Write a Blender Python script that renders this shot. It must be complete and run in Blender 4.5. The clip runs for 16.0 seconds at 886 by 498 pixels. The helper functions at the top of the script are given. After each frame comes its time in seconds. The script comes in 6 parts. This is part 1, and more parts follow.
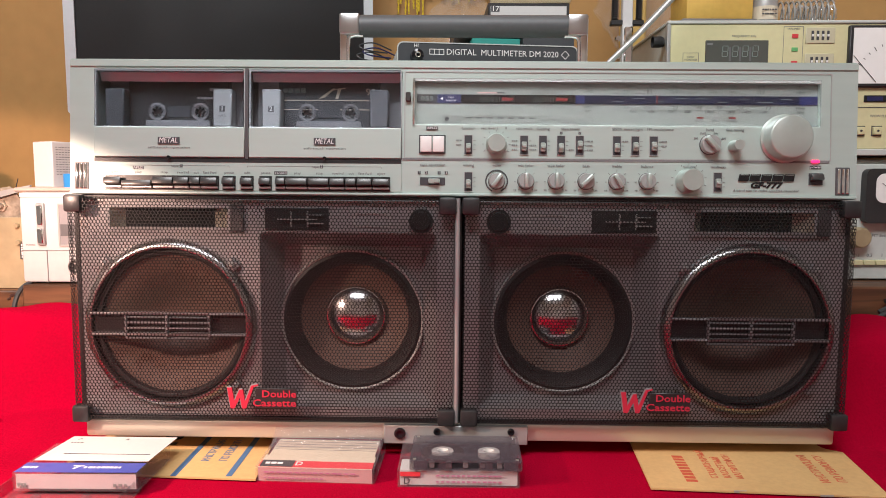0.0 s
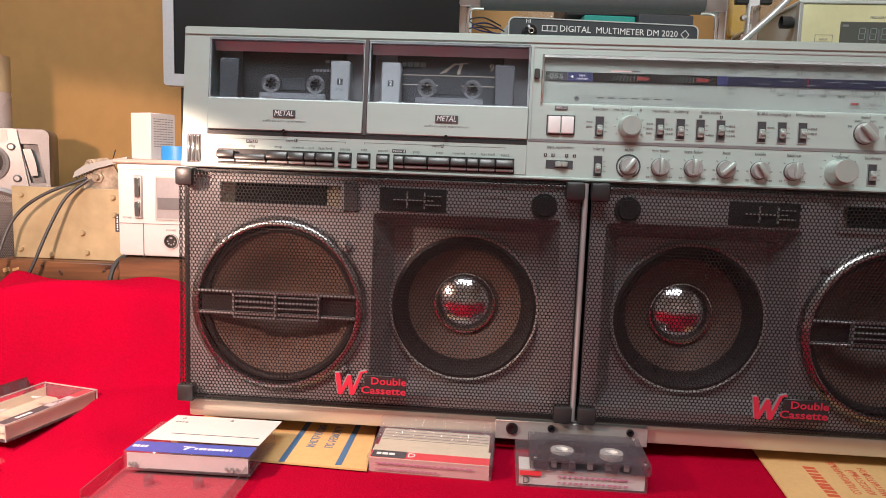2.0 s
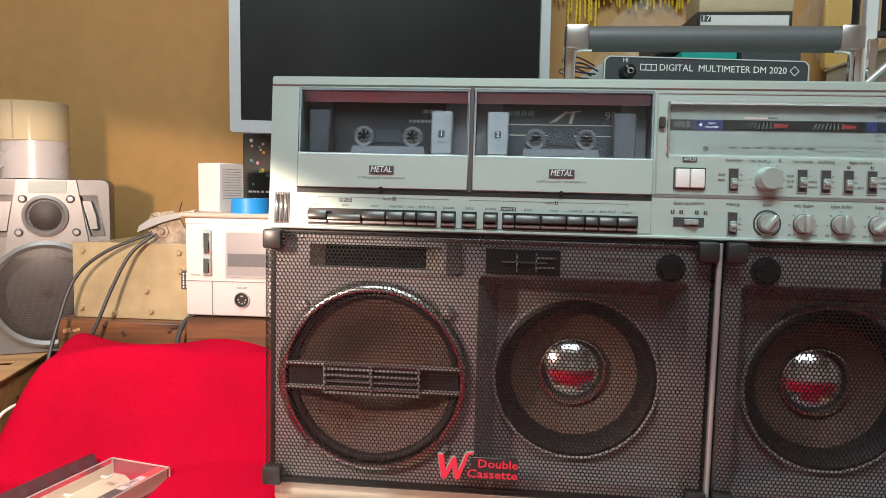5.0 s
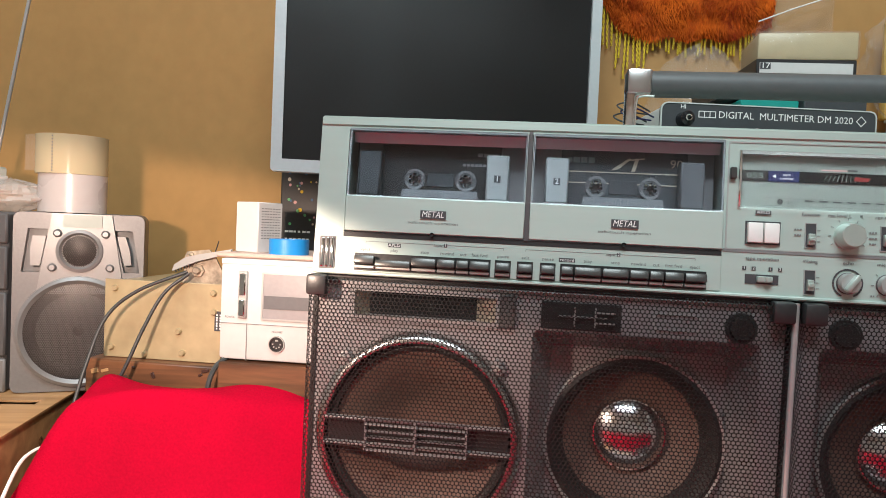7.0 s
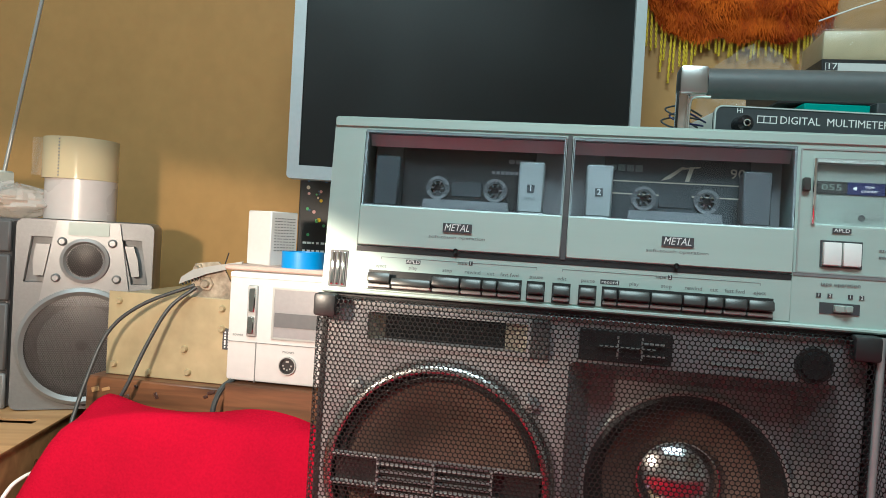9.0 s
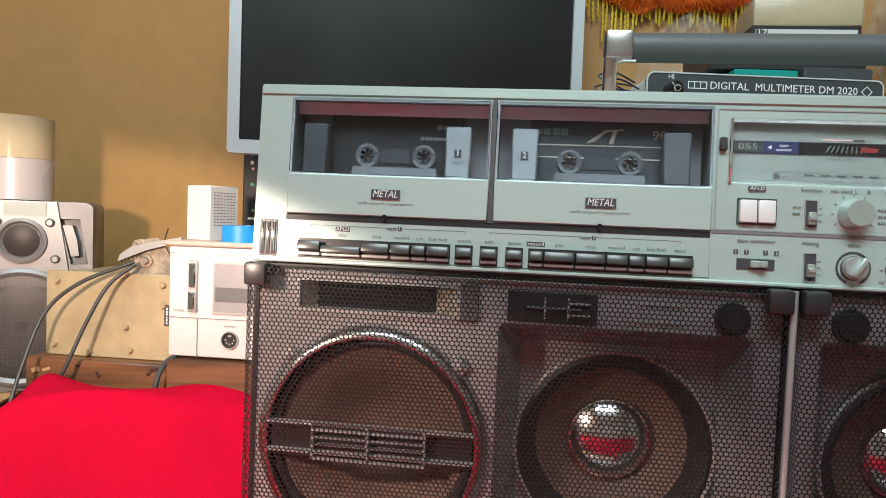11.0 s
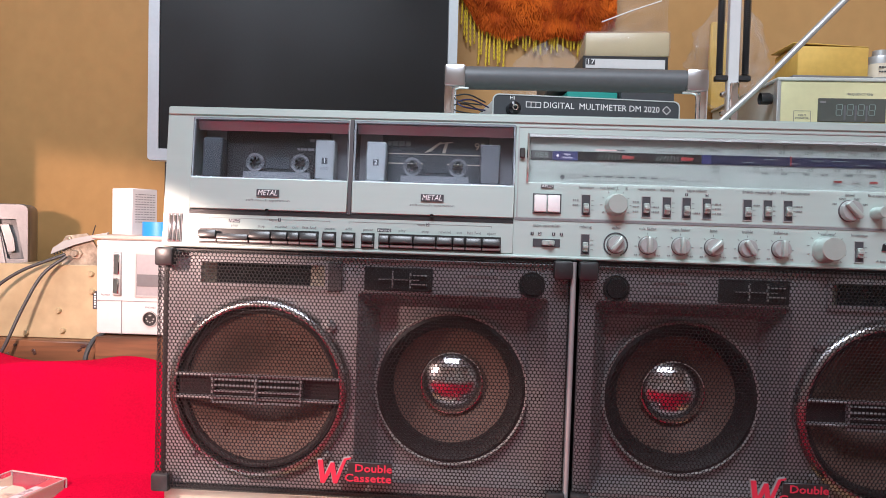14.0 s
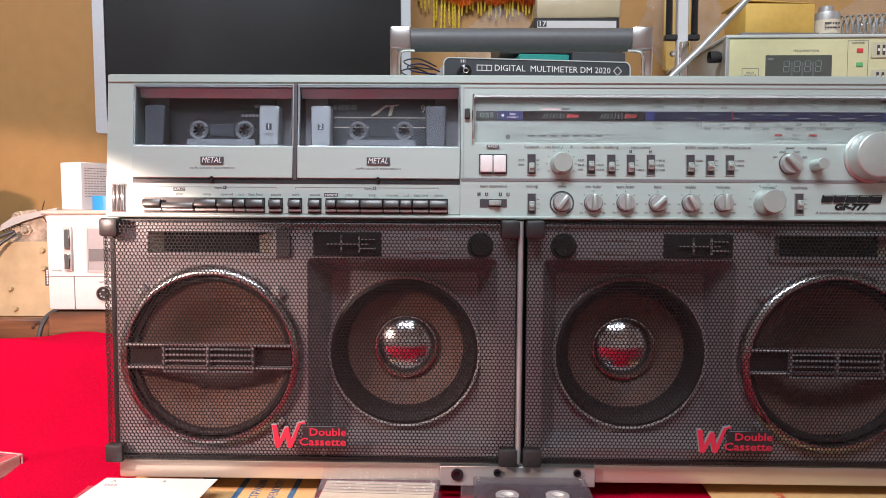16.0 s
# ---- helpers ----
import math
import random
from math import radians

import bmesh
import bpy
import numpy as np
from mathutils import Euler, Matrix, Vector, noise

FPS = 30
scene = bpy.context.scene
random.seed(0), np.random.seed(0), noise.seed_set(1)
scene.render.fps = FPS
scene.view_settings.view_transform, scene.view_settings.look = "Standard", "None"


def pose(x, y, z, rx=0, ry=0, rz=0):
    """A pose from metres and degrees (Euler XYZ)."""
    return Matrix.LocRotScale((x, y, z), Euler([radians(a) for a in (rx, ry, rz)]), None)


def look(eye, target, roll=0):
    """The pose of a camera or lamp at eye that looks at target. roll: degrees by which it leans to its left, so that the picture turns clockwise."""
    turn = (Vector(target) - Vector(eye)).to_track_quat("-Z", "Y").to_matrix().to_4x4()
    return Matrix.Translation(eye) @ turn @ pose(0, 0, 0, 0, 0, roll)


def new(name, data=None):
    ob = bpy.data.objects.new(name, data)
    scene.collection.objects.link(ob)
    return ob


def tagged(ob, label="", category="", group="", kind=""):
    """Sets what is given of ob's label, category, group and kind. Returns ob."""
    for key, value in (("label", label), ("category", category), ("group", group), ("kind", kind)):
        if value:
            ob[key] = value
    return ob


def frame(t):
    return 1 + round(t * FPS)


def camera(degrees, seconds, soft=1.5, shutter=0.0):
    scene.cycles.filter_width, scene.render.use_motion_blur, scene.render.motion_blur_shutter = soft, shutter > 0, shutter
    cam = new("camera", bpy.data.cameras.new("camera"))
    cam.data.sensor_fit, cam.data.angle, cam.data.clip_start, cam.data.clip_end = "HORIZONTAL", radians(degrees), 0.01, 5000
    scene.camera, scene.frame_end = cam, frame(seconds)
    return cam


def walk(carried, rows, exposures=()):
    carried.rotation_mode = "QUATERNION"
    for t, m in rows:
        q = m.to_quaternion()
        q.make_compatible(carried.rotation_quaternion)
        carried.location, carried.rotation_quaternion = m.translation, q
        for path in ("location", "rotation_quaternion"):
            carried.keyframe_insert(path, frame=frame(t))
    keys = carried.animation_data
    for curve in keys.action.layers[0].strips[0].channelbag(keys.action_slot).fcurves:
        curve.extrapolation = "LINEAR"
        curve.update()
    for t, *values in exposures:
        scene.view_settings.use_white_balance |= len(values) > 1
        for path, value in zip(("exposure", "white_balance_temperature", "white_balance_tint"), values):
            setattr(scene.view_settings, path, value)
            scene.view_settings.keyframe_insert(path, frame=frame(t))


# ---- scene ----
cam = camera(64.5, 16.0, 0.9)
PATH = [
    (0, (-0.009, -0.663, 0.253), (-0.036, 1.327, 0.06), -0.0),
    (0.5, (-0.014, -0.648, 0.256), (-0.065, 1.341, 0.055), 0.3),
    (1, (-0.036, -0.639, 0.249), (-0.11, 1.35, 0.048), 1.0),
    (1.5, (-0.062, -0.629, 0.244), (-0.155, 1.356, 0.018), 1.6),
    (2, (-0.088, -0.631, 0.249), (-0.219, 1.35, 0.012), 1.7),
    (2.5, (-0.111, -0.628, 0.255), (-0.277, 1.351, 0.02), 1.5),
    (3, (-0.138, -0.628, 0.265), (-0.334, 1.35, 0.038), 1.1),
    (3.5, (-0.155, -0.602, 0.275), (-0.356, 1.376, 0.057), 0.9),
    (4, (-0.17, -0.579, 0.287), (-0.358, 1.401, 0.077), 0.7),
    (6.5, (-0.175, -0.567, 0.258), (-0.374, 1.422, 0.173), 1.5),
    (7, (-0.202, -0.544, 0.282), (-0.447, 1.44, 0.22), 2.4),
    (7.5, (-0.205, -0.496, 0.286), (-0.512, 1.48, 0.237), 3.0),
    (8, (-0.21, -0.473, 0.28), (-0.553, 1.497, 0.248), 3.5),
    (8.5, (-0.209, -0.478, 0.282), (-0.555, 1.492, 0.252), 3.4),
    (9, (-0.206, -0.479, 0.285), (-0.54, 1.492, 0.25), 3.2),
    (9.5, (-0.197, -0.479, 0.285), (-0.507, 1.496, 0.242), 3.0),
    (12, (-0.162, -0.478, 0.27), (-0.356, 1.51, 0.171), 1.6),
    (12.5, (-0.147, -0.504, 0.275), (-0.307, 1.488, 0.194), 1.6),
    (13, (-0.115, -0.555, 0.275), (-0.247, 1.439, 0.202), 1.5),
    (13.5, (-0.092, -0.596, 0.273), (-0.201, 1.4, 0.204), 1.5),
    (14, (-0.09, -0.618, 0.266), (-0.185, 1.379, 0.199), 1.4),
    (14.5, (-0.085, -0.616, 0.276), (-0.172, 1.381, 0.205), 1.2),
    (15, (-0.075, -0.62, 0.265), (-0.15, 1.377, 0.178), 0.7),
    (15.5, (-0.07, -0.62, 0.26), (-0.129, 1.376, 0.151), 0.3),
    (16, (-0.062, -0.619, 0.254), (-0.097, 1.376, 0.12), -0.1),
]
EXPOSURES = [(0.0, 0.0, 6550, 21), (1.5, -0.03, 6550, 21), (3.5, -0.25, 6000, 1), (6.5, -0.02, 6100, 8), (9.0, -0.22, 5500, -9), (12.0, 0.08, 6000, 11), (14.5, 0.15, 5850, 20), (16.0, 0.08, 6050, 20)]
walk(cam, [(t, look(eye, target, roll)) for t, eye, target, roll in PATH], EXPOSURES)

# ---- world, lights ----
world = bpy.data.worlds.new("room_world")
scene.world = world
world.use_nodes = True
world.node_tree.nodes["Background"].inputs[0].default_value = (0.9, 0.95, 1.0, 1)
world.node_tree.nodes["Background"].inputs[1].default_value = 0.02


def area_lamp(name, eye, target, sx, sy, power, colour):
    data = bpy.data.lights.new(name, "AREA")
    data.shape, data.size, data.size_y, data.energy, data.color = "RECTANGLE", sx, sy, power, colour
    ob = new(name, data)
    ob.matrix_world = look(eye, target)
    return tagged(ob, kind="structure")


def spot_lamp(name, eye, target, degrees, blend, radius, power, colour):
    data = bpy.data.lights.new(name, "SPOT")
    data.spot_size, data.spot_blend, data.shadow_soft_size = radians(degrees), blend, radius
    data.energy, data.color = power, colour
    ob = new(name, data)
    ob.matrix_world = look(eye, target)
    return tagged(ob, kind="structure")


area_lamp("ceiling_lamp", (-0.20, -1.15, 1.80), (-0.05, 0.05, 0.18), 1.2, 0.6, 47, (0.92, 1.0, 0.98))
spot_lamp("desk_lamp", (-0.53, -0.30, 0.325), (-0.7393, -0.0506, -0.6205), 155.1, 0.09, 0.016, 19, (1.0, 0.69, 0.52))


# ---- materials ----
def material(name, colour, rough=0.5, metal=0.0, vary=0.12, grain=60.0, stain=6.0, bump=0.1, stretch=(1, 1, 1), spec=0.5, sheen=0.0, coat=0.0, rvary=0.15, glow=0.0):
    """Principled paint with two scales of variation in colour and gloss, and a fine relief."""
    m = bpy.data.materials.new(name)
    m.use_nodes = True
    n, l = m.node_tree.nodes, m.node_tree.links
    p = n["Principled BSDF"]
    p.inputs["Metallic"].default_value = metal
    p.inputs["Specular IOR Level"].default_value = spec
    p.inputs["Sheen Weight"].default_value = sheen
    p.inputs["Coat Weight"].default_value = coat
    tc = n.new("ShaderNodeTexCoord")
    mp = n.new("ShaderNodeMapping")
    mp.inputs["Scale"].default_value = stretch
    l.new(tc.outputs["Object"], mp.inputs["Vector"])
    fine, large = n.new("ShaderNodeTexNoise"), n.new("ShaderNodeTexNoise")
    fine.inputs["Scale"].default_value, fine.inputs["Detail"].default_value = grain, 4
    large.inputs["Scale"].default_value, large.inputs["Detail"].default_value = stain, 5
    for t in (fine, large):
        l.new(mp.outputs["Vector"], t.inputs["Vector"])
    add = n.new("ShaderNodeMath")
    add.operation = "ADD"
    l.new(fine.outputs["Fac"], add.inputs[0])
    l.new(large.outputs["Fac"], add.inputs[1])
    span = n.new("ShaderNodeMapRange")
    span.inputs["From Min"].default_value, span.inputs["From Max"].default_value = 0.6, 1.4
    span.inputs["To Min"].default_value, span.inputs["To Max"].default_value = 1 - vary, 1 + vary
    l.new(add.outputs[0], span.inputs["Value"])
    mul = n.new("ShaderNodeVectorMath")
    mul.operation = "SCALE"
    mul.inputs[0].default_value = colour
    l.new(span.outputs["Result"], mul.inputs["Scale"])
    l.new(mul.outputs["Vector"], p.inputs["Base Color"])
    rs = n.new("ShaderNodeMapRange")
    rs.inputs["From Min"].default_value, rs.inputs["From Max"].default_value = 0.3, 0.7
    rs.inputs["To Min"].default_value, rs.inputs["To Max"].default_value = max(0.02, rough * (1 - rvary)), min(1, rough * (1 + rvary))
    l.new(large.outputs["Fac"], rs.inputs["Value"])
    l.new(rs.outputs["Result"], p.inputs["Roughness"])
    if bump:
        b = n.new("ShaderNodeBump")
        b.inputs["Strength"].default_value, b.inputs["Distance"].default_value = bump, 0.001
        l.new(fine.outputs["Fac"], b.inputs["Height"])
        l.new(b.outputs["Normal"], p.inputs["Normal"])
    if glow:
        p.inputs["Emission Color"].default_value = (*colour, 1)
        p.inputs["Emission Strength"].default_value = glow
    return m


def glass(name, colour=(1, 1, 1), rough=0.02, weight=1.0, ior=1.45):
    m = bpy.data.materials.new(name)
    m.use_nodes = True
    p = m.node_tree.nodes["Principled BSDF"]
    p.inputs["Base Color"].default_value = (*colour, 1)
    p.inputs["Roughness"].default_value, p.inputs["Transmission Weight"].default_value, p.inputs["IOR"].default_value = rough, weight, ior
    return m


def film(name, colour, clear, rough=0.1):
    """Thin clear plastic: part see-through, part gloss."""
    m = bpy.data.materials.new(name)
    m.use_nodes = True
    n, l = m.node_tree.nodes, m.node_tree.links
    p = n["Principled BSDF"]
    p.inputs["Base Color"].default_value, p.inputs["Roughness"].default_value = (*colour, 1), rough
    noise_t = n.new("ShaderNodeTexNoise")
    noise_t.inputs["Scale"].default_value = 35
    b = n.new("ShaderNodeBump")
    b.inputs["Strength"].default_value, b.inputs["Distance"].default_value = 0.25, 0.002
    l.new(noise_t.outputs["Fac"], b.inputs["Height"])
    l.new(b.outputs["Normal"], p.inputs["Normal"])
    mix, see = n.new("ShaderNodeMixShader"), n.new("ShaderNodeBsdfTransparent")
    mix.inputs[0].default_value = clear
    l.new(p.outputs[0], mix.inputs[1])
    l.new(see.outputs[0], mix.inputs[2])
    l.new(mix.outputs[0], n["Material Output"].inputs["Surface"])
    return m


def wood(name, light, dark, rough=0.45, scale=(2, 22, 22)):
    m = material(name, light, rough, vary=0.1, grain=120, stain=9, bump=0.15, stretch=(0.15, 1, 1))
    n, l = m.node_tree.nodes, m.node_tree.links
    p = n["Principled BSDF"]
    tc, mp, t, ramp = n.new("ShaderNodeTexCoord"), n.new("ShaderNodeMapping"), n.new("ShaderNodeTexNoise"), n.new("ShaderNodeValToRGB")
    mp.inputs["Scale"].default_value = scale
    t.inputs["Scale"].default_value, t.inputs["Detail"].default_value, t.inputs["Distortion"].default_value = 2.2, 6, 0.6
    l.new(tc.outputs["Object"], mp.inputs["Vector"])
    l.new(mp.outputs["Vector"], t.inputs["Vector"])
    l.new(t.outputs["Fac"], ramp.inputs["Fac"])
    ramp.color_ramp.elements[0].position, ramp.color_ramp.elements[1].position = 0.35, 0.65
    ramp.color_ramp.elements[0].color, ramp.color_ramp.elements[1].color = (*dark, 1), (*light, 1)
    l.new(ramp.outputs["Color"], p.inputs["Base Color"])
    return m


M = {
    "silver": material("brushed_silver", (0.450, 0.545, 0.505), 0.46, 0.38, 0.05, 90, 3, 0.06, (0.06, 1, 1)),
    "silver_dark": material("dull_silver", (0.42, 0.43, 0.42), 0.42, 0.5, 0.06, 120, 5, 0.05),
    "base": material("satin_aluminium_base", (0.61, 0.56, 0.47), 0.42, 0.55, 0.05, 70, 5, 0.05, (0.1, 1, 1)),
    "chrome": material("chrome", (0.82, 0.82, 0.82), 0.10, 1.0, 0.04, 50, 8, 0.0),
    "ring": material("satin_chrome_ring", (0.55, 0.55, 0.55), 0.27, 1.0, 0.04, 60, 8, 0.0),
    "mirror": material("polished_dome", (0.82, 0.82, 0.82), 0.16, 1.0, 0.02, 30, 6, 0.0),
    "knob": material("turned_aluminium", (0.52, 0.60, 0.565), 0.36, 0.65, 0.05, 150, 10, 0.04),
    "key": material("dark_chrome_key", (0.075, 0.075, 0.073), 0.36, 0.5, 0.1, 90, 20, 0.04),
    "black": material("black_plastic", (0.020, 0.020, 0.021), 0.42, 0, 0.25, 250, 12, 0.12),
    "black_gloss": material("black_gloss", (0.012, 0.012, 0.014), 0.12, 0, 0.2, 80, 9, 0.0),
    "grille": material("black_painted_steel", (0.012, 0.0115, 0.0115), 0.30, 0.3, 0.2, 150, 14, 0.05),
    "baffle": material("grey_plastic_baffle", (0.315, 0.305, 0.312), 0.36, 0.25, 0.08, 200, 10, 0.1),
    "readout": material("olive_smoked_window", (0.085, 0.09, 0.08), 0.16, 0, 0.1, 90, 9, 0),
    # baffle grey darkened for shade in recesses; also on clips, horn and badge edge
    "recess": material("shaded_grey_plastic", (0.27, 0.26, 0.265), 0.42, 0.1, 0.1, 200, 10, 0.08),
    "head_grey": material("mid_grey_plastic", (0.23, 0.23, 0.235), 0.40, 0, 0.08, 200, 10, 0.05),
    "navy": material("dark_navy_band", (0.006, 0.008, 0.028), 0.30, 0, 0.08, 90, 9, 0),
    "hub": material("grey_hub_plastic", (0.115, 0.115, 0.12), 0.45, 0, 0.1, 200, 10, 0.05),
    "baffle_dark": material("dark_grey_plastic", (0.075, 0.070, 0.072), 0.5, 0, 0.15, 200, 10, 0.1),
    "cone": material("paper_cone", (0.135, 0.086, 0.067), 0.60, 0, 0.2, 160, 9, 0.3),
    "rubber": material("black_rubber", (0.018, 0.017, 0.017), 0.6, 0, 0.2, 120, 9, 0.1),
    "ink": material("dark_print", (0.05, 0.05, 0.055), 0.5, 0, 0.1, 90, 9, 0),
    "ink_grey": material("grey_print", (0.18, 0.18, 0.18), 0.5, 0, 0.1, 90, 9, 0),
    "white_ink": material("white_print", (0.78, 0.78, 0.76), 0.5, 0, 0.05, 90, 9, 0),
    "red_ink": material("red_print", (0.62, 0.05, 0.06), 0.45, 0, 0.08, 90, 9, 0),
    "red_logo": material("red_enamel", (0.50, 0.028, 0.055), 0.35, 0, 0.05, 90, 9, 0),
    "blue_ink": material("blue_print", (0.014, 0.019, 0.085), 0.35, 0, 0.08, 90, 9, 0),
    "hand": material("faded_handwriting", (0.42, 0.16, 0.26), 0.6, 0, 0.2, 300, 30, 0),
    "grey_card": material("pinkish_grey_card", (0.52, 0.43, 0.44), 0.6, 0, 0.06, 90, 9, 0),
    "blue_label": material("blue_label", (0.055, 0.075, 0.34), 0.4, 0, 0.08, 90, 9, 0),
    "dark_red": material("dark_red_lens", (0.20, 0.02, 0.02), 0.35, 0, 0.1, 90, 9, 0),
    "rust_ink": material("rust_print", (0.52, 0.09, 0.04), 0.7, 0, 0.15, 160, 12, 0),
    "sky_ink": material("faded_blue_print", (0.055, 0.13, 0.25), 0.7, 0, 0.12, 160, 12, 0),
    "dial": material("silver_dial_scale", (0.235, 0.26, 0.245), 0.45, 0.3, 0.04, 90, 9, 0),
    "white": material("white_plastic", (0.80, 0.79, 0.76), 0.4, 0, 0.05, 150, 6, 0.05),
    "white_paint": material("white_enamel", (0.56, 0.555, 0.55), 0.35, 0, 0.05, 120, 5, 0.08),
    "card_white": material("white_card", (0.56, 0.555, 0.54), 0.6, 0, 0.04, 200, 9, 0.05),
    "led": material("red_led", (1.0, 0.02, 0.10), 0.3, 0, 0, 10, 10, 0, glow=3.0),
    "cloth": material("red_fleece", (0.320, 0.0009, 0.0185), 0.95, 0, 0.16, 420, 16, 0.9, spec=0.04),
    "wall": material("ochre_wall_paint", (0.40, 0.220, 0.072), 0.7, 0, 0.09, 45, 2.2, 0.15),
    "ceiling": material("white_ceiling_paint", (0.75, 0.73, 0.70), 0.8, 0, 0.05, 60, 2, 0.1),
    "floor": wood("floor_boards", (0.28, 0.16, 0.08), (0.17, 0.09, 0.04), 0.4),
    "wood_red": wood("red_brown_veneer", (0.17, 0.072, 0.032), (0.055, 0.024, 0.012), 0.42, (3, 40, 40)),
    "wood_light": wood("pale_chipboard_veneer", (0.46, 0.28, 0.13), (0.30, 0.17, 0.075), 0.5),
    "grey_grip": material("grey_grip_plastic", (0.085, 0.092, 0.095), 0.5, 0, 0.1, 200, 10, 0.1),
    "screen": material("matt_screen", (0.006, 0.007, 0.008), 0.32, 0, 0.2, 300, 5, 0.03),
    "bezel": material("silver_monitor_bezel", (0.50, 0.54, 0.56), 0.4, 0.2, 0.05, 200, 8, 0.05),
    "panel_grey": material("dark_grey_panel", (0.045, 0.05, 0.055), 0.45, 0, 0.12, 160, 8, 0.1),
    "cream": material("cream_enamel", (0.60, 0.57, 0.33), 0.45, 0, 0.06, 160, 6, 0.08),
    "cream_dark": material("cream_shadow_plate", (0.52, 0.49, 0.34), 0.45, 0, 0.06, 160, 6, 0.08),
    "grey_enamel": material("pale_grey_enamel", (0.50, 0.53, 0.50), 0.45, 0, 0.06, 160, 6, 0.08),
    "digit": material("pale_green_digits", (0.20, 0.25, 0.23), 0.4, 0, 0.05, 90, 9, 0),
    "green": material("green_lens", (0.12, 0.42, 0.16), 0.3, 0, 0.1, 90, 9, 0),
    "teal": material("teal_card", (0.01, 0.25, 0.21), 0.5, 0, 0.1, 90, 9, 0.05),
    "plush": material("orange_plush", (0.50, 0.085, 0.006), 0.95, 0, 0.85, 190, 45, 1.0, (1, 1, 0.45), sheen=0.3, spec=0.1),
    "yarn": material("yellow_yarn", (0.66, 0.47, 0.03), 0.85, 0, 0.25, 300, 30, 0.5),
    "kraft": material("kraft_paper", (0.58, 0.36, 0.15), 0.75, 0, 0.10, 220, 14, 0.12),
    "yellow_card": material("yellow_cardboard", (0.60, 0.38, 0.08), 0.7, 0, 0.12, 120, 12, 0.12),
    "tan_box": material("tan_taped_carton", (0.47, 0.38, 0.22), 0.35, 0, 0.12, 60, 12, 0.08),
    "speaker": material("silver_grey_paint", (0.15, 0.15, 0.153), 0.42, 0.35, 0.10, 260, 14, 0.14),
    "speaker_light": material("bright_silver_paint", (0.20, 0.20, 0.203), 0.38, 0.35, 0.06, 200, 14, 0.06),
    "mesh": material("grey_wire_mesh", (0.042, 0.036, 0.033), 0.40, 0.4, 0.3, 300, 14, 0.2),
    "hifi": material("anthracite_metal", (0.10, 0.10, 0.105), 0.4, 0.3, 0.1, 150, 9, 0.08),
    "passivated": material("yellow_passivated_steel", (0.43, 0.35, 0.21), 0.40, 0.35, 0.22, 45, 14, 0.1),
    "pink_board": material("pink_grey_board", (0.55, 0.40, 0.34), 0.6, 0, 0.14, 90, 12, 0.1),
    "blue_tape": material("blue_tape", (0.02, 0.24, 0.62), 0.4, 0, 0.08, 90, 9, 0.05),
    "roll_white": material("glossy_white_roll", (0.44, 0.405, 0.395), 0.28, 0, 0.05, 60, 14, 0.03),
    "dull_clear": film("crumpled_milky_bag", (0.62, 0.58, 0.56), 0.55, 0.12),
    "rusty": material("rusty_plated_steel", (0.42, 0.36, 0.28), 0.42, 0.6, 0.45, 180, 40, 0.25),
    "tape_tan": glass("clear_packing_tape", (0.66, 0.56, 0.36), 0.10, 0.35),
    "cable": material("dark_cable", (0.035, 0.04, 0.042), 0.45, 0, 0.15, 90, 9, 0.05),
    "cable_white": material("white_cable", (0.75, 0.74, 0.70), 0.45, 0, 0.05, 90, 9, 0.05),
    "glass": glass("clear_plastic", (0.93, 0.94, 0.95), 0.04),
    "tint": glass("smoke_tinted_window", (0.64, 0.68, 0.74), 0.02),
    "pane": glass("dial_window", (0.96, 0.97, 0.97), 0.01),
    "bag": film("clear_bag", (0.62, 0.60, 0.58), 0.89, 0.10),
    "case": film("clear_case_plastic", (0.34, 0.28, 0.31), 0.90, 0.04),
    "smoke": film("dark_smoky_plastic", (0.045, 0.040, 0.045), 0.35, 0.06),
    "case_dark": film("smoky_case_plastic", (0.12, 0.10, 0.12), 0.74, 0.04),
    "tape_brown": material("brown_tape", (0.05, 0.025, 0.02), 0.3, 0, 0.1, 90, 9, 0),
    "pinkish": material("pink_card", (0.62, 0.36, 0.35), 0.6, 0, 0.06, 90, 9, 0),
    "tuft": material("orange_pile", (0.56, 0.095, 0.006), 0.9, 0, 0.35, 60, 25, 0, spec=0.15),
    "label": material("ivory_label", (0.62, 0.55, 0.42), 0.6, 0, 0.08, 90, 9, 0),
    "meter": material("white_meter_face", (0.80, 0.80, 0.77), 0.5, 0, 0.04, 90, 9, 0),
}


# the long pile varies from tuft to tuft
n, l = M["tuft"].node_tree.nodes, M["tuft"].node_tree.links
geo, ramp = n.new("ShaderNodeNewGeometry"), n.new("ShaderNodeValToRGB")
ramp.color_ramp.elements[0].color, ramp.color_ramp.elements[1].color = (0.20, 0.012, 0.001, 1), (0.72, 0.150, 0.010, 1)
clump, coord, blend = n.new("ShaderNodeTexNoise"), n.new("ShaderNodeTexCoord"), n.new("ShaderNodeMapRange")
clump.inputs["Scale"].default_value, clump.inputs["Detail"].default_value = 26, 3
l.new(coord.outputs["Object"], clump.inputs["Vector"])
blend.inputs["From Min"].default_value, blend.inputs["From Max"].default_value = 0.35, 0.65
l.new(clump.outputs["Fac"], blend.inputs["Value"])
both = n.new("ShaderNodeMath")
both.operation = "MULTIPLY_ADD"
l.new(geo.outputs["Random Per Island"], both.inputs[0])
both.inputs[1].default_value = 0.35
gain = n.new("ShaderNodeMath")
gain.operation = "MULTIPLY"
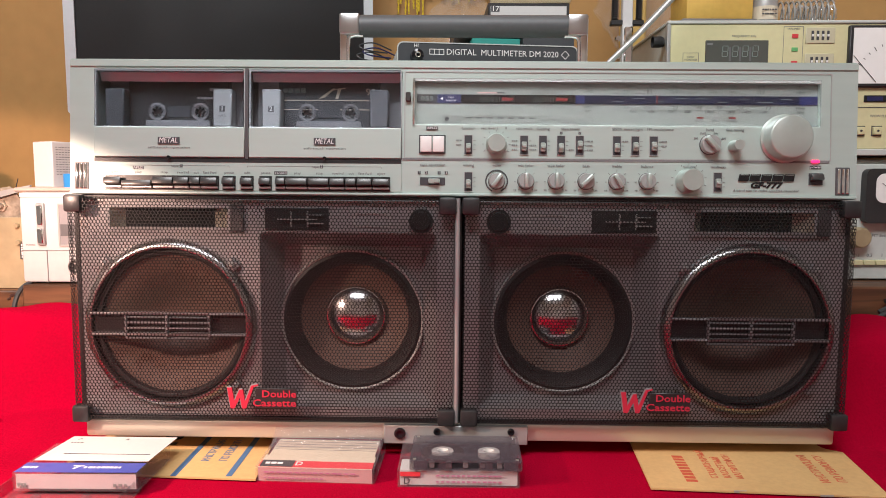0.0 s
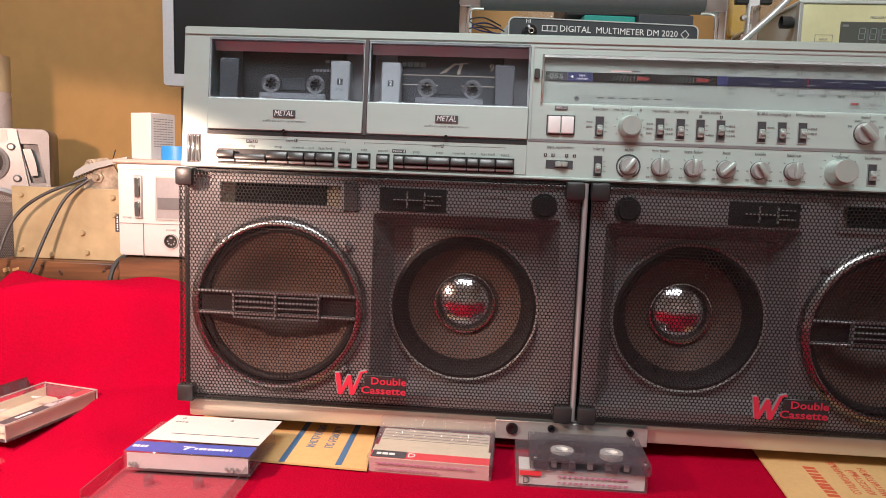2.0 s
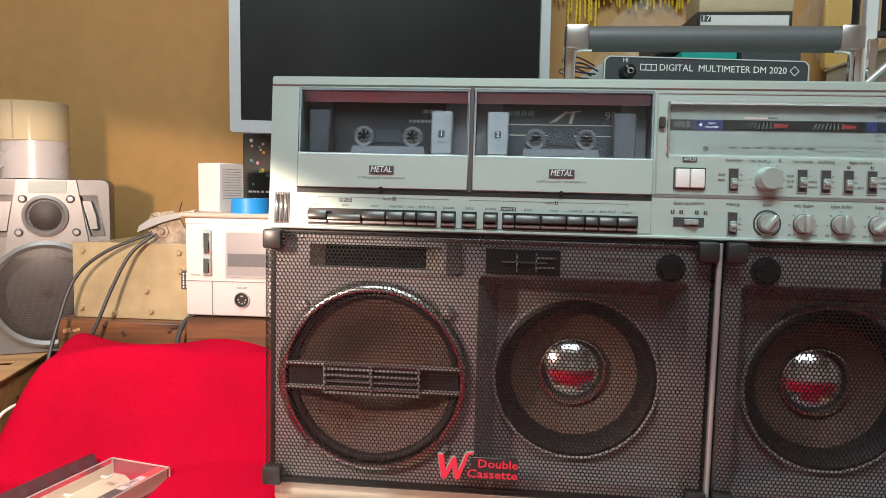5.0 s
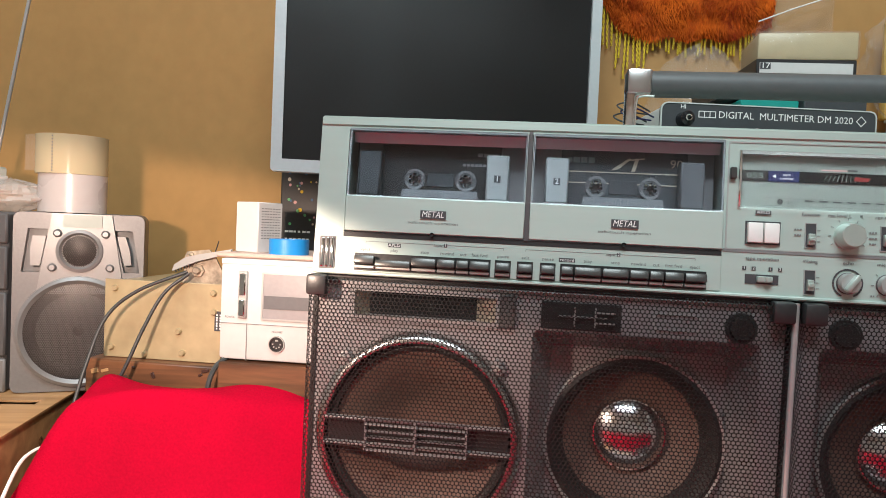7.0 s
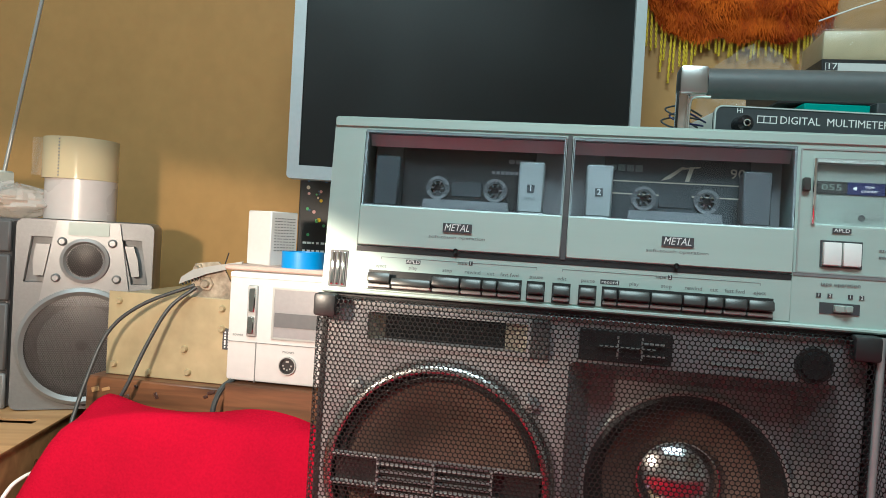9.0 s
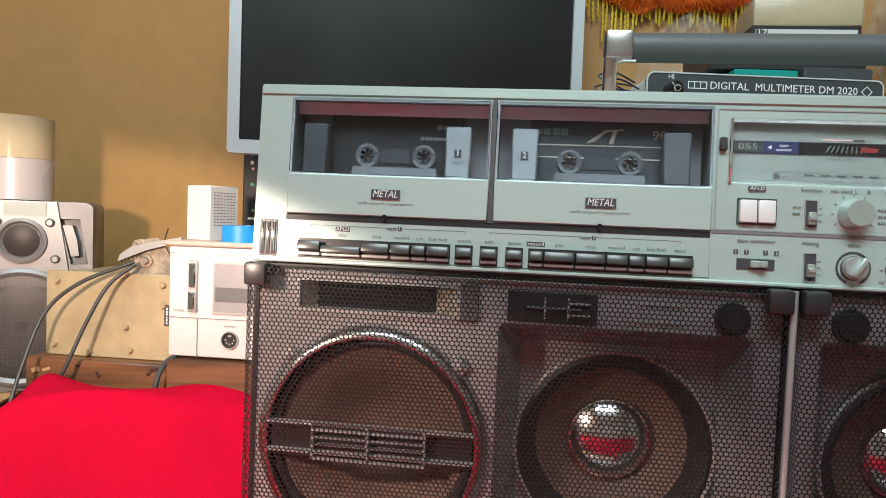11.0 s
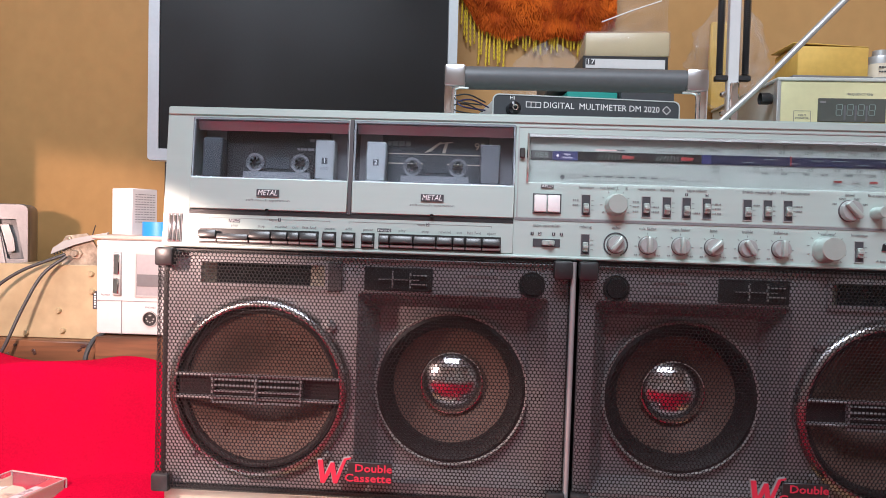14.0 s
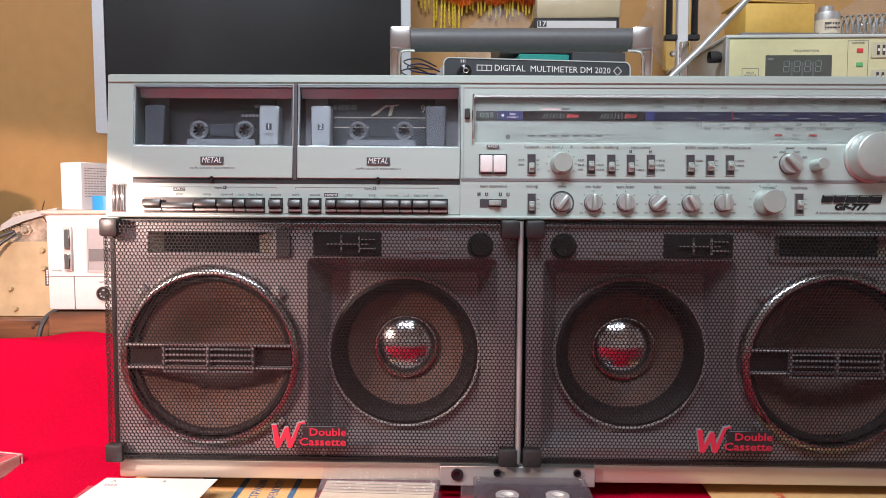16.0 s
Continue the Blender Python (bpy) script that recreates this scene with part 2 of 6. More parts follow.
gain.inputs[1].default_value = 0.65
l.new(blend.outputs["Result"], gain.inputs[0])
l.new(gain.outputs[0], both.inputs[2])
l.new(both.outputs[0], ramp.inputs["Fac"])
l.new(ramp.outputs["Color"], n["Principled BSDF"].inputs["Base Color"])


# ---- mesh helpers ----
def finish(name, bm, mat, smooth=True):
    me = bpy.data.meshes.new(name)
    bmesh.ops.recalc_face_normals(bm, faces=bm.faces)
    bm.to_mesh(me)
    bm.free()
    me.materials.append(mat)
    if smooth:
        for poly in me.polygons:
            poly.use_smooth = True
        me.set_sharp_from_angle(angle=radians(38))
    return me


def part(name, bm, mat, parent, label="", m=None, smooth=True):
    ob = new(name, bm if isinstance(bm, bpy.types.Mesh) else finish(name, bm, mat, smooth))
    ob.parent = parent
    if m is not None:
        ob.matrix_basis = m
    if label:
        tagged(ob, label)
    return ob


def thing(name, m, label, category, group="", bm=None, mat=None, kind=""):
    ob = new(name, None if bm is None else finish(name, bm, mat))
    ob.matrix_basis = m
    if bm is None:
        ob.empty_display_size = 0.02
    return tagged(ob, label, category, group, kind)


def add_box(bm, c, s, bevel=0.0, rot=None, seg=1):
    m = Matrix.Translation(c) @ (rot or Matrix()) @ Matrix.Diagonal((*s, 1))
    made = bmesh.ops.create_cube(bm, size=1.0, matrix=m)["verts"]
    if bevel:
        edges = list({e for v in made for e in v.link_edges})
        bmesh.ops.bevel(bm, geom=edges, offset=min(bevel, min(s) * 0.45), segments=seg, affect="EDGES", profile=0.5)
    return bm


def box(c, s, bevel=0.0, rot=None, seg=1):
    return add_box(bmesh.new(), c, s, bevel, rot, seg)


def span_box(x0, x1, y0, y1, z0, z1, bevel=0.0, seg=1):
    return box(((x0 + x1) / 2, (y0 + y1) / 2, (z0 + z1) / 2), (abs(x1 - x0), abs(y1 - y0), abs(z1 - z0)), bevel, None, seg)


def lathe(profile, seg=48, bm=None, m=None):
    """Turned shape about z from (radius, height) pairs; closed at zero radius."""
    bm = bm or bmesh.new()
    m = m or Matrix()
    rings = []
    for r, h in profile:
        if r <= 1e-6:
            rings.append([bm.verts.new(m @ Vector((0, 0, h)))])
        else:
            rings.append([bm.verts.new(m @ Vector((r * math.cos(2 * math.pi * k / seg), r * math.sin(2 * math.pi * k / seg), h))) for k in range(seg)])
    for a, b in zip(rings, rings[1:]):
        for k in range(seg):
            j = (k + 1) % seg
            if len(a) == 1 and len(b) == 1:
                continue
            if len(a) == 1:
                bm.faces.new((a[0], b[k], b[j]))
            elif len(b) == 1:
                bm.faces.new((a[k], a[j], b[0]))
            else:
                bm.faces.new((a[k], a[j], b[j], b[k]))
    return bm


def smooth_line(points, steps=8):
    """A soft line through the points (Catmull-Rom)."""
    pts = [Vector(p) for p in points]
    pts = [pts[0] * 2 - pts[1]] + pts + [pts[-1] * 2 - pts[-2]]
    out = []
    for a, b, c, d in zip(pts, pts[1:], pts[2:], pts[3:]):
        for k in range(steps):
            t = k / steps
            out.append(0.5 * ((2 * b) + (c - a) * t + (2 * a - 5 * b + 4 * c - d) * t * t + (3 * b - a - 3 * c + d) * t ** 3))
    out.append(pts[-2])
    return out


def tube(points, r, seg=10, bm=None):
    """A round rod along a line of points; r is a radius or a list of them."""
    bm = bm or bmesh.new()
    pts = [Vector(p) for p in points]
    rings = []
    for i, p in enumerate(pts):
        way = (pts[min(i + 1, len(pts) - 1)] - pts[max(i - 1, 0)]).normalized()
        q = way.to_track_quat("Z", "Y")
        rad = r[i] if isinstance(r, (list, tuple)) else r
        rings.append([bm.verts.new(p + q @ Vector((rad * math.cos(2 * math.pi * k / seg), rad * math.sin(2 * math.pi * k / seg), 0))) for k in range(seg)])
    for a, b in zip(rings, rings[1:]):
        # each ring joins to the next at the least twist
        s = min(range(seg), key=lambda k: (a[0].co - b[k].co).length)
        for k in range(seg):
            bm.faces.new((a[k], a[(k + 1) % seg], b[(k + 1 + s) % seg], b[(k + s) % seg]))
    bm.faces.new(rings[0][::-1])
    bm.faces.new(rings[-1])
    return bm


def sheet(fn, nu, nv, thick=0.0):
    """A sheet of quads from fn(u, v) with u, v in 0..1; thick lays a second skin below it."""
    bm = bmesh.new()
    g = [[bm.verts.new(fn(i / nu, j / nv)) for j in range(nv + 1)] for i in range(nu + 1)]
    for i in range(nu):
        for j in range(nv):
            bm.faces.new((g[i][j], g[i + 1][j], g[i + 1][j + 1], g[i][j + 1]))
    if thick:
        bmesh.ops.recalc_face_normals(bm, faces=bm.faces)
        bmesh.ops.solidify(bm, geom=list(bm.faces), thickness=thick)
    return bm


def holed_plate(outer, holes, depth):
    """A flat plate in x, y with holes, its front at z = 0 and its back at -depth. Loops of (x, y)."""
    bm = bmesh.new()
    edges = []
    for loop in (outer, *holes):
        vs = [bm.verts.new((x, y, 0)) for x, y in loop]
        edges += [bm.edges.new((a, b)) for a, b in zip(vs, vs[1:] + vs[:1])]
    bmesh.ops.triangle_fill(bm, edges=edges, use_beauty=True, use_dissolve=False)
    ext = bmesh.ops.extrude_face_region(bm, geom=list(bm.faces))
    bmesh.ops.translate(bm, vec=(0, 0, -depth), verts=[v for v in ext["geom"] if isinstance(v, bmesh.types.BMVert)])
    return bm


def rect(x0, x1, y0, y1, r=0.0, seg=4):
    if not r:
        return [(x0, y0), (x1, y0), (x1, y1), (x0, y1)]
    out = []
    for cx, cy, a in ((x1 - r, y0 + r, -90), (x1 - r, y1 - r, 0), (x0 + r, y1 - r, 90), (x0 + r, y0 + r, 180)):
        out += [(cx + r * math.cos(radians(a + 90 * k / seg)), cy + r * math.sin(radians(a + 90 * k / seg))) for k in range(seg + 1)]
    return out


def circle(cx, cy, r, seg=48):
    return [(cx + r * math.cos(2 * math.pi * k / seg), cy + r * math.sin(2 * math.pi * k / seg)) for k in range(seg)]


def poly(loops, depth):
    """Flat shapes in x, y raised to z = depth; a loop of (x, y) each."""
    bm = bmesh.new()
    for loop in loops:
        f = bm.faces.new([bm.verts.new((x, y, 0)) for x, y in loop])
        ext = bmesh.ops.extrude_face_region(bm, geom=[f])
        bmesh.ops.translate(bm, vec=(0, 0, depth), verts=[v for v in ext["geom"] if isinstance(v, bmesh.types.BMVert)])
    return bm


def type_mesh(text, size, align="CENTER", raised=0.0, bold=0.0):
    cu = bpy.data.curves.new("type", "FONT")
    cu.body, cu.size, cu.align_x, cu.align_y, cu.extrude, cu.offset = text, size, align, "CENTER", raised / 2, bold
    cu.resolution_u = 2
    tmp = bpy.data.objects.new("type", cu)
    me = bpy.data.meshes.new_from_object(tmp)
    bpy.data.objects.remove(tmp)
    bpy.data.curves.remove(cu)
    return me


def extent(me, axis):
    v = [p.co[axis] for p in me.vertices]
    return (min(v), max(v)) if v else (0, 1)


CAP = extent(type_mesh("H", 1.0), 1)
CAP = CAP[1] - CAP[0]


def lettering(text, height, mat, parent, m, align="CENTER", raised=0.0003, squeeze=1.0, bold=0.0, width=0.0, name="lettering", slant=0.0):
    """Built-in type with capitals of that height, laid on the surface of m (x along, y up, z out)."""
    me = type_mesh(text, height / CAP, align, raised, bold)
    if width:
        lo, hi = extent(me, 0)
        squeeze = width / (hi - lo)
    for v in me.vertices:
        v.co.x += slant * v.co.y
    me.name = name
    me.materials.clear()
    me.materials.append(mat)
    return part(name, me, mat, parent, m=m @ Matrix.Diagonal((squeeze, 1, 1, 1)))


def bars(n, width, height, mat, parent, m, seed=1, name="print_line"):
    """Unreadable print: a row of short bars."""
    rnd = random.Random(seed)
    bm, x = bmesh.new(), -width / 2
    for _ in range(n):
        w = width / n * rnd.uniform(0.5, 0.85)
        add_box(bm, (x + w / 2, 0, 0), (w, height, 0.0003))
        x += width / n
    return part(name, bm, mat, parent, m=m)


def perforated(cells, pitch, hole, deep, place, rim=0.0):
    """A sheet of hexagonal cells, each with a round hole; cells: centres (x, z); place: (x, z, depth) to a point."""
    verts, faces = [], []
    rings = [(6, pitch / math.sqrt(3), 0.0), (12, hole + rim, 0.0)] + ([(12, hole, rim * 1.3)] if rim else []) + [(12, hole, deep)]
    for cx, cz in cells:
        base = len(verts)
        for n_pt, rad, d in rings:
            for k in range(n_pt):
                a = math.pi / 6 + 2 * math.pi * k / n_pt
                verts.append(place(cx + rad * math.cos(a), cz + rad * math.sin(a), d))
        for k in range(6):
            i0 = base + 6
            faces.append((base + k, base + (k + 1) % 6, i0 + (2 * k + 2) % 12, i0 + 2 * k + 1, i0 + 2 * k))
        for r in range(len(rings) - 2):
            for k in range(12):
                a0, a1 = base + 6 + 12 * r + k, base + 6 + 12 * r + (k + 1) % 12
                faces.append((a0, a1, a1 + 12, a0 + 12))
    return verts, faces


def hex_cells(half_x, half_z, pitch):
    row = pitch * math.sqrt(3) / 2
    nx, nz = int(half_x / pitch) + 1, int(half_z / row) + 1
    return [((i + 0.5 * (j % 2)) * pitch, j * row) for j in range(-nz, nz + 1) for i in range(-nx, nx + 1)]


# ---- room ----
def slab(name, x0, x1, y0, y1, z0, z1, mat, bevel=0.0):
    return tagged(new(name, finish(name, span_box(x0, x1, y0, y1, z0, z1, bevel), mat)), kind="structure")


WALL = 0.48
slab("wall_north", -1.8, 1.8, WALL, WALL + 0.12, -0.75, 1.95, M["wall"])
# unseen walls, white to brighten dome reflections and cut the warm bounce
slab("wall_south", -1.8, 1.8, -2.32, -2.2, -0.75, 1.95, M["ceiling"])
slab("wall_west", -1.92, -1.8, -2.2, WALL, -0.75, 1.95, M["ceiling"])
slab("wall_east", 1.8, 1.92, -2.2, WALL, -0.75, 1.95, M["ceiling"])
slab("floor", -1.8, 1.8, -2.2, WALL, -0.85, -0.75, M["floor"])
slab("ceiling", -1.8, 1.8, -2.2, WALL, 1.95, 2.05, M["ceiling"])
CLOTH = -0.019


# ---- the radio ----
TILT_BACK = 4.57
MID = -0.0035                                  # the radio's middle


def face(x, z, out=0.0):
    """A place on the sloping control panel: x along it, y up it, z out of it."""
    return pose(x, 0.008 + 0.08 * (z - 0.235), z, 90 - TILT_BACK, 0, 0) @ Matrix.Translation((0, 0, out))


def front(x, y, z):
    """A place on an upright plane that looks at the room."""
    return pose(x, y, z, 90, 0, 0)


radio = thing("boombox", pose(0, 0, 0, 0, 0.45, 0), "large silver double cassette boombox with black perforated speaker grilles", "boombox")

# cabinet: a silver upper hood with a sloping front, a black lower box, a satin base rail
bm = bmesh.new()
for c, s in (((MID, 0.099, 0.3618), (0.749, 0.152, 0.0105)), ((MID - 0.3640, 0.0865, 0.3005), (0.021, 0.127, 0.1260)), ((MID + 0.3640, 0.0865, 0.3005), (0.021, 0.127, 0.1260)), ((-0.0540, 0.045, 0.3020), (0.006, 0.044, 0.1200))):
    add_box(bm, c, s)
hood = [(0.0560, 0.2375), (0.0560, 0.3640), (0.0570, 0.3665), (0.140, 0.3672), (0.148, 0.360), (0.148, 0.2375)]
ends = []
for x in (MID - 0.3745, MID + 0.3745):
    ends.append([bm.verts.new((x, y + 0.006, z)) for y, z in hood])
for a, b in zip(range(6), (1, 2, 3, 4, 5, 0)):
    bm.faces.new((ends[0][a], ends[0][b], ends[1][b], ends[1][a]))
bm.faces.new(ends[0])
bm.faces.new(ends[1][::-1])
part("hood", bm, M["silver"], radio, "silver upper cabinet")

# the hood's front plate, pierced for the doors, the keys and the dial
X0, X1 = MID - 0.3745, MID + 0.3745
ZC = 0.30
bm = holed_plate(rect(X0, X1, 0.2378 - ZC, 0.3668 - ZC, 0.002), [
    rect(-0.3545, -0.0595, 0.2725 - ZC, 0.3565 - ZC, 0.001),
    rect(-0.0478, 0.3360, 0.3065 - ZC, 0.3500 - ZC, 0.001)], 0.005)
part("front_plate", bm, M["silver"], radio, m=face(0, ZC))
part("well_floor", box((-0.207, 0.0145, -0.034), (0.295, 0.086, 0.002)), M["baffle_dark"], radio, m=face(0, ZC))
part("top_trim", box((MID, 0.0625, 0.0006), (0.7485, 0.0065, 0.0016), 0.0006), M["silver"], radio, m=face(0, ZC))
part("groove", box((0.143, -0.0268, 0.0001), (0.404, 0.0022, 0.001)), M["ink_grey"], radio, "dark groove", m=face(0, ZC))
part("lower_trim", box((MID, -0.0605, 0.001), (0.7485, 0.0032, 0.003), 0.001), M["silver"], radio, m=face(0, ZC))
part("tuner_border", holed_plate(rect(-0.0575, 0.3465, -0.0260, 0.0565, 0.001), [rect(-0.0565, 0.3455, -0.0250, 0.0555, 0.001)], 0.0006), M["silver_dark"], radio, m=face(0, ZC, 0.0006))
# no real opening: a black strip on the plate paints the gap's shade
part("shadow_gap", box((-0.207, -0.0295, 0.0006), (0.294, 0.0038, 0.0014)), M["black"], radio, m=face(0, ZC))

# lower cabinet behind the grilles
part("lower_cabinet", span_box(X0, X1, 0.090, 0.150, 0.014, 0.238, 0.003), M["black"], radio)
for x0, x1 in ((X0, X0 + 0.004), (MID - 0.002, MID + 0.002), (X1 - 0.004, X1)):
    part("side_wall", span_box(x0, x1, 0.014, 0.092, 0.014, 0.237), M["black"], radio)
part("cabinet_floor", span_box(X0 + 0.004, X1 - 0.004, 0.012, 0.092, 0.0145, 0.018), M["black"], radio)
part("cabinet_roof", span_box(X0 + 0.004, X1 - 0.004, 0.014, 0.092, 0.2335, 0.2372), M["black"], radio)
part("centre_post", tube([(-0.0058, 0.004, 0.018), (-0.0058, 0.004, 0.2365)], 0.0026), M["silver_dark"], radio, "bright centre rail")

bm = span_box(-0.3735, 0.3660, 0.0100, 0.150, -0.0030, 0.0148, 0.003, 2)
part("base_rail", bm, M["base"], radio, "satin aluminium base rail")
part("socket_plate", span_box(-0.0765, 0.0650, 0.0055, 0.012, -0.0050, 0.0138, 0.0008), M["silver_dark"], radio)
for x, z, r in ((-0.0605, 0.0058, 0.0052), (-0.0241, 0.0080, 0.0032), (0.0484, 0.0085, 0.0032)):
    jack = part("socket", lathe([(0, 0.0005), (r * 0.55, 0.0005), (r * 0.6, 0.0022), (r, 0.0022), (r * 1.1, 0.001), (r * 1.1, 0)], 24), M["black_gloss"], radio, m=front(x, 0.0055, z))
for x in (-0.30, 0.29):
    for y in (0.050, 0.130):
        part("foot", lathe([(0, 0), (0.008, 0), (0.010, 0.003), (0.010, 0.0165), (0, 0.0165)], 24), M["rubber"], radio, m=Matrix.Translation((x, y, -0.0188)))

# --- perforated steel grille, one mesh for both sides
GW, GH, PITCH, HOLE, FL, RB = 0.370, 0.2185, 0.0034, 0.00143, 0.008, 0.004


def bend(u, half):
    s = abs(u) - (half - RB)
    if s <= 0:
        return u, 0.0
    if s < RB * math.pi / 2:
        a = s / RB
        return math.copysign(half - RB + RB * math.sin(a), u), RB * (1 - math.cos(a))
    return math.copysign(half, u), RB + s - RB * math.pi / 2



def grille_place(x, z, d):
    bx_, dx = bend(x, GW / 2)
    bz_, dz = bend(z, GH / 2)
    return bx_, dx + dz + d, bz_


verts, faces = perforated(hex_cells(GW / 2 + FL, GH / 2 + FL, PITCH), PITCH, HOLE, 0.0006, grille_place, 0.00014)
grille_mesh = bpy.data.meshes.new("grille")
grille_mesh.from_pydata(verts, [], faces)
grille_mesh.materials.append(M["grille"])
part("grille", grille_mesh, None, radio, "black perforated steel grille", Matrix.Translation((MID - 0.1900, -0.0005, 0.1265)))
part("grille", grille_mesh, None, radio, "black perforated steel grille", Matrix.Translation((MID + 0.1885, -0.0005, 0.1265)))
for side, gx in (("l", MID - 0.1900), ("r", MID + 0.1885)):
    for sx in (-1, 1):
        for z, sz in ((0.1265 + GH / 2 - 0.0066, 1), (0.1265 - GH / 2 + 0.0066, -1)):
            bm = box((gx + sx * (GW / 2 - 0.0068), 0.003, z), (0.0166, 0.0125, 0.0165), 0.0025, None, 2)
            part("corner_cap", bm, M["black"], radio)

# --- speaker baffles, loudspeakers and vents, one set for each side
BY = 0.0150


def speaker_side(s):
    """s = -1: woofer to the west; s = 1: woofer to the east."""
    c = MID + s * 0.1890
    wx, mx, wz, mz = -0.0048 + s * 0.2818, -0.0045 + s * 0.1072, 0.1105, 0.1105
    lo, hi = c - 0.184, c + 0.184
    plate = holed_plate(rect(lo, hi, 0.0185, 0.2330), [circle(wx, wz, 0.0785, 64), rect(mx - 0.0865, mx + 0.0865, 0.0280, 0.2020, 0.004), rect(-0.0048 + s * 0.2818 - 0.0565, -0.0048 + s * 0.2818 + 0.0590, 0.2043, 0.2267)], 0.004)
    baffle = part("baffle", plate, M["baffle"], radio, m=front(0, BY, 0), label="grey moulded speaker baffle")
    inner = holed_plate(rect(mx - 0.0705, mx + 0.0705, 0.0330, 0.1870, 0.002), [circle(mx, mz, 0.0680, 64)], 0.003)
    part("recess", inner, M["baffle"], baffle, m=Matrix.Translation((0, 0, -0.0330)))
    w = bmesh.new()
    near = [w.verts.new((x, y, -0.0005)) for x, y in rect(mx - 0.0865, mx + 0.0865, 0.0280, 0.2020, 0.004)]
    deep = [w.verts.new((x, y, -0.0330)) for x, y in rect(mx - 0.0700, mx + 0.0700, 0.0335, 0.1865, 0.004)]
    for k in range(len(near)):
        j = (k + 1) % len(near)
        w.faces.new((near[k], near[j], deep[j], deep[k]))
    # same plastic as the baffle; the recess shade is put into a darker grey
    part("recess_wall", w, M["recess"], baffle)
    # woofer: broad polished ring, thin surround, ribbed paper cone and cap
    woofer = part("woofer", lathe([(0.0850, 0.0005), (0.0842, 0.0022), (0.0824, 0.0052), (0.0798, 0.0076), (0.0770, 0.0084), (0.0757, 0.0080), (0.0753, -0.002)], 80), M["ring"], radio, "bright ringed woofer", front(wx, BY, wz))
    part("surround", lathe([(0.0753, -0.002), (0.0737, 0.0012), (0.0715, 0.0020), (0.0695, 0.0010), (0.0682, -0.0025)], 64), M["rubber"], woofer)
    ribs = [(0.0683 - 0.0035 * k - (0.0017 if j else 0), -0.003 - 0.0021 * k - (0.0007 if j else 0)) for k in range(5) for j in (0, 1)]
    part("cone", lathe(ribs + [(0.0500, -0.0140), (0.0400, -0.0215), (0.0250, -0.0330), (0.0160, -0.0385), (0.0, -0.0400)], 72), M["cone"], woofer)
    part("basket", lathe([(0.079, -0.004), (0.076, -0.045), (0.0, -0.048)], 40), M["rubber"], woofer)
    for k in (-1, 1):
        clip = part("mount_clip", box((0, 0, 0.003), (0.012, 0.0085, 0.007), 0.0015, Matrix.Rotation(radians(-k * 45), 4, "Z"), 2), M["recess"], woofer, m=Matrix.Translation((k * 0.0628, 0.0600, -0.001)))
        part("clip_screw", lathe([(0, 0.0085), (0.0018, 0.0082), (0.0026, 0.0070), (0.0026, 0.0055)], 14), M["silver_dark"], clip)
        foot = part("mount_clip", box((0, 0, 0.002), (0.010, 0.0070, 0.006), 0.0015, Matrix.Rotation(radians(k * 45), 4, "Z"), 2), M["recess"], woofer, m=Matrix.Translation((k * 0.0628, -0.0600, -0.001)))
    # bridge over the woofer: two thin rails and a slotted horn mouth in the middle
    part("bridge", box((0, 0.0016, 0.0030), (0.148, 0.0180, 0.0020), 0.0006), M["black"], woofer, "dark plastic bridge with slotted horn")
    for z in (0.0118, -0.0086):
        part("bridge_rail", box((0, z, 0.0070), (0.151, 0.0022, 0.0070), 0.0008), M["baffle"], woofer)
    part("horn_back", box((0, 0.0, 0.0050), (0.084, 0.0250, 0.002)), M["black"], woofer)
    part("horn_frame", holed_plate(rect(-0.0415, 0.0415, -0.0130, 0.0135, 0.001), [rect(-0.0398, 0.0398, -0.0117, 0.0122)], 0.005), M["recess"], woofer, m=Matrix.Translation((0, 0, 0.0115)))
    slats = bmesh.new()
    for k in range(4):
        add_box(slats, (0, 0.0082 - 0.0052 * k, 0.0090), (0.080, 0.0013, 0.005), 0.0004)
    part("horn_slats", slats, M["recess"], woofer)
    part("horn_post", box((0, 0.0002, 0.0100), (0.0024, 0.0250, 0.006), 0.0006), M["baffle"], woofer)
    # mid unit with its polished dome
    mid = part("midrange", lathe([(0.0690, -0.034), (0.0712, -0.030), (0.0700, -0.0265), (0.0672, -0.0255), (0.0620, -0.0300), (0.0585, -0.038), (0.0562, -0.044)], 64), M["rubber"], radio, "black midrange unit with polished dome", front(mx, BY, mz))
    part("trim_ring", lathe([(0.0700, -0.0300), (0.0728, -0.0290), (0.0734, -0.0272), (0.0720, -0.0258), (0.0702, -0.0266)], 72), M["silver_dark"], mid, "thin bright trim ring")
    part("cone", lathe([(0.0566, -0.044), (0.0480, -0.0490), (0.0380, -0.0545), (0.0316, -0.0580), (0.0300, -0.0600)], 64), M["cone"], mid)
    part("dome_rim", lathe([(0.0312, -0.0600), (0.0312, -0.0535), (0.0304, -0.0520), (0.0294, -0.0518)], 64), M["mirror"], mid, "bright rim of the dome")
    cap_r = 0.0457
    part("dome", lathe([(cap_r * math.sin(radians(40 - 2.5 * a)), -0.0868 + cap_r * math.cos(radians(40 - 2.5 * a))) for a in range(0, 16)] + [(0, -0.0868 + cap_r)], 64), M["mirror"], mid, "polished chrome dome")
    # upper vent: a shallow dark recess with sloping ends, and a plain dark block beside it
    vx = -0.0048 + s * 0.2818
    xa, xb, za, zb = vx - 0.0560, vx + 0.0585, 0.2048, 0.2262
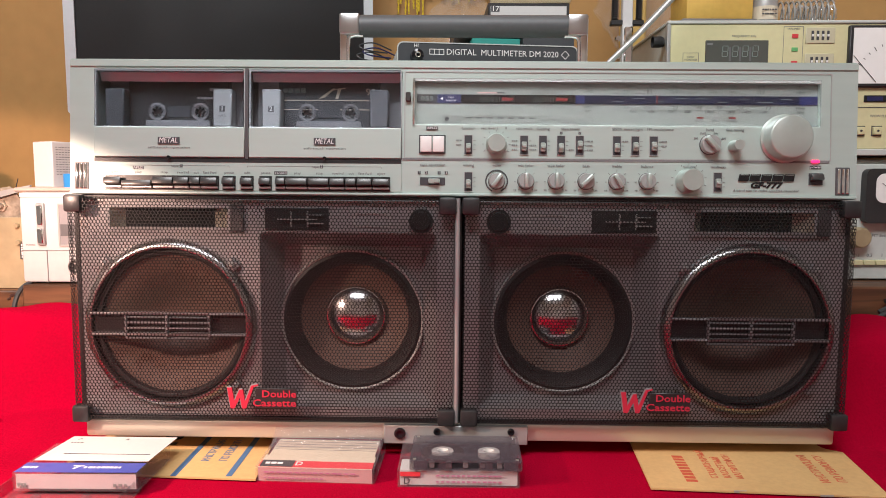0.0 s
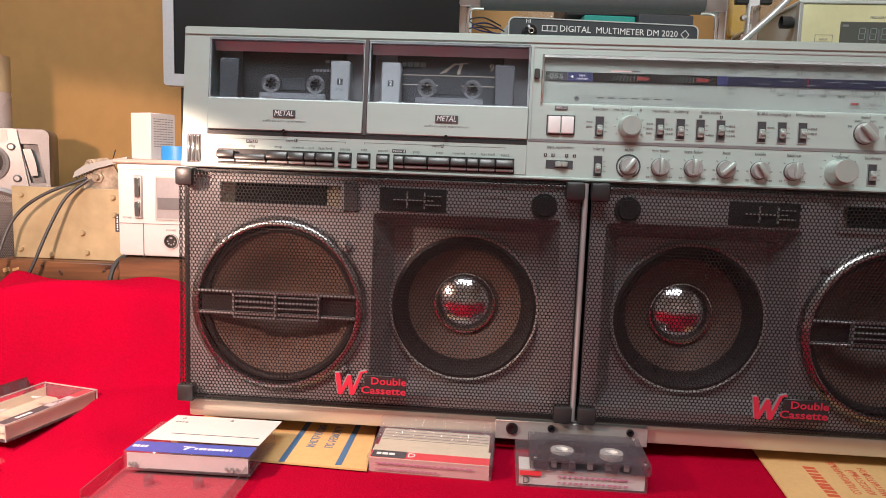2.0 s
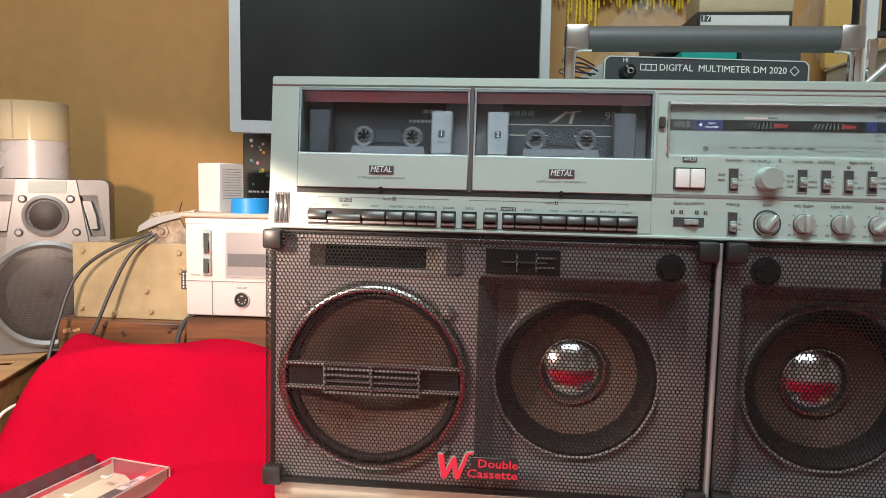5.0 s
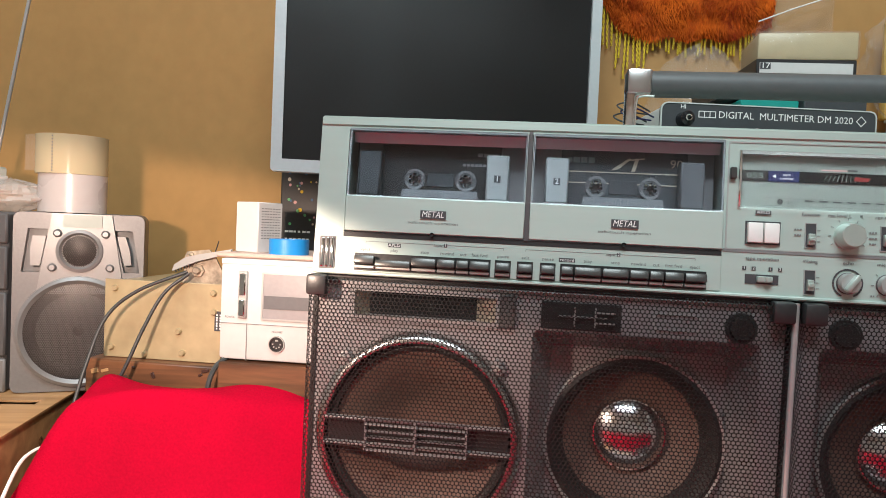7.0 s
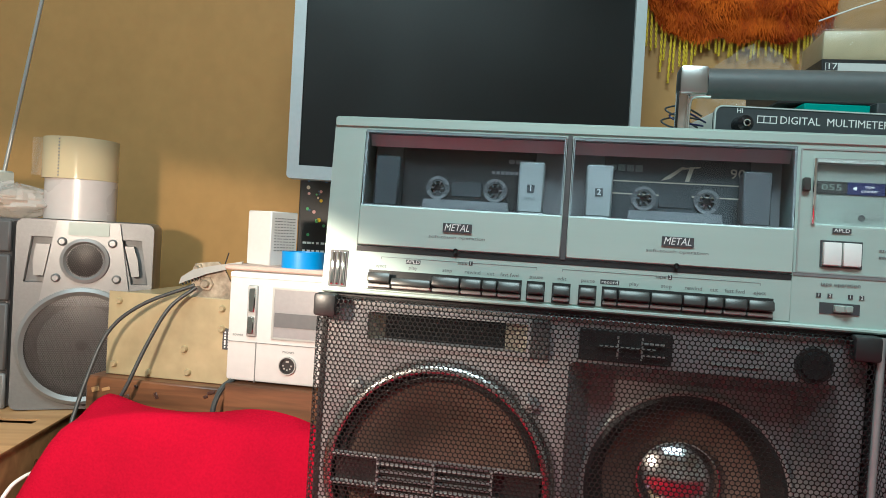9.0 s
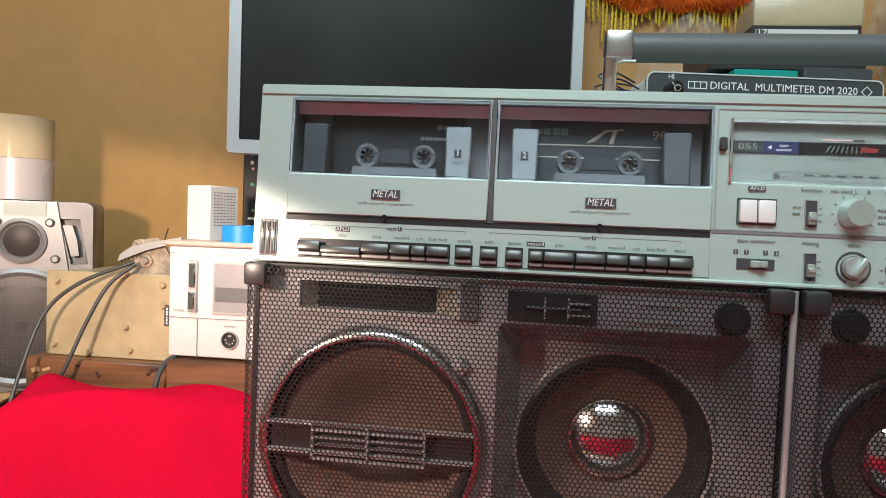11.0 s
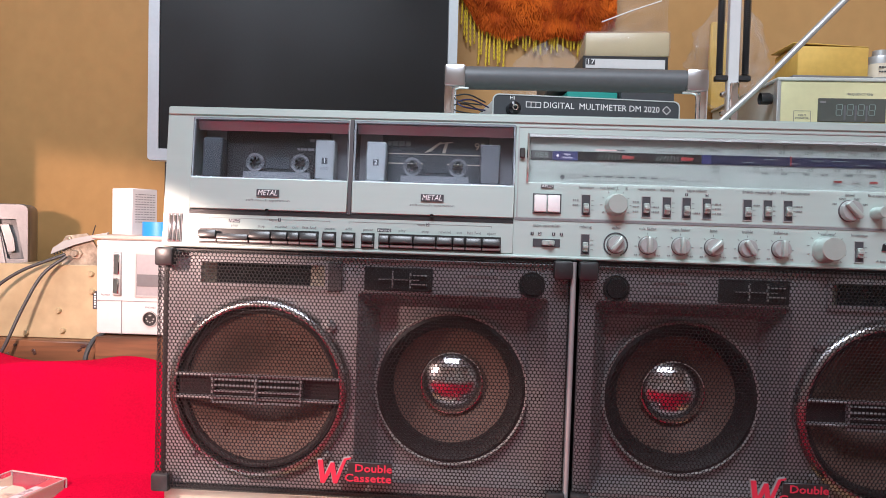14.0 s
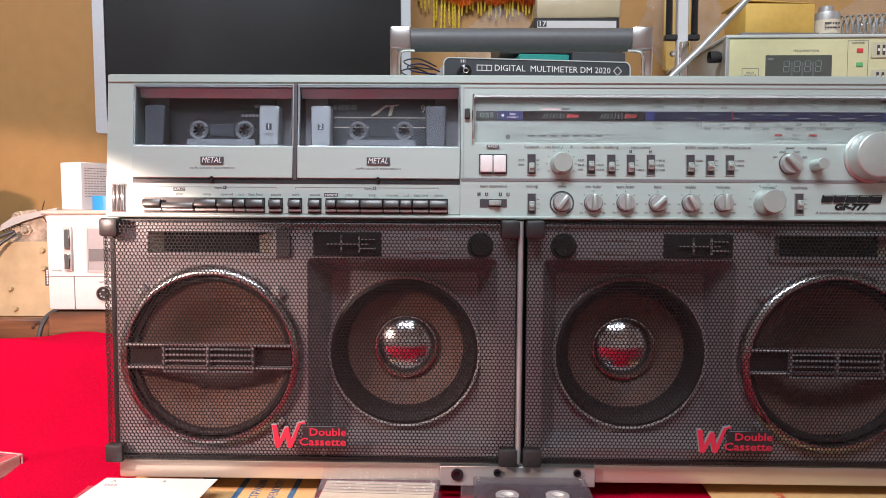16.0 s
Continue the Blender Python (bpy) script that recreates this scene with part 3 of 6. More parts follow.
    vent = part("vent", holed_plate(rect(xa - 0.0035, xb + 0.0025, za - 0.0030, zb + 0.0028, 0.001), [rect(xa, xb, za, zb)], 0.0035), M["baffle"], radio, m=front(0, BY - 0.0030, 0))
    part("vent_back", box(((xa + xb) / 2, (za + zb) / 2, -0.0125), (xb - xa - 0.018, zb - za, 0.001)), M["black_gloss"], vent)
    # the ends take the bright base metal to stand in for a lit patch
    for x0, x1 in ((xa, xa + 0.010), (xb, xb - 0.016)):
        ramp = bmesh.new()
        ramp.faces.new([ramp.verts.new(q) for q in ((x0, za, -0.0006), (x1, za, -0.0120), (x1, zb, -0.0120), (x0, zb, -0.0006))])
        bmesh.ops.solidify(ramp, geom=list(ramp.faces), thickness=0.0006)
        part("vent_ramp", ramp, M["base"], vent, smooth=False)
    for z0 in (za, zb):
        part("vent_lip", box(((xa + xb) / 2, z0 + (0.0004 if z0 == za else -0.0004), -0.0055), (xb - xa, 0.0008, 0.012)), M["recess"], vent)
    part("vent_block", box((xb + 0.0092, (za + zb) / 2, -0.0005), (0.0125, zb - za + 0.005, 0.0030), 0.0005), M["baffle_dark"], vent)
    gx = MID + s * 0.1580
    grid = part("vent_grid", box((gx, 0.2150, 0.0006), (0.062, 0.0215, 0.0016), 0.0005), M["black"], radio, m=front(0, BY, 0))
    ribs = bmesh.new()
    for x in (-0.0050, 0.0110):
        add_box(ribs, (gx + x, 0.2150, 0.003), (0.0012, 0.015, 0.003))
    for x0, x1, z in ((-0.018, 0.020, 0.0), (0.011, 0.026, 0.004), (0.011, 0.026, -0.004)):
        add_box(ribs, (gx + (x0 + x1) / 2, 0.2150 + z, 0.003), (x1 - x0, 0.0010, 0.003))
    part("grid_rib", ribs, M["silver_dark"], grid)
    part("mic_button", lathe([(0, 0.005), (0.0085, 0.005), (0.0095, 0.003), (0.0115, 0.003), (0.0120, 0.0)], 32), M["black"], radio, m=front(MID + s * 0.0375, BY, 0.2140))
    ex = MID + s * 0.085
    part("emblem", holed_plate(rect(ex - 0.018, ex + 0.018, 0.2080, 0.2215, 0.004), [rect(ex - 0.0168, ex + 0.0168, 0.2092, 0.2203, 0.004)], 0.001), M["silver_dark"], radio, m=front(0, BY - 0.001, 0))
    # badge on the grille: slanting red initial and two words on a dark plate
    bx = -0.2270 if s < 0 else 0.1525
    badge = part("badge_plate", box((bx + 0.0470, 0.0418, 0.0), (0.0395, 0.0200, 0.0020), 0.0005), M["black"], radio, m=front(0, -0.0018, 0))
    o = 0.0330
    zig = [(0, 0.0205), (0.0045, 0.0205), (0.0066, 0.0070), (0.0118, 0.0185), (0.0150, 0.0185), (0.0172, 0.0070), (0.0235, 0.0225), (0.0300, 0.0240), (0.0300, 0.0225), (0.0258, 0.0215), (0.0180, 0.0), (0.0142, 0.0), (0.0122, 0.0105), (0.0068, 0.0), (0.0030, 0.0)]
    part("badge_edge", poly([[(bx - 0.0007 + x, o - 0.0002 + y) for x, y in zig]], 0.0020), M["recess"], radio, "grey edge of the badge initial", front(0, -0.0012, 0), smooth=False)
    part("badge_initial", poly([[(bx + 0.0 + x, o - 0.001 + y) for x, y in zig]], 0.0026), M["red_logo"], radio, "red badge initial", front(0, -0.0012, 0), smooth=False)
    up = Matrix.Translation((bx + 0.0500, 0.0462, 0.0014))
    lettering("Double", 0.0066, M["red_logo"], badge, up, width=0.0330, bold=0.00015)
    lettering("Cassette", 0.0066, M["red_logo"], badge, Matrix.Translation((bx + 0.0455, 0.0372, 0.0014)), width=0.0420, bold=0.00015)


speaker_side(-1)
speaker_side(1)

# --- cassette doors
for d, (x0, x1, num) in enumerate(((-0.3535, -0.2095, 1), (-0.2055, -0.0600, 2))):
    cx, w = (x0 + x1) / 2, x1 - x0
    door = part("cassette_door", box((0, -0.0295, 0.0008), (w, 0.0285, 0.0050), 0.0006), M["silver"], radio, "silver cassette door with smoked window", face(cx, 0.317))
    part("door_window", box((0, 0.0125, 0.0030), (w - 0.001, 0.0545, 0.0022), 0.0005), M["tint"], door, "clear smoke-tinted window").visible_shadow = False
    part("door_rim", holed_plate(rect(-w / 2, w / 2, -0.0152, 0.0400), [rect(-w / 2 + 0.0016, w / 2 - 0.0016, -0.0145, 0.0382)], 0.004), M["silver_dark"], door, m=Matrix.Translation((0, 0, 0.0012)))
    lettering("METAL", 0.0048, M["white_ink"], part("metal_tag", box((0, -0.0282, 0.0041), (0.0205, 0.0064, 0.0010)), M["ink"], door), Matrix.Translation((0, -0.0282, 0.0047)), slant=0.22, width=0.0175)
    lettering("soft-touch operation", 0.0021, M["ink_grey"], door, Matrix.Translation((0, -0.0348, 0.0034)), width=0.0400)
    part("door_notch", lathe([(0, 0), (0.0016, 0), (0.0016, 0.0015)], 12), M["black"], door, m=Matrix.Translation((0, -0.0440, 0.0034)))
    # well and its fittings
    well = part("well_back", box((0, 0.012, -0.0290), (w - 0.002, 0.062, 0.002)), M["baffle"], door)
    part("well_sill", box((0, 0.0345, -0.0080), (w - 0.003, 0.0090, 0.0016), 0, Matrix.Rotation(radians(27), 4, "X")), M["knob"], door, "bright sloping sill over the tape")
    part("well_roof", box((0, 0.0395, -0.0160), (w - 0.002, 0.0016, 0.026)), M["hub"], door)
    lx, rx = (-0.0556, 0.0488) if num == 1 else (-0.0530, 0.0505)
    part("holder_block", box((lx, 0.0045, -0.0110), (0.0180, 0.0365, 0.014), 0.0012), M["panel_grey"] if num == 1 else M["silver_dark"], door, "grey holder block")
    part("holder_block", box((rx, 0.0045, -0.0110), (0.0180, 0.0365, 0.014), 0.0012), M["silver_dark"] if num == 1 else M["hub"], door, "silver holder block")
    tag_x = rx if num == 1 else lx
    lettering(str(num), 0.0040, M["white_ink"], part("number_tag", box((tag_x, 0.0035, -0.0038), (0.0052, 0.0056, 0.0008)), M["ink"], door), Matrix.Translation((tag_x, 0.0035, -0.0033)), bold=0.0001)
    if num == 1:
        lettering("APLD", 0.0022, M["ink_grey"], door, Matrix.Translation((tag_x, -0.0035, -0.0038)))
    # the tape itself
    tx = 0.0010 if num == 1 else 0.0
    tape = thing("cassette", radio.matrix_basis @ face(cx + tx, 0.317, -0.0200), "black compact cassette behind the smoked door", "cassette", "tapes in the decks")
    shell = holed_plate(rect(-0.0495, 0.0495, -0.0250, 0.0365, 0.003), [circle(-0.02125, 0.0030, 0.0055, 24), circle(0.02125, 0.0030, 0.0055, 24)], 0.008)
    part("shell", shell, M["black"] if num == 1 else M["panel_grey"], tape)
    for hx in (-0.02125, 0.02125):
        hub = part("hub", holed_plate(circle(hx, 0.0030, 0.0088, 32), [circle(hx, 0.0030, 0.0052, 24)], 0.0008), M["hub"], tape, m=Matrix.Translation((0, 0, 0.0010)))
        for a0 in (20, 200):
            loop = [(hx + r * math.cos(radians(a0 + 120 * j / 12)), 0.0030 + r * math.sin(radians(a0 + 120 * j / 12))) for r, js in ((0.0086, range(13)), (0.0066, range(12, -1, -1))) for j in js]
            part("hub_arc", poly([loop], 0.0004), M["head_grey"], hub, m=Matrix.Translation((0, 0, 0.0004)), smooth=False)
        teeth = bmesh.new()
        for k in range(6):
            a = k * math.pi / 3
            add_box(teeth, (hx + 0.0040 * math.cos(a), 0.0030 + 0.0040 * math.sin(a), 0), (0.0024, 0.0012, 0.003), 0, Matrix.Rotation(a, 4, "Z"))
        part("hub_teeth", teeth, M["hub"], hub)
    part("hub_window", box((0, 0.0030, 0.0004), (0.0220, 0.0110, 0.0006), 0.0002), M["panel_grey"], tape)
    part("head_plate", poly([[(-0.034, -0.025), (0.034, -0.025), (0.031, -0.0058), (-0.031, -0.0058)]], 0.0035), M["head_grey"], tape, "grey raised head section")
    bars(8, 0.016, 0.0008, M["ink"], tape, Matrix.Translation((0, -0.014, 0.0037)), 3)
    if num == 1:
        bars(9, 0.030, 0.0022, M["baffle"], tape, Matrix.Translation((0.0330, 0.0165, 0.0003)), 5)
        bars(8, 0.030, 0.0012, M["baffle_dark"], tape, Matrix.Translation((-0.018, 0.0170, 0.0003)), 6)
        part("maker_mark", poly([rect(0.030, 0.034, 0.0235, 0.0265), rect(0.0350, 0.0405, 0.0235, 0.0265), rect(0.0415, 0.0470, 0.0235, 0.0265)], 0.0003), M["baffle"], tape)
    else:
        part("maker_mark", poly([circle(-0.0430, 0.0245, 0.0022, 16), rect(-0.0400, -0.0350, 0.0222, 0.0268), rect(-0.0340, -0.0290, 0.0222, 0.0268), rect(-0.0280, -0.0230, 0.0222, 0.0268)], 0.0003), M["digit"], tape)
        part("script_mark", poly([[(-0.010, 0.0165), (-0.004, 0.0180), (0.006, 0.0265), (0.004, 0.0270), (-0.008, 0.0185)], [(0.006, 0.0165), (0.009, 0.0165), (0.012, 0.0270), (0.009, 0.0270)], [(0.001, 0.0245), (0.016, 0.0265), (0.016, 0.0275), (0.001, 0.0255)]], 0.0003), M["label"], tape, smooth=False)
        lettering("90", 0.0068, M["label"], tape, Matrix.Translation((0.0410, 0.0230, 0.0002)), squeeze=1.05)
        for y in (0.0150, 0.0060):
            part("pin_stripe", box((0, y, 0.0003), (0.088, 0.0008, 0.0004)), M["label"], tape)

part("door_divider", box((-0.2075, 0.0150, 0.0010), (0.0030, 0.0860, 0.003)), M["baffle_dark"], radio, m=face(0, ZC))

# --- carrying-strap lugs
for x in (-0.3667, 0.3578):
    part("lug_well", box((0, 0, 0.0002), (0.0135, 0.0265, 0.001), 0.0004), M["baffle_dark"], radio, m=face(x, 0.2552))
    for k in (-1, 0, 1):
        part("lug_bar", box((k * 0.0039, 0, 0.0012), (0.0026, 0.0240, 0.0024), 0.001, None, 2), M["chrome"], radio, m=face(x, 0.2552))

# --- tape transport keys
part("key_strip", box((-0.2070, 0.2560 - ZC, 0.0004), (0.2945, 0.0285, 0.0012), 0.0004), M["silver"], radio, m=face(0, ZC))
TRANSPORT = [(-0.3430, -0.3262, 0), (-0.3258, -0.2970, 1), (-0.2966, -0.2766, 0), (-0.2762, -0.2615, 0), (-0.2611, -0.2508, 0), (-0.2504, -0.2345, 0), (-0.2303, -0.2186, 0), (-0.2129, -0.2013, 0), (-0.1951, -0.1839, 0),
        (-0.1795, -0.1698, 0), (-0.1694, -0.1487, 0), (-0.1483, -0.1282, 0), (-0.1278, -0.1134, 0), (-0.1130, -0.1023, 0), (-0.1019, -0.0875, 0), (-0.0871, -0.0708, 0)]
for x0, x1, long_key in TRANSPORT:
    slot = part("key_slot", box((0, 0, 0.0009), (x1 - x0 + 0.0008, 0.0138, 0.0010)), M["black"], radio, m=face((x0 + x1) / 2, 0.2491))
    cap = part("key", box((0, 0.0012 if not long_key else -0.0012, 0.0045), (x1 - x0 - 0.0004, 0.0066 if not long_key else 0.0052, 0.007), 0.0010, Matrix.Rotation(radians(-14), 4, "X"), 2), M["key"], slot, "dark metallic key")
    part("key_lip", box((0, -0.0042, 0.0030), (x1 - x0 - 0.0006, 0.0026, 0.0040), 0.0006), M["silver_dark"], slot)
for x, s in ((-0.3350, "eject"), (-0.3115, "play"), (-0.2868, "stop"), (-0.2688, "rewind"), (-0.2560, "cut"), (-0.2430, "fast fwd"), (-0.2245, "pause"), (-0.2071, "edit"), (-0.1895, "pause"), (-0.1590, "play"),
             (-0.1380, "stop"), (-0.1206, "rewind"), (-0.1076, "cut"), (-0.0945, "fast fwd"), (-0.0790, "eject")):
    lettering(s, 0.0024, M["ink_grey"], radio, face(x, 0.2590, 0.0011), squeeze=1.15)
for x, z, s, w in ((-0.3117, 0.2632, "APLD", 0.0105), (-0.1750, 0.2590, "record", 0.0125), (-0.0308, 0.3028, "APLD", 0.0112)):
    tag = part("print_tag", box((0, 0, 0.0011), (w, 0.0031, 0.0003)), M["ink"], radio, m=face(x, z))
    lettering(s, 0.0023, M["white_ink"], tag, Matrix.Translation((0, 0, 0.0013)), squeeze=1.2)
for xa, xb, xm, n in ((-0.3350, -0.2245, -0.2745, "1"), (-0.2071, -0.0790, -0.1400, "2")):
    line = bmesh.new()
    add_box(line, ((xa + xb) / 2, 0, 0.0011), (xb - xa, 0.0003, 0.0003))
    for x in (xa, xb):
        add_box(line, (x, -0.0008, 0.0011), (0.0003, 0.0018, 0.0003))
    part("print_bracket", line, M["ink_grey"], radio, m=face(0, 0.2655))
    tag = part("print_tag", box((0.0040, 0, 0.0013), (0.0026, 0.0028, 0.0003)), M["ink"], radio, m=face(xm, 0.2652))
    lettering(n, 0.0022, M["white_ink"], tag, Matrix.Translation((0.0040, 0, 0.0016)))
    lettering("tape", 0.0023, M["ink_grey"], radio, face(xm - 0.0020, 0.2652, 0.0013), squeeze=1.2)

# --- dial
dial = part("dial_plate", box((0.1441, 0.0283, -0.0065), (0.385, 0.0445, 0.001)), M["dial"], radio, "silver tuning scale", face(0, ZC))
# grey strip added for the shade along the top of the scale
part("dial_shade", box((0.1441, 0.0487, -0.0030), (0.384, 0.0028, 0.006)), M["silver_dark"], dial)
part("dial_glass", box((0.1441, 0.0283, 0.0008), (0.3835, 0.0432, 0.0012)), M["pane"], radio, "clear dial window", face(0, ZC)).visible_shadow = False
strips = [(-0.0458, -0.0265, "black"), (-0.0263, -0.0038, "blue_ink"), (-0.0036, 0.1057, "black_gloss"), (0.1059, 0.1145, "blue_ink"), (0.1147, 0.3180, "navy"), (0.3182, 0.3355, "blue_ink")]
for xa, xb, mt in strips:
    part("dial_band", box(((xa + xb) / 2, 0.0318, -0.0056), (xb - xa, 0.0082, 0.0008)), M[mt], dial)
dz = -0.0050
lettering("055", 0.0040, M["digit"], dial, Matrix.Translation((-0.0360, 0.0318, dz)), squeeze=1.5)
lettering("tape\ncounter", 0.0020, M["white_ink"], dial, Matrix.Translation((-0.0130, 0.0318, dz)), squeeze=1.1)
part("counter_mark", poly([[(-0.0235, 0.0318), (-0.0210, 0.0332), (-0.0210, 0.0304)]], 0.0003), M["white_ink"], dial, m=Matrix.Translation((0, 0, dz)))
for x, s in ((0.0250, "VU/left"), (0.0770, "VU/right")):
    lettering(s, 0.0026, M["ink_grey"], dial, Matrix.Translation((x, 0.0255, dz - 0.0008)), squeeze=1.2)
    fan = bmesh.new()
    for k in range(9):
        a = radians(50 + 10 * k * 0.9)
        add_box(fan, (x - 0.010 + 0.0030 * k, 0.0315, 0), (0.0004, 0.0050 - 0.0001 * k, 0.0003), 0, Matrix.Rotation(radians(-32 + 5 * k), 4, "Z"))
    part("vu_scale", fan, M["digit"], dial, m=Matrix.Translation((0, 0, dz)))
    part("vu_red_zone", poly([[(x + 0.010, 0.0302), (x + 0.020, 0.0300), (x + 0.022, 0.0325), (x + 0.011, 0.0335)]], 0.0003), M["dark_red"], dial, m=Matrix.Translation((0, 0, dz)))
    part("scale_rule", box((x - 0.002, 0.0378, dz - 0.0008), (0.022, 0.0010, 0.0003)), M["pinkish"] if x < 0.05 else M["ink_grey"], dial)
part("battery_mark", box((0.0345, 0.0380, dz - 0.0007), (0.0075, 0.0014, 0.0003)), M["ink"], dial)
lettering("battery", 0.0020, M["ink_grey"], dial, Matrix.Translation((0.0245, 0.0424, dz - 0.0008)), squeeze=1.2)
lettering("meter", 0.0020, M["ink_grey"], dial, Matrix.Translation((0.0770, 0.0424, dz - 0.0008)), squeeze=1.2)
for x in (-0.0038, 0.0510, 0.1058):
    part("scale_line", box((x, 0.0325, dz - 0.0009), (0.0005, 0.0240, 0.0003)), M["ink_grey"], dial)
rows = (
    (0.0448, (("88", 0.1563), ("92", 0.1787), ("96", 0.2002), ("100", 0.2270), ("104", 0.2550), ("108", 0.2821), ("MHz", 0.3201))),
    (0.0397, (("7.3", 0.1541), ("8.5", 0.1765), ("10.0", 0.1994), ("12.0", 0.2175), ("15.0", 0.2369), ("19.0", 0.2563), ("22.0", 0.2821), ("MHz", 0.3201))),
    (0.0248, (("2.3", 0.1541), ("2.6", 0.1744), ("3.2", 0.2011), ("4.0", 0.2240), ("5.0", 0.2433), ("6.0", 0.2640), ("7.3", 0.2895), ("MHz", 0.3201))),
    (0.0208, (("540", 0.1614), ("600", 0.1787), ("700", 0.1972), ("800", 0.2132), ("1000", 0.2334), ("1200", 0.2533), ("1400", 0.2684), ("1600", 0.2852), ("kHz", 0.3201))),
)
for y, row in rows:
    for s, x in row:
        lettering(s, 0.0024, M["ink"], dial, Matrix.Translation((x, y, dz - 0.0008)), squeeze=1.3)
        part("scale_tick", box((x + 0.0090, y, dz - 0.0008), (0.0004, 0.0018, 0.0003)), M["ink_grey"], dial)
    part("scale_rule", box((0.2340, y - 0.0017 if y > 0.03 else y + 0.0017, dz - 0.0009), (0.1900, 0.0002, 0.0003)), M["ink_grey"], dial)
for y, s in ((0.0448, "FM"), (0.0397, "SW2"), (0.0248, "SW1"), (0.0208, "AM")):
    lettering(s, 0.0024, M["ink"], dial, Matrix.Translation((0.1180, y, dz - 0.0008)), squeeze=1.4)
rnd = random.Random(4)
for k in range(9):
    part("band_rule", box((0.146 + 0.0200 * k, 0.0318 + rnd.choice((-0.0017, 0.0013)), dz), (rnd.uniform(0.008, 0.016), 0.0005, 0.0003)), M["digit"], dial)
part("tuning_needle", box((0.1830, 0.0318, 0.0012), (0.0008, 0.0090, 0.0010)), M["dark_red"], dial, m=Matrix.Translation((0, 0, dz)))
frame_line = holed_plate(rect(-0.0270, 0.1225, 0.0095, 0.0156), [rect(-0.0266, 0.1221, 0.0099, 0.0152)], 0.0003)
part("print_frame", frame_line, M["ink_grey"], dial, m=Matrix.Translation((0, 0, dz - 0.0008)))
for k in range(7):
    part("program_mark", box((0.0040 + 0.01013 * k, 0.0138, dz - 0.0007), (0.0062, 0.0011, 0.0003)), M["ink"], dial)
    lettering(str(k + 1), 0.0018, M["ink_grey"], dial, Matrix.Translation((0.0040 + 0.01013 * k, 0.0112, dz - 0.0008)))
lettering("Auto Program Locate Device", 0.0022, M["ink_grey"], dial, Matrix.Translation((0.0945, 0.0125, dz - 0.0008)), width=0.0480)
lettering("APLD", 0.0026, M["ink_grey"], dial, Matrix.Translation((-0.0085, 0.0125, dz - 0.0008)), squeeze=1.2)
part("program_emblem", poly([circle(-0.0170, 0.0125, 0.0022, 20)], 0.0003), M["ink"], dial, m=Matrix.Translation((0, 0, dz - 0.0008)))
for x, mt, s in ((0.2247, "dark_red", "APLD/FM"), (0.2403, "ink_grey", "battery"), (0.2554, "dark_red", "FM stereo")):
    part("lamp_mark", box((x, 0.0152, dz - 0.0006), (0.0066, 0.0015, 0.0003)), M[mt], dial)
    lettering(s, 0.0018, M["ink_grey"], dial, Matrix.Translation((x, 0.0122, dz - 0.0008)))
part("counter_reset", box((0, 0, 0.002), (0.0048, 0.0090, 0.004), 0.0008), M["key"], radio, m=face(-0.0537, 0.3318))
part("dial_bracket", box((0, 0, 0.0012), (0.0022, 0.0440, 0.003), 0.0008), M["chrome"], radio, m=face(-0.0485, 0.3280))

# --- push buttons, slide switches and knobs
for k in (-1, 1):
    part("program_button", box((k * 0.0059, 0, 0.0020), (0.0108, 0.0150, 0.004), 0.0008, None, 2), M["white"], radio, "white push button", face(-0.0306, 0.2874))
part("button_frame", holed_plate(rect(-0.0126, 0.0126, -0.0088, 0.0088), [rect(-0.0117, 0.0117, -0.0078, 0.0078)], 0.0010), M["ink"], radio, m=face(-0.0306, 0.2874, 0.0010))


def slide_switch(x, z, pos, h=0.0178, w=0.0072):
    well = part("slide_switch", box((0, 0, 0.0003), (w, h, 0.0008)), M["ink"], radio, m=face(x, z))
    part("switch_rim", holed_plate(rect(-w / 2 - 0.0005, w / 2 + 0.0005, -h / 2 - 0.0005, h / 2 + 0.0005), [rect(-w / 2, w / 2, -h / 2, h / 2)], 0.0010), M["silver_dark"], well, m=Matrix.Translation((0, 0, 0.0010)))
    tab = bmesh.new()
    add_box(tab, (0, pos, 0.0022), (0.0046, 0.0085, 0.0040), 0.0006)
    add_box(tab, (0, pos, 0.0048), (0.0042, 0.0030, 0.0030), 0.0005)
    part("switch_tab", tab, M["knob"], well)
    ticks = bmesh.new()
    for k in (-1, 0, 1):
        add_box(ticks, (w / 2 + 0.0022, k * 0.0042, 0.0005), (0.0022, 0.0003, 0.0003))
    part("switch_ticks", ticks, M["ink_grey"], well)


for x, pos in ((0.0037, -0.0030), (0.0566, -0.0012), (0.0745, -0.0020), (0.0917, -0.0025), (0.1094, 0.0000), (0.1445, -0.0020), (0.1619, -0.0010), (0.1794, -0.0005)):
    slide_switch(x, 0.2872, pos)
slide_switch(0.0040, 0.2522, -0.0022)
slide_switch(0.2403, 0.2535, -0.0010)
well = part("slide_switch", box((0, 0, 0.0003), (0.0240, 0.0072, 0.0008)), M["ink"], radio, m=face(-0.0301, 0.2525))
tab = box((0.0015, 0, 0.0022), (0.0110, 0.0046, 0.0040), 0.0006)
add_box(tab, (0.0035, 0, 0.0050), (0.0040, 0.0042, 0.0030), 0.0005)
part("switch_tab", tab, M["knob"], well)
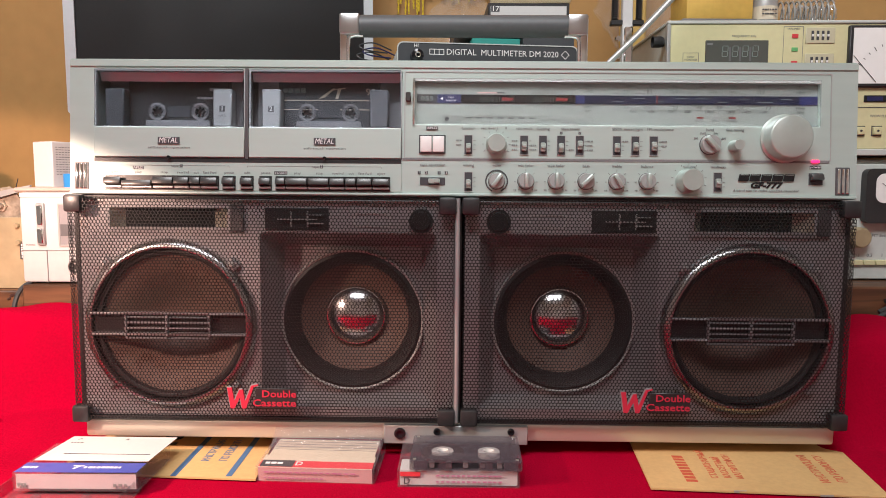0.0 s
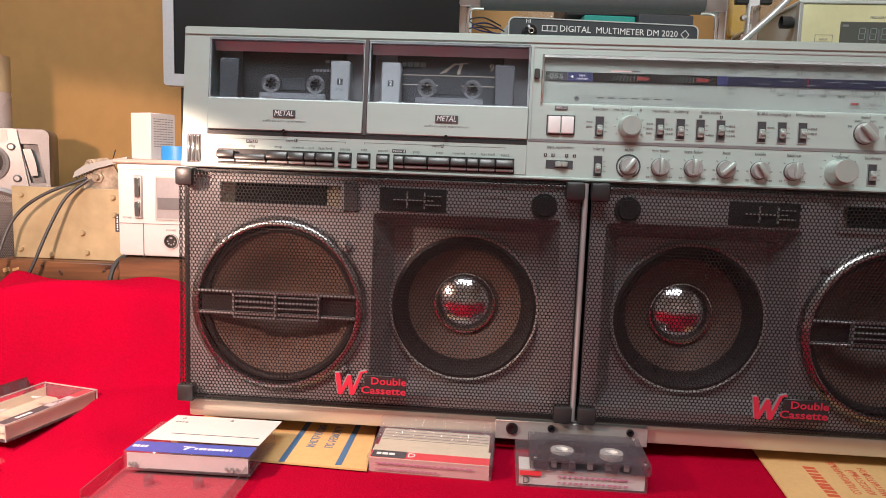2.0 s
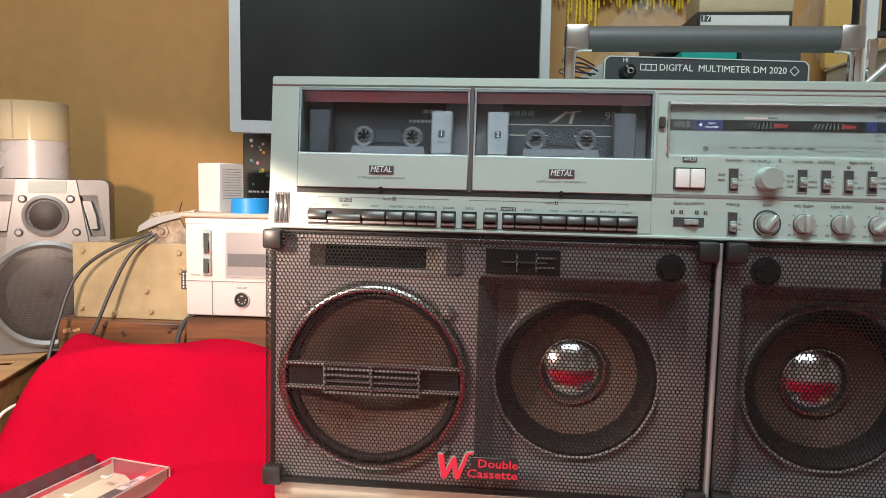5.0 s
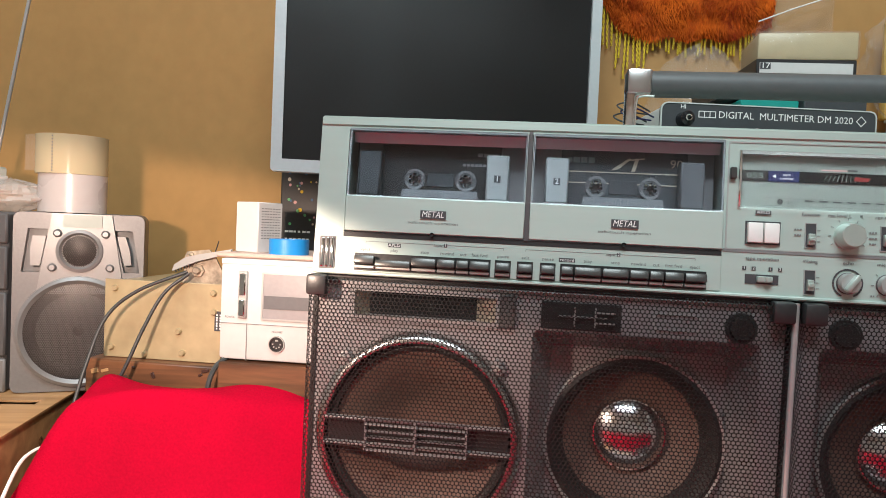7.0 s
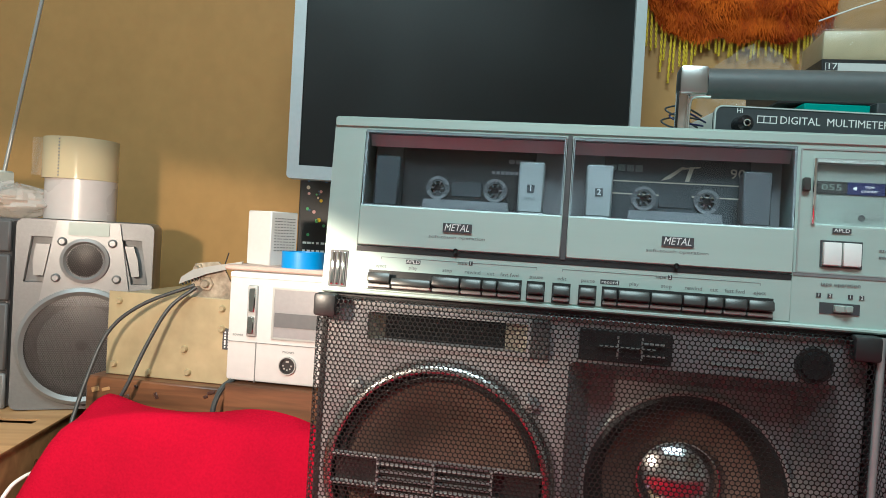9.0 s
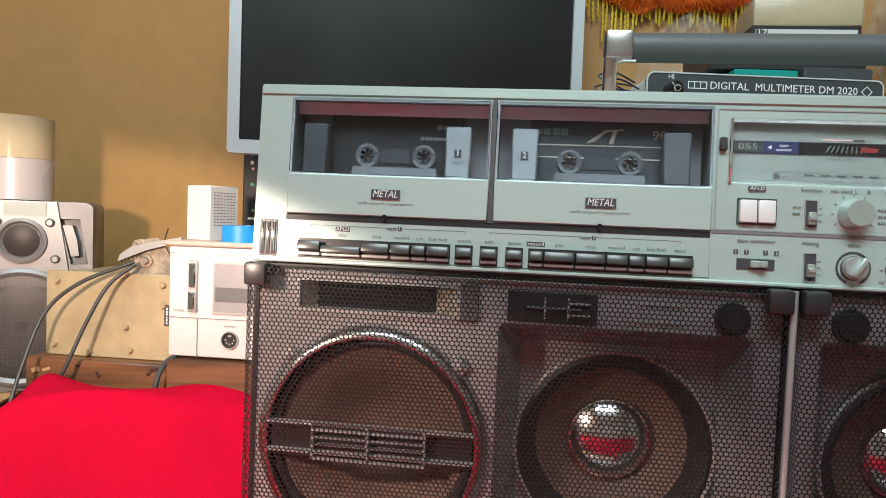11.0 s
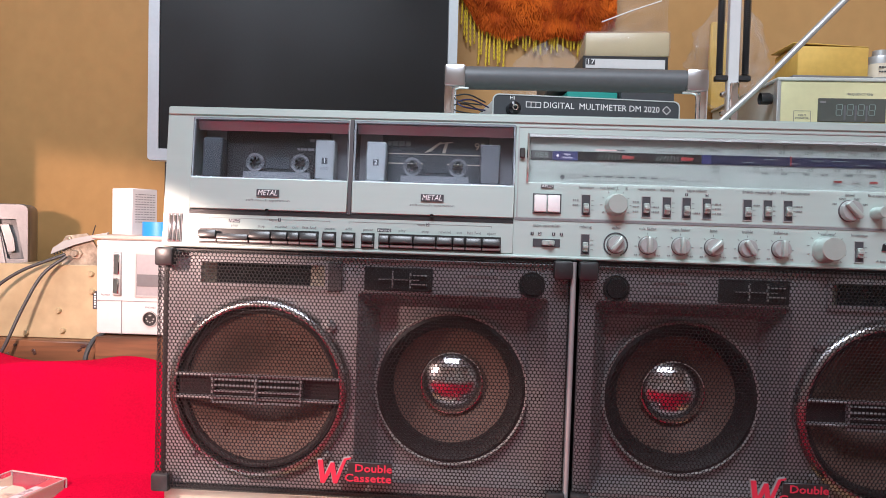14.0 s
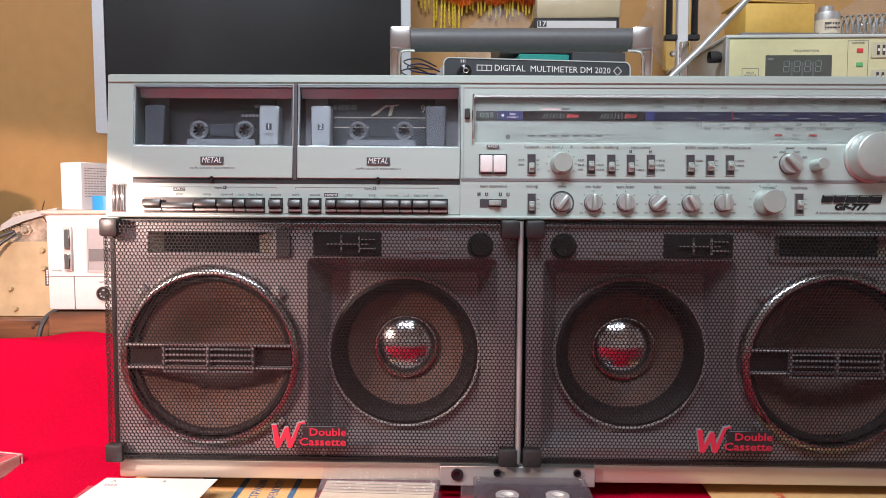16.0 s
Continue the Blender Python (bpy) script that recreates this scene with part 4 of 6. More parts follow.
for x, s in ((0.0037, "function"), (0.0280, "rec level L     R"), (0.0566, "rec mode"), (0.0745, "dubbing"), (0.1005, "tape select"), (0.1445, "SNRS"), (0.1600, "meter/light"), (0.1855, "FM mode/mute"), (0.2322, "band"), (0.2560, "fine tuning")):
    lettering(s, 0.0024, M["ink_grey"], radio, face(x, 0.3030, 0.0006), squeeze=1.15)
for x, s in ((-0.0301, "tape operation"), (0.0040, "mixing"), (0.0309, "echo"), (0.0586, "mic fader"), (0.0873, "tape fader"), (0.1157, "bass"), (0.1449, "treble"), (0.1735, "balance"), (0.2135, "volume"), (0.2405, "loudness")):
    lettering(s, 0.0024, M["ink_grey"], radio, face(x, 0.2680, 0.0006), squeeze=1.15)
for x, s in ((-0.0395, "1\u21842"), (-0.0205, "1\u21942")):
    for dx, n in ((-0.0034, "1"), (0.0034, "2")):
        tag = part("print_tag", box((0, 0, 0.0005), (0.0028, 0.0028, 0.0003)), M["ink"], radio, m=face(x + dx, 0.2605))
        lettering(n, 0.0021, M["white_ink"], tag, Matrix.Translation((0, 0, 0.0007)))
for x, n in ((0.0917, "1"), (0.1094, "2")):
    tag = part("print_tag", box((0, 0, 0.0005), (0.0024, 0.0024, 0.0003)), M["ink"], radio, m=face(x, 0.2990))
    lettering(n, 0.0019, M["white_ink"], tag, Matrix.Translation((0, 0, 0.0007)))
rnd = random.Random(9)
for x in (0.0037, 0.0566, 0.0745, 0.0917, 0.1094, 0.1619, 0.1794):
    for dz2 in (0.0042, 0.0, -0.0042):
        if rnd.random() < 0.8:
            bars(3, 0.0055, 0.0012, M["ink_grey"], radio, face(x + (0.0100 if x in (0.0917, 0.1094, 0.1794) else -0.0088), 0.2872 + dz2, 0.0006), rnd.randint(1, 99))


def ticks(x, z, r, n, a0, a1, size=0.0018):
    bm = bmesh.new()
    for k in range(n):
        a = radians(a0 + (a1 - a0) * k / (n - 1))
        add_box(bm, (r * math.cos(a), r * math.sin(a), 0.0005), (size, 0.0004, 0.0003), 0, Matrix.Rotation(a, 4, "Z"))
    part("dial_ticks", bm, M["ink_grey"], radio, m=face(x, z))


def pointer_knob(x, z, r, turn, accent=None):
    """A low knob with a diametral grip bar."""
    collar = part("knob_collar", lathe([(r * 1.06, 0), (r * 1.06, 0.0008), (r * 0.98, 0.0012), (0, 0.0012)], 40), M["baffle_dark"], radio, m=face(x, z))
    knob = part("rotary_knob", lathe([(r, 0.0016), (r * 0.97, 0.0060), (r * 0.9, 0.0068), (0, 0.0068)], 40), M["silver_dark"], collar, "silver pointer knob")
    part("grip", box((0, 0, 0.0085), (r * 0.50, r * 1.85, 0.0070), 0.0009, Matrix.Rotation(radians(turn), 4, "Z"), 2), M["knob"], collar)


ring = bmesh.new()
for k in range(26):
    a = radians(-60 + 300 * k / 25)
    add_box(ring, (0.0102 * math.cos(a), 0.0102 * math.sin(a), 0.0005), (0.0012, 0.0020, 0.0004), 0, Matrix.Rotation(a, 4, "Z"))
part("echo_ring", ring, M["ink"], radio, m=face(0.0309, 0.2530))
for x, turn, z in ((0.0309, -35, 0.2530), (0.0586, 0, 0.2532), (0.0873, 0, 0.2534), (0.1157, -45, 0.2534), (0.1449, 32, 0.2535), (0.1735, 0, 0.2537)):
    pointer_knob(x, z, 0.0076, turn)
    if x > 0.04:
        ticks(x, z, 0.0104, 7, -50, 230)
        bars(2, 0.0030, 0.0012, M["ink_grey"], radio, face(x - 0.0100, z - 0.0085, 0.0006), 3)
        bars(2, 0.0030, 0.0012, M["ink_grey"], radio, face(x + 0.0100, z - 0.0085, 0.0006), 4)
pointer_knob(0.2322, 0.2889, 0.0092, 42)
for a, s in ((150, "FM"), (115, "SW2"), (65, "SW1"), (30, "AM")):
    lettering(s, 0.0020, M["ink_grey"], radio, face(0.2322 + 0.0150 * math.cos(radians(a)), 0.2889 + 0.0115 * math.sin(radians(a)), 0.0006))


def round_knob(x, z, r, h, label):
    return part("rotary_knob", lathe([(r * 1.10, 0), (r * 1.10, 0.002), (r * 1.02, 0.0032), (r, 0.004), (r * 0.97, h - 0.0016), (r * 0.93, h - 0.0003), (r * 0.90, h), (0, h)], 64), M["knob"], radio, label, face(x, z))


round_knob(0.0301, 0.2880, 0.0090, 0.012, "round record level knob")
ticks(0.0301, 0.2880, 0.0128, 9, -30, 210)
round_knob(0.2120, 0.2545, 0.0107, 0.016, "round volume knob")
ticks(0.2130, 0.2545, 0.0160, 11, -40, 220)
round_knob(0.2550, 0.2875, 0.0052, 0.015, "small fine tuning knob")
round_knob(0.3022, 0.2950, 0.0208, 0.017, "large tuning knob")

# --- name plate, power lamp and power switch; the maker's name stays a row of plain shapes
mark = part("maker_mark", poly([[(x + 0.22 * y, y) for x, y in rect(-0.0262 + 0.0106 * k, -0.0165 + 0.0106 * k, -0.0034, 0.0034, 0.0008, 2)] for k in range(5)], 0.0012), M["black_gloss"], radio, "dark slanting maker's mark", face(0.2862, 0.2582, 0.0002), smooth=False)
# thin silver bars draw a highlight near the top of each dark shape
part("mark_highlight", poly([[(x + 0.22 * y, y) for x, y in rect(-0.0252 + 0.0106 * k, -0.0175 + 0.0106 * k, 0.0022, 0.0028)] for k in range(5)], 0.0002), M["silver"], mark, m=Matrix.Translation((0, 0, 0.0012)), smooth=False)
lettering("GF-777", 0.0050, M["black_gloss"], radio, face(0.2860, 0.2508, 0.0006), slant=0.22, width=0.0300, bold=0.0004)
lettering("4 band stereo radio cassette recorder", 0.0019, M["ink_grey"], radio, face(0.2860, 0.2460, 0.0006), width=0.0620)
part("power_lamp", box((0, 0, 0.0014), (0.0078, 0.0030, 0.0026), 0.0010, None, 2), M["led"], radio, "glowing red power lamp", face(0.3315, 0.2737))
tag = part("print_tag", box((0, 0, 0.0006), (0.0108, 0.0030, 0.0003)), M["ink"], radio, m=face(0.3321, 0.2684))
lettering("power", 0.0022, M["white_ink"], tag, Matrix.Translation((0, 0, 0.0008)), squeeze=1.2)
part("power_switch", box((0, 0, 0.0003), (0.0130, 0.0110, 0.0008)), M["ink"], radio, m=face(0.3325, 0.2572))
part("power_rocker", box((0, 0.0012, 0.0030), (0.0115, 0.0055, 0.0060), 0.0008, Matrix.Rotation(radians(-12), 4, "X"), 2), M["key"], radio, m=face(0.3325, 0.2572))

# --- folding handle and aerial
grip_y = 0.0845
part("handle_grip", tube([(-0.1085, grip_y, 0.4122), (0.1060, grip_y, 0.4128)], 0.0113, 24), M["grey_grip"], radio, "grey plastic grip")
for x0, x1 in ((-0.1290, -0.1080), (0.1055, 0.1265)):
    part("handle_corner", box(((x0 + x1) / 2, grip_y, 0.4130), (x1 - x0, 0.022, 0.0212), 0.0025, None, 2), M["ring"], radio, "bright metal handle corner")
for x, s in ((-0.1250, 1), (0.1230, -1)):
    part("handle_arm", box((x, grip_y, 0.3850), (0.0080, 0.016, 0.050), 0.002, None, 2), M["chrome"], radio, "chromed handle arm")
    part("handle_pivot", tube(smooth_line([(x + s * 0.020, grip_y - 0.003, 0.4025), (x + s * 0.009, grip_y - 0.003, 0.4020), (x + s * 0.0045, grip_y - 0.003, 0.3960), (x + s * 0.0040, grip_y - 0.003, 0.366)]), 0.0022, 10), M["chrome"], radio)


# ---- bench, cloth and shelf ----
bench = thing("workbench", pose(0, 0, 0), "brown wooden workbench under the red cloth", "table")
part("tabletop", span_box(-1.30, 1.30, -1.00, WALL - 0.01, -0.060, -0.0245, 0.003), M["wood_red"], bench)
for x in (-1.22, 1.22):
    for y in (-0.92, 0.40):
        part("leg", span_box(x - 0.03, x + 0.03, y - 0.03, y + 0.03, -0.75, -0.060, 0.003), M["wood_red"], bench)


def soft(t):
    t = min(1, max(0, t))
    return t * t * (3 - 2 * t)


def cloth_height(x, y):
    """The fleece lies flat in front and climbs over the shelf edge behind, with soft folds."""
    edge = 0.045 + 0.025 * math.sin(11 * x + 0.6) + 0.030 * soft((x + 0.50) / 0.12) * soft((-0.36 - x) / 0.05)
    rise = 0.124 * (0.80 * soft((y - edge) / 0.055) + 0.20 * soft((y + 0.02) / 0.16))
    rise *= (1 + 0.05 * noise.noise(Vector((x * 11, 0.4, 7.0)))) * soft((x + 0.712) / 0.075) * (1 - 0.22 * soft((x - 0.44) / 0.10)) * (1 - 0.06 * soft((x + 0.50) / 0.08))
    if -0.388 < x < 0.380:
        rise *= 1 - min(1, min(x + 0.388, 0.380 - x) / 0.018)
    n1 = noise.noise(Vector((x * 7, y * 9, 0.3)))
    n2 = noise.noise(Vector((x * 19 + 4, y * 15, 2.3)))
    away = soft((abs(x + 0.005) - 0.385) / 0.06)
    return CLOTH + rise + (0.007 * n1 + 0.0024 * n2 + 0.006 * abs(noise.noise(Vector((x * 5 + y * 6, y * 3 - x * 2, 8.3)))) + 0.013 * soft((-0.38 - x) / 0.06) * soft((y + 0.22) / 0.16) * noise.noise(Vector((x * 9 + y * 7, y * 8 - x * 5, 3.7)))) * away + 0.20 * away * rise * noise.noise(Vector((x * 9, y * 14, 5.0)))


def cloth_point(u, v):
    y = -0.95 + (0.157 + 0.95) * v ** 0.62
    left = -0.695 + 0.010 * math.sin(25 * y) - 0.05 * soft((0.02 - y) / 0.2) + 0.055 * soft((y - 0.10) / 0.05)
    x = left + u * (0.95 - left)
    return Vector((x, y, cloth_height(x, y)))


cloth = thing("red_cloth", pose(0, 0, 0), "bright red fleece cloth with soft folds spread over the bench", "cloth", bm=sheet(cloth_point, 240, 150, 0.003), mat=M["cloth"])

shelf = thing("shelf", pose(0, 0, 0), "red-brown veneered shelf board behind the radio", "shelf")
part("board", span_box(-0.528, 0.90, 0.168, 0.465, 0.086, 0.128, 0.002), M["wood_red"], shelf)
for x in (-0.50, 0.0, 0.86):
    part("upright", span_box(x - 0.012, x + 0.012, 0.20, 0.46, -0.0245, 0.086), M["wood_red"], shelf)
shelf2 = thing("shelf", pose(0, 0, 0), "red-brown veneered offcut under the metal case", "shelf")
part("board", span_box(-0.690, -0.531, 0.183, 0.440, 0.080, 0.1190, 0.002), M["wood_red"], shelf2)
for x in (-0.66, -0.56):
    part("upright", span_box(x - 0.012, x + 0.012, 0.20, 0.42, -0.0245, 0.080), M["wood_red"], shelf2)
rnd = random.Random(31)
for k in range(11):
    x = rnd.uniform(-0.682, -0.545)
    part("chip", box((x, 0.1826, rnd.uniform(0.083, 0.114)), (rnd.uniform(0.003, 0.010), 0.0012, rnd.uniform(0.002, 0.007)), 0.0005, Matrix.Rotation(rnd.uniform(-0.5, 0.5), 4, "Y")), M[rnd.choice(("tape_brown", "wood_light", "tape_brown"))], shelf2)
riser = thing("shelf", pose(0, 0, 0), "wooden riser shelf behind the radio", "shelf")
part("board", span_box(-0.105, 0.240, 0.190, 0.465, 0.325, 0.3385, 0.001), M["wood_light"], riser)
for x in (-0.095, 0.230):
    part("upright", span_box(x - 0.008, x + 0.008, 0.215, 0.46, 0.128, 0.325), M["wood_light"], riser)

# ---- monitor ----
mon = thing("monitor", pose(-0.5135, 0.2640, 0, 0, 0, 15.9), "flat computer monitor with silver bezel and dark blank screen", "monitor")
part("bezel", holed_plate(rect(0.0, 0.405, 0.341, 0.680, 0.004), [rect(0.013, 0.392, 0.356, 0.667)], 0.022), M["bezel"], mon, "silver plastic bezel", front(0, 0.0, 0))
part("screen", span_box(0.012, 0.393, 0.004, 0.010, 0.355, 0.668), M["screen"], mon, "dark matt screen")
part("back_shell", span_box(0.010, 0.395, 0.0222, 0.055, 0.352, 0.670, 0.008, 2), M["bezel"], mon)
part("stand_neck", span_box(0.175, 0.235, 0.040, 0.062, 0.140, 0.420, 0.004), M["bezel"], mon)
part("stand_foot", span_box(0.110, 0.300, -0.040, 0.115, 0.128, 0.142, 0.004), M["bezel"], mon)

# ---- bench meter and the pile on it ----
dmm = thing("bench_multimeter", pose(-0.0755, 0.2000, 0.3385, 0, 0, 9), "dark grey bench multimeter with white lettering", "meter")
part("case", span_box(0, 0.2240, 0.004, 0.175, 0, 0.076, 0.004, 2), M["grey_enamel"], dmm)
panel = part("panel", poly([rect(0, 0.2240, 0.0, 0.0805, 0.007)], 0.006), M["panel_grey"], dmm, "dark front panel", pose(0, 0.004, 0, 90, 0, 0))
part("panel_edge", holed_plate(rect(-0.0006, 0.2246, -0.0006, 0.0811, 0.007), [rect(0.0006, 0.2234, 0.0006, 0.0799, 0.0065)], 0.003), M["grey_enamel"], panel, m=Matrix.Translation((0, 0, 0.0068)))
lettering("DIGITAL  MULTIMETER DM 2020", 0.0068, M["white_ink"], panel, Matrix.Translation((0.1295, 0.0700, 0.0060)), width=0.1400)
part("maker_mark", holed_plate(rect(0.0385, 0.0565, 0.0666, 0.0734), [rect(0.0393, 0.0443, 0.0674, 0.0726), rect(0.0450, 0.0500, 0.0674, 0.0726), rect(0.0507, 0.0557, 0.0674, 0.0726)], 0.0004), M["white_ink"], panel, m=Matrix.Translation((0, 0, 0.0063)))
part("maker_diamond", holed_plate([(0.2030, 0.0700), (0.2085, 0.0645), (0.2140, 0.0700), (0.2085, 0.0755)], [[(0.2040, 0.0700), (0.2085, 0.0655), (0.2130, 0.0700), (0.2085, 0.0745)]], 0.0004), M["white_ink"], panel, m=Matrix.Translation((0, 0, 0.0063)))
jack = part("jack", lathe([(0, 0.012), (0.0022, 0.012), (0.0022, 0.016), (0.0034, 0.016), (0.0036, 0.014), (0.0072, 0.013), (0.0080, 0.0)], 28), M["black_gloss"], panel, "black socket", Matrix.Translation((0.0230, 0.0635, 0.006)))
part("jack_bush", lathe([(0.0022, 0.0), (0.0022, 0.0162), (0.0030, 0.0164), (0.0034, 0.0160)], 20), M["chrome"], panel, m=Matrix.Translation((0.0230, 0.0635, 0.0065)))
lettering("HI", 0.0042, M["white_ink"], panel, Matrix.Translation((0.0225, 0.0768, 0.0060)))
lettering("T", 0.0036, M["white_ink"], panel, Matrix.Translation((0.1000, 0.0560, 0.0060)))
part("panel_window", box((0.145, 0.045, 0.0062), (0.080, 0.024, 0.0008)), M["black_gloss"], panel)


def pile_box(name, x0, x1, y0, y1, z0, z1, mat, label, category, turn=0.0):
    cx, cy = (x0 + x1) / 2, (y0 + y1) / 2
    return thing(name, pose(cx, cy, z0, 0, 0, turn), label, category, bm=box((0, 0, (z1 - z0) / 2), (x1 - x0, y1 - y0, z1 - z0), 0.001), mat=mat)


DT = 0.4165
pile_box("paper_stack", -0.072, 0.058, 0.248, 0.352, DT, DT + 0.0075, M["card_white"], "thin stack of white papers on the bench meter", "papers", 8)
pile_box("card_folder", 0.010, 0.072, 0.250, 0.350, DT + 0.0075, DT + 0.0165, M["teal"], "teal card sleeve in the pile", "folder", 6)
pile_box("video_case", 0.074, 0.140, 0.250, 0.362, DT, DT + 0.0185, M["panel_grey"], "dark plastic case in the pile", "case", 6)
pile_box("video_case", -0.010, 0.142, 0.262, 0.360, DT + 0.0187, DT + 0.0470, M["black"], "black plastic case in the pile", "case", 4)
tapebox = thing("tape_box", pose(0.0365, 0.272, DT + 0.0472, 0, 0, 2), "black boxed tape with white label numbered 17", "tape box")
part("sleeve", span_box(0, 0.106, 0, 0.085, 0, 0.0185, 0.0008), M["black"], tapebox)
part("spine_label", span_box(0.0035, 0.102, -0.0006, 0.001, 0.003, 0.0145), M["card_white"], tapebox, "white spine label")
ntag = part("number_patch", span_box(0.0040, 0.0150, -0.0010, 0.001, 0.0072, 0.0142), M["ink"], tapebox)
lettering("17", 0.0058, M["white_ink"], ntag, pose(0.0095, -0.0011, 0.0107, 90, 0, 0), squeeze=1.2)
carton = thing("carton", pose(0.0400, 0.282, DT + 0.0660, 0, 0, -3), "tan carton wrapped in clear tape", "box")
part("carton_body", span_box(0, 0.104, 0, 0.080, 0, 0.031, 0.003, 2), M["tan_box"], carton)
part("wrap", span_box(-0.002, 0.106, -0.0015, 0.082, -0.0, 0.0330, 0.004, 2), M["bag"], carton, "clear wrapping")

# ---- plush hanging and fringe on the wall ----


def plush_point(u, v):
    x = -0.135 + 0.245 * u
    bottom = 0.557 + 0.080 * max(0, (0.30 - u) / 0.30) ** 1.8 + 0.02 * max(0, (u - 0.75) / 0.25) ** 2 + 0.003 * math.sin(31 * u)
    z = bottom + v * (0.78 - bottom)
    d = 0.018 * math.sin(math.pi * min(1, v * 3 + 0.06) / 2) + 0.006 * noise.noise(Vector((u * 9, v * 12, 0)))
    return Vector((x, WALL - 0.006 - d, z))


hang = thing("wall_hanging", pose(0, 0, 0), "orange plush wall hanging with a yellow twisted fringe", "hanging")
part("plush", sheet(plush_point, 60, 50, 0.004), M["plush"], hang, "shaggy orange plush")
rnd = random.Random(3)
vs, fs = [], []
for k in range(9000):
    u, v = rnd.random(), rnd.random() * 0.55
    p = plush_point(u, v) - Vector((0, 0.004, 0))
    swirl = 1.1 * noise.noise(Vector((u * 5, v * 7, 3))) + rnd.uniform(-0.5, 0.5)
    way = Vector((math.sin(swirl), -0.35, -math.cos(swirl))).normalized() * rnd.uniform(0.006, 0.012)
    across = Vector((math.cos(swirl), 0, math.sin(swirl))) * 0.0007
    n0 = len(vs)
    vs += [p - across, p + across, p + way]
    fs.append((n0, n0 + 1, n0 + 2))
tufts = bpy.data.meshes.new("pile")
tufts.from_pydata([tuple(q) for q in vs], [], fs)
tufts.materials.append(M["tuft"])
tagged(part("plush_nap", tufts, None, hang, "long orange pile"), kind="stuff")
rnd = random.Random(7)
for k in range(42):
    x = -0.128 + 0.228 * k / 41 + rnd.uniform(-0.002, 0.002)
    u = (x + 0.135) / 0.245
    top = 0.562 + 0.080 * max(0, (0.30 - u) / 0.30) ** 1.8
    length = rnd.uniform(0.040, 0.072) if u < 0.33 else rnd.uniform(0.014, 0.034)
    cord = bmesh.new()
    for ph in (0, math.pi):
        pts = [(x + 0.0009 * math.cos(ph + 0.9 * i) + 0.0006 * math.sin(i * 0.11 + k), WALL - 0.0085 + 0.0009 * math.sin(ph + 0.9 * i), top - length * i / 24) for i in range(25)]
        tube(pts, 0.0009, 5, cord)
    part("fringe_cord", cord, M["yarn"], hang)

# ---- lamp arm and aerial ----
arm = thing("lamp_arm", pose(0.207, 0.2350, 0), "white spring-balanced lamp arm clamped behind the radio", "lamp")
part("bar", span_box(-0.0065, 0.0065, -0.005, 0.005, 0.310, 0.80, 0.001), M["white_paint"], arm, "white square bar")
for sx in (-1, 1):
    turns = [(sx * 0.0150 + 0.0036 * math.cos(i * 1.05), 0.0036 * math.sin(i * 1.05), 0.452 + 0.0004 * i) for i in range(560)]
    part("spring", tube(turns, 0.0010, 5), M["black"], arm, "black coil spring")
    part("spring_core", tube([(sx * 0.0150, 0, 0.452), (sx * 0.0150, 0, 0.68)], 0.0028, 8), M["rubber"], arm)
part("spring_yoke", box((0, 0, 0.4480), (0.041, 0.009, 0.0065), 0.001), M["black"], arm)
part("elbow", box((0.001, -0.004, 0.4150), (0.011, 0.010, 0.055), 0.002), M["chrome"], arm)
for z in (0.4280, 0.4060):
    part("elbow_screw", lathe([(0, 0.004), (0.003, 0.004), (0.0038, 0.002), (0.0038, 0)], 14), M["chrome"], arm, m=pose(-0.012, -0.006, z, 90, 0, 0))
part("clamp_foot", span_box(-0.028, 0.028, -0.018, 0.030, 0.128, 0.315, 0.003), M["white_paint"], arm)
part("clamp_knob", lathe([(0, 0.012), (0.006, 0.012), (0.007, 0.010), (0.007, 0)], 18), M["black"], arm, m=pose(0.030, -0.008, 0.4235, 0, 90, 0))
aerial = part("aerial", tube([(0.147, 0.140, 0.366), (0.197, 0.143, 0.4150), (0.300, 0.150, 0.5230)], 0.0035, 12), M["silver_dark"], radio, "telescopic chrome aerial", radio.matrix_basis.inverted())
part("aerial_tip", tube([(0.300, 0.150, 0.5230), (0.420, 0.158, 0.650)], 0.0028, 10), M["silver_dark"], aerial)

# ---- instruments beside the radio ----
gen = thing("flutter_meter", pose(0, 0.218, 0), "cream bench instrument with digital read-out and needle meter", "instrument")
part("case", span_box(0.254, 0.700, 0.004, 0.230, 0.288, 0.444, 0.002), M["grey_enamel"], gen)
part("panel", span_box(0.256, 0.700, -0.002, 0.004, 0.292, 0.4425, 0.001), M["cream"], gen, "cream front panel")
part("top_edge", span_box(0.2515, 0.700, -0.004, 0.230, 0.4425, 0.4465, 0.001), M["grey_enamel"], gen)
part("side_edge", span_box(0.2515, 0.2560, -0.004, 0.006, 0.288, 0.4425, 0.0008), M["silver_dark"], gen)
part("bottom_edge", span_box(0.2515, 0.700, -0.005, 0.006, 0.2840, 0.2920, 0.001), M["grey_enamel"], gen)
read = part("readout_window", span_box(0.2985, 0.3745, -0.0036, 0.0, 0.3960, 0.4230, 0.0006), M["readout"], gen, "dark read-out window")
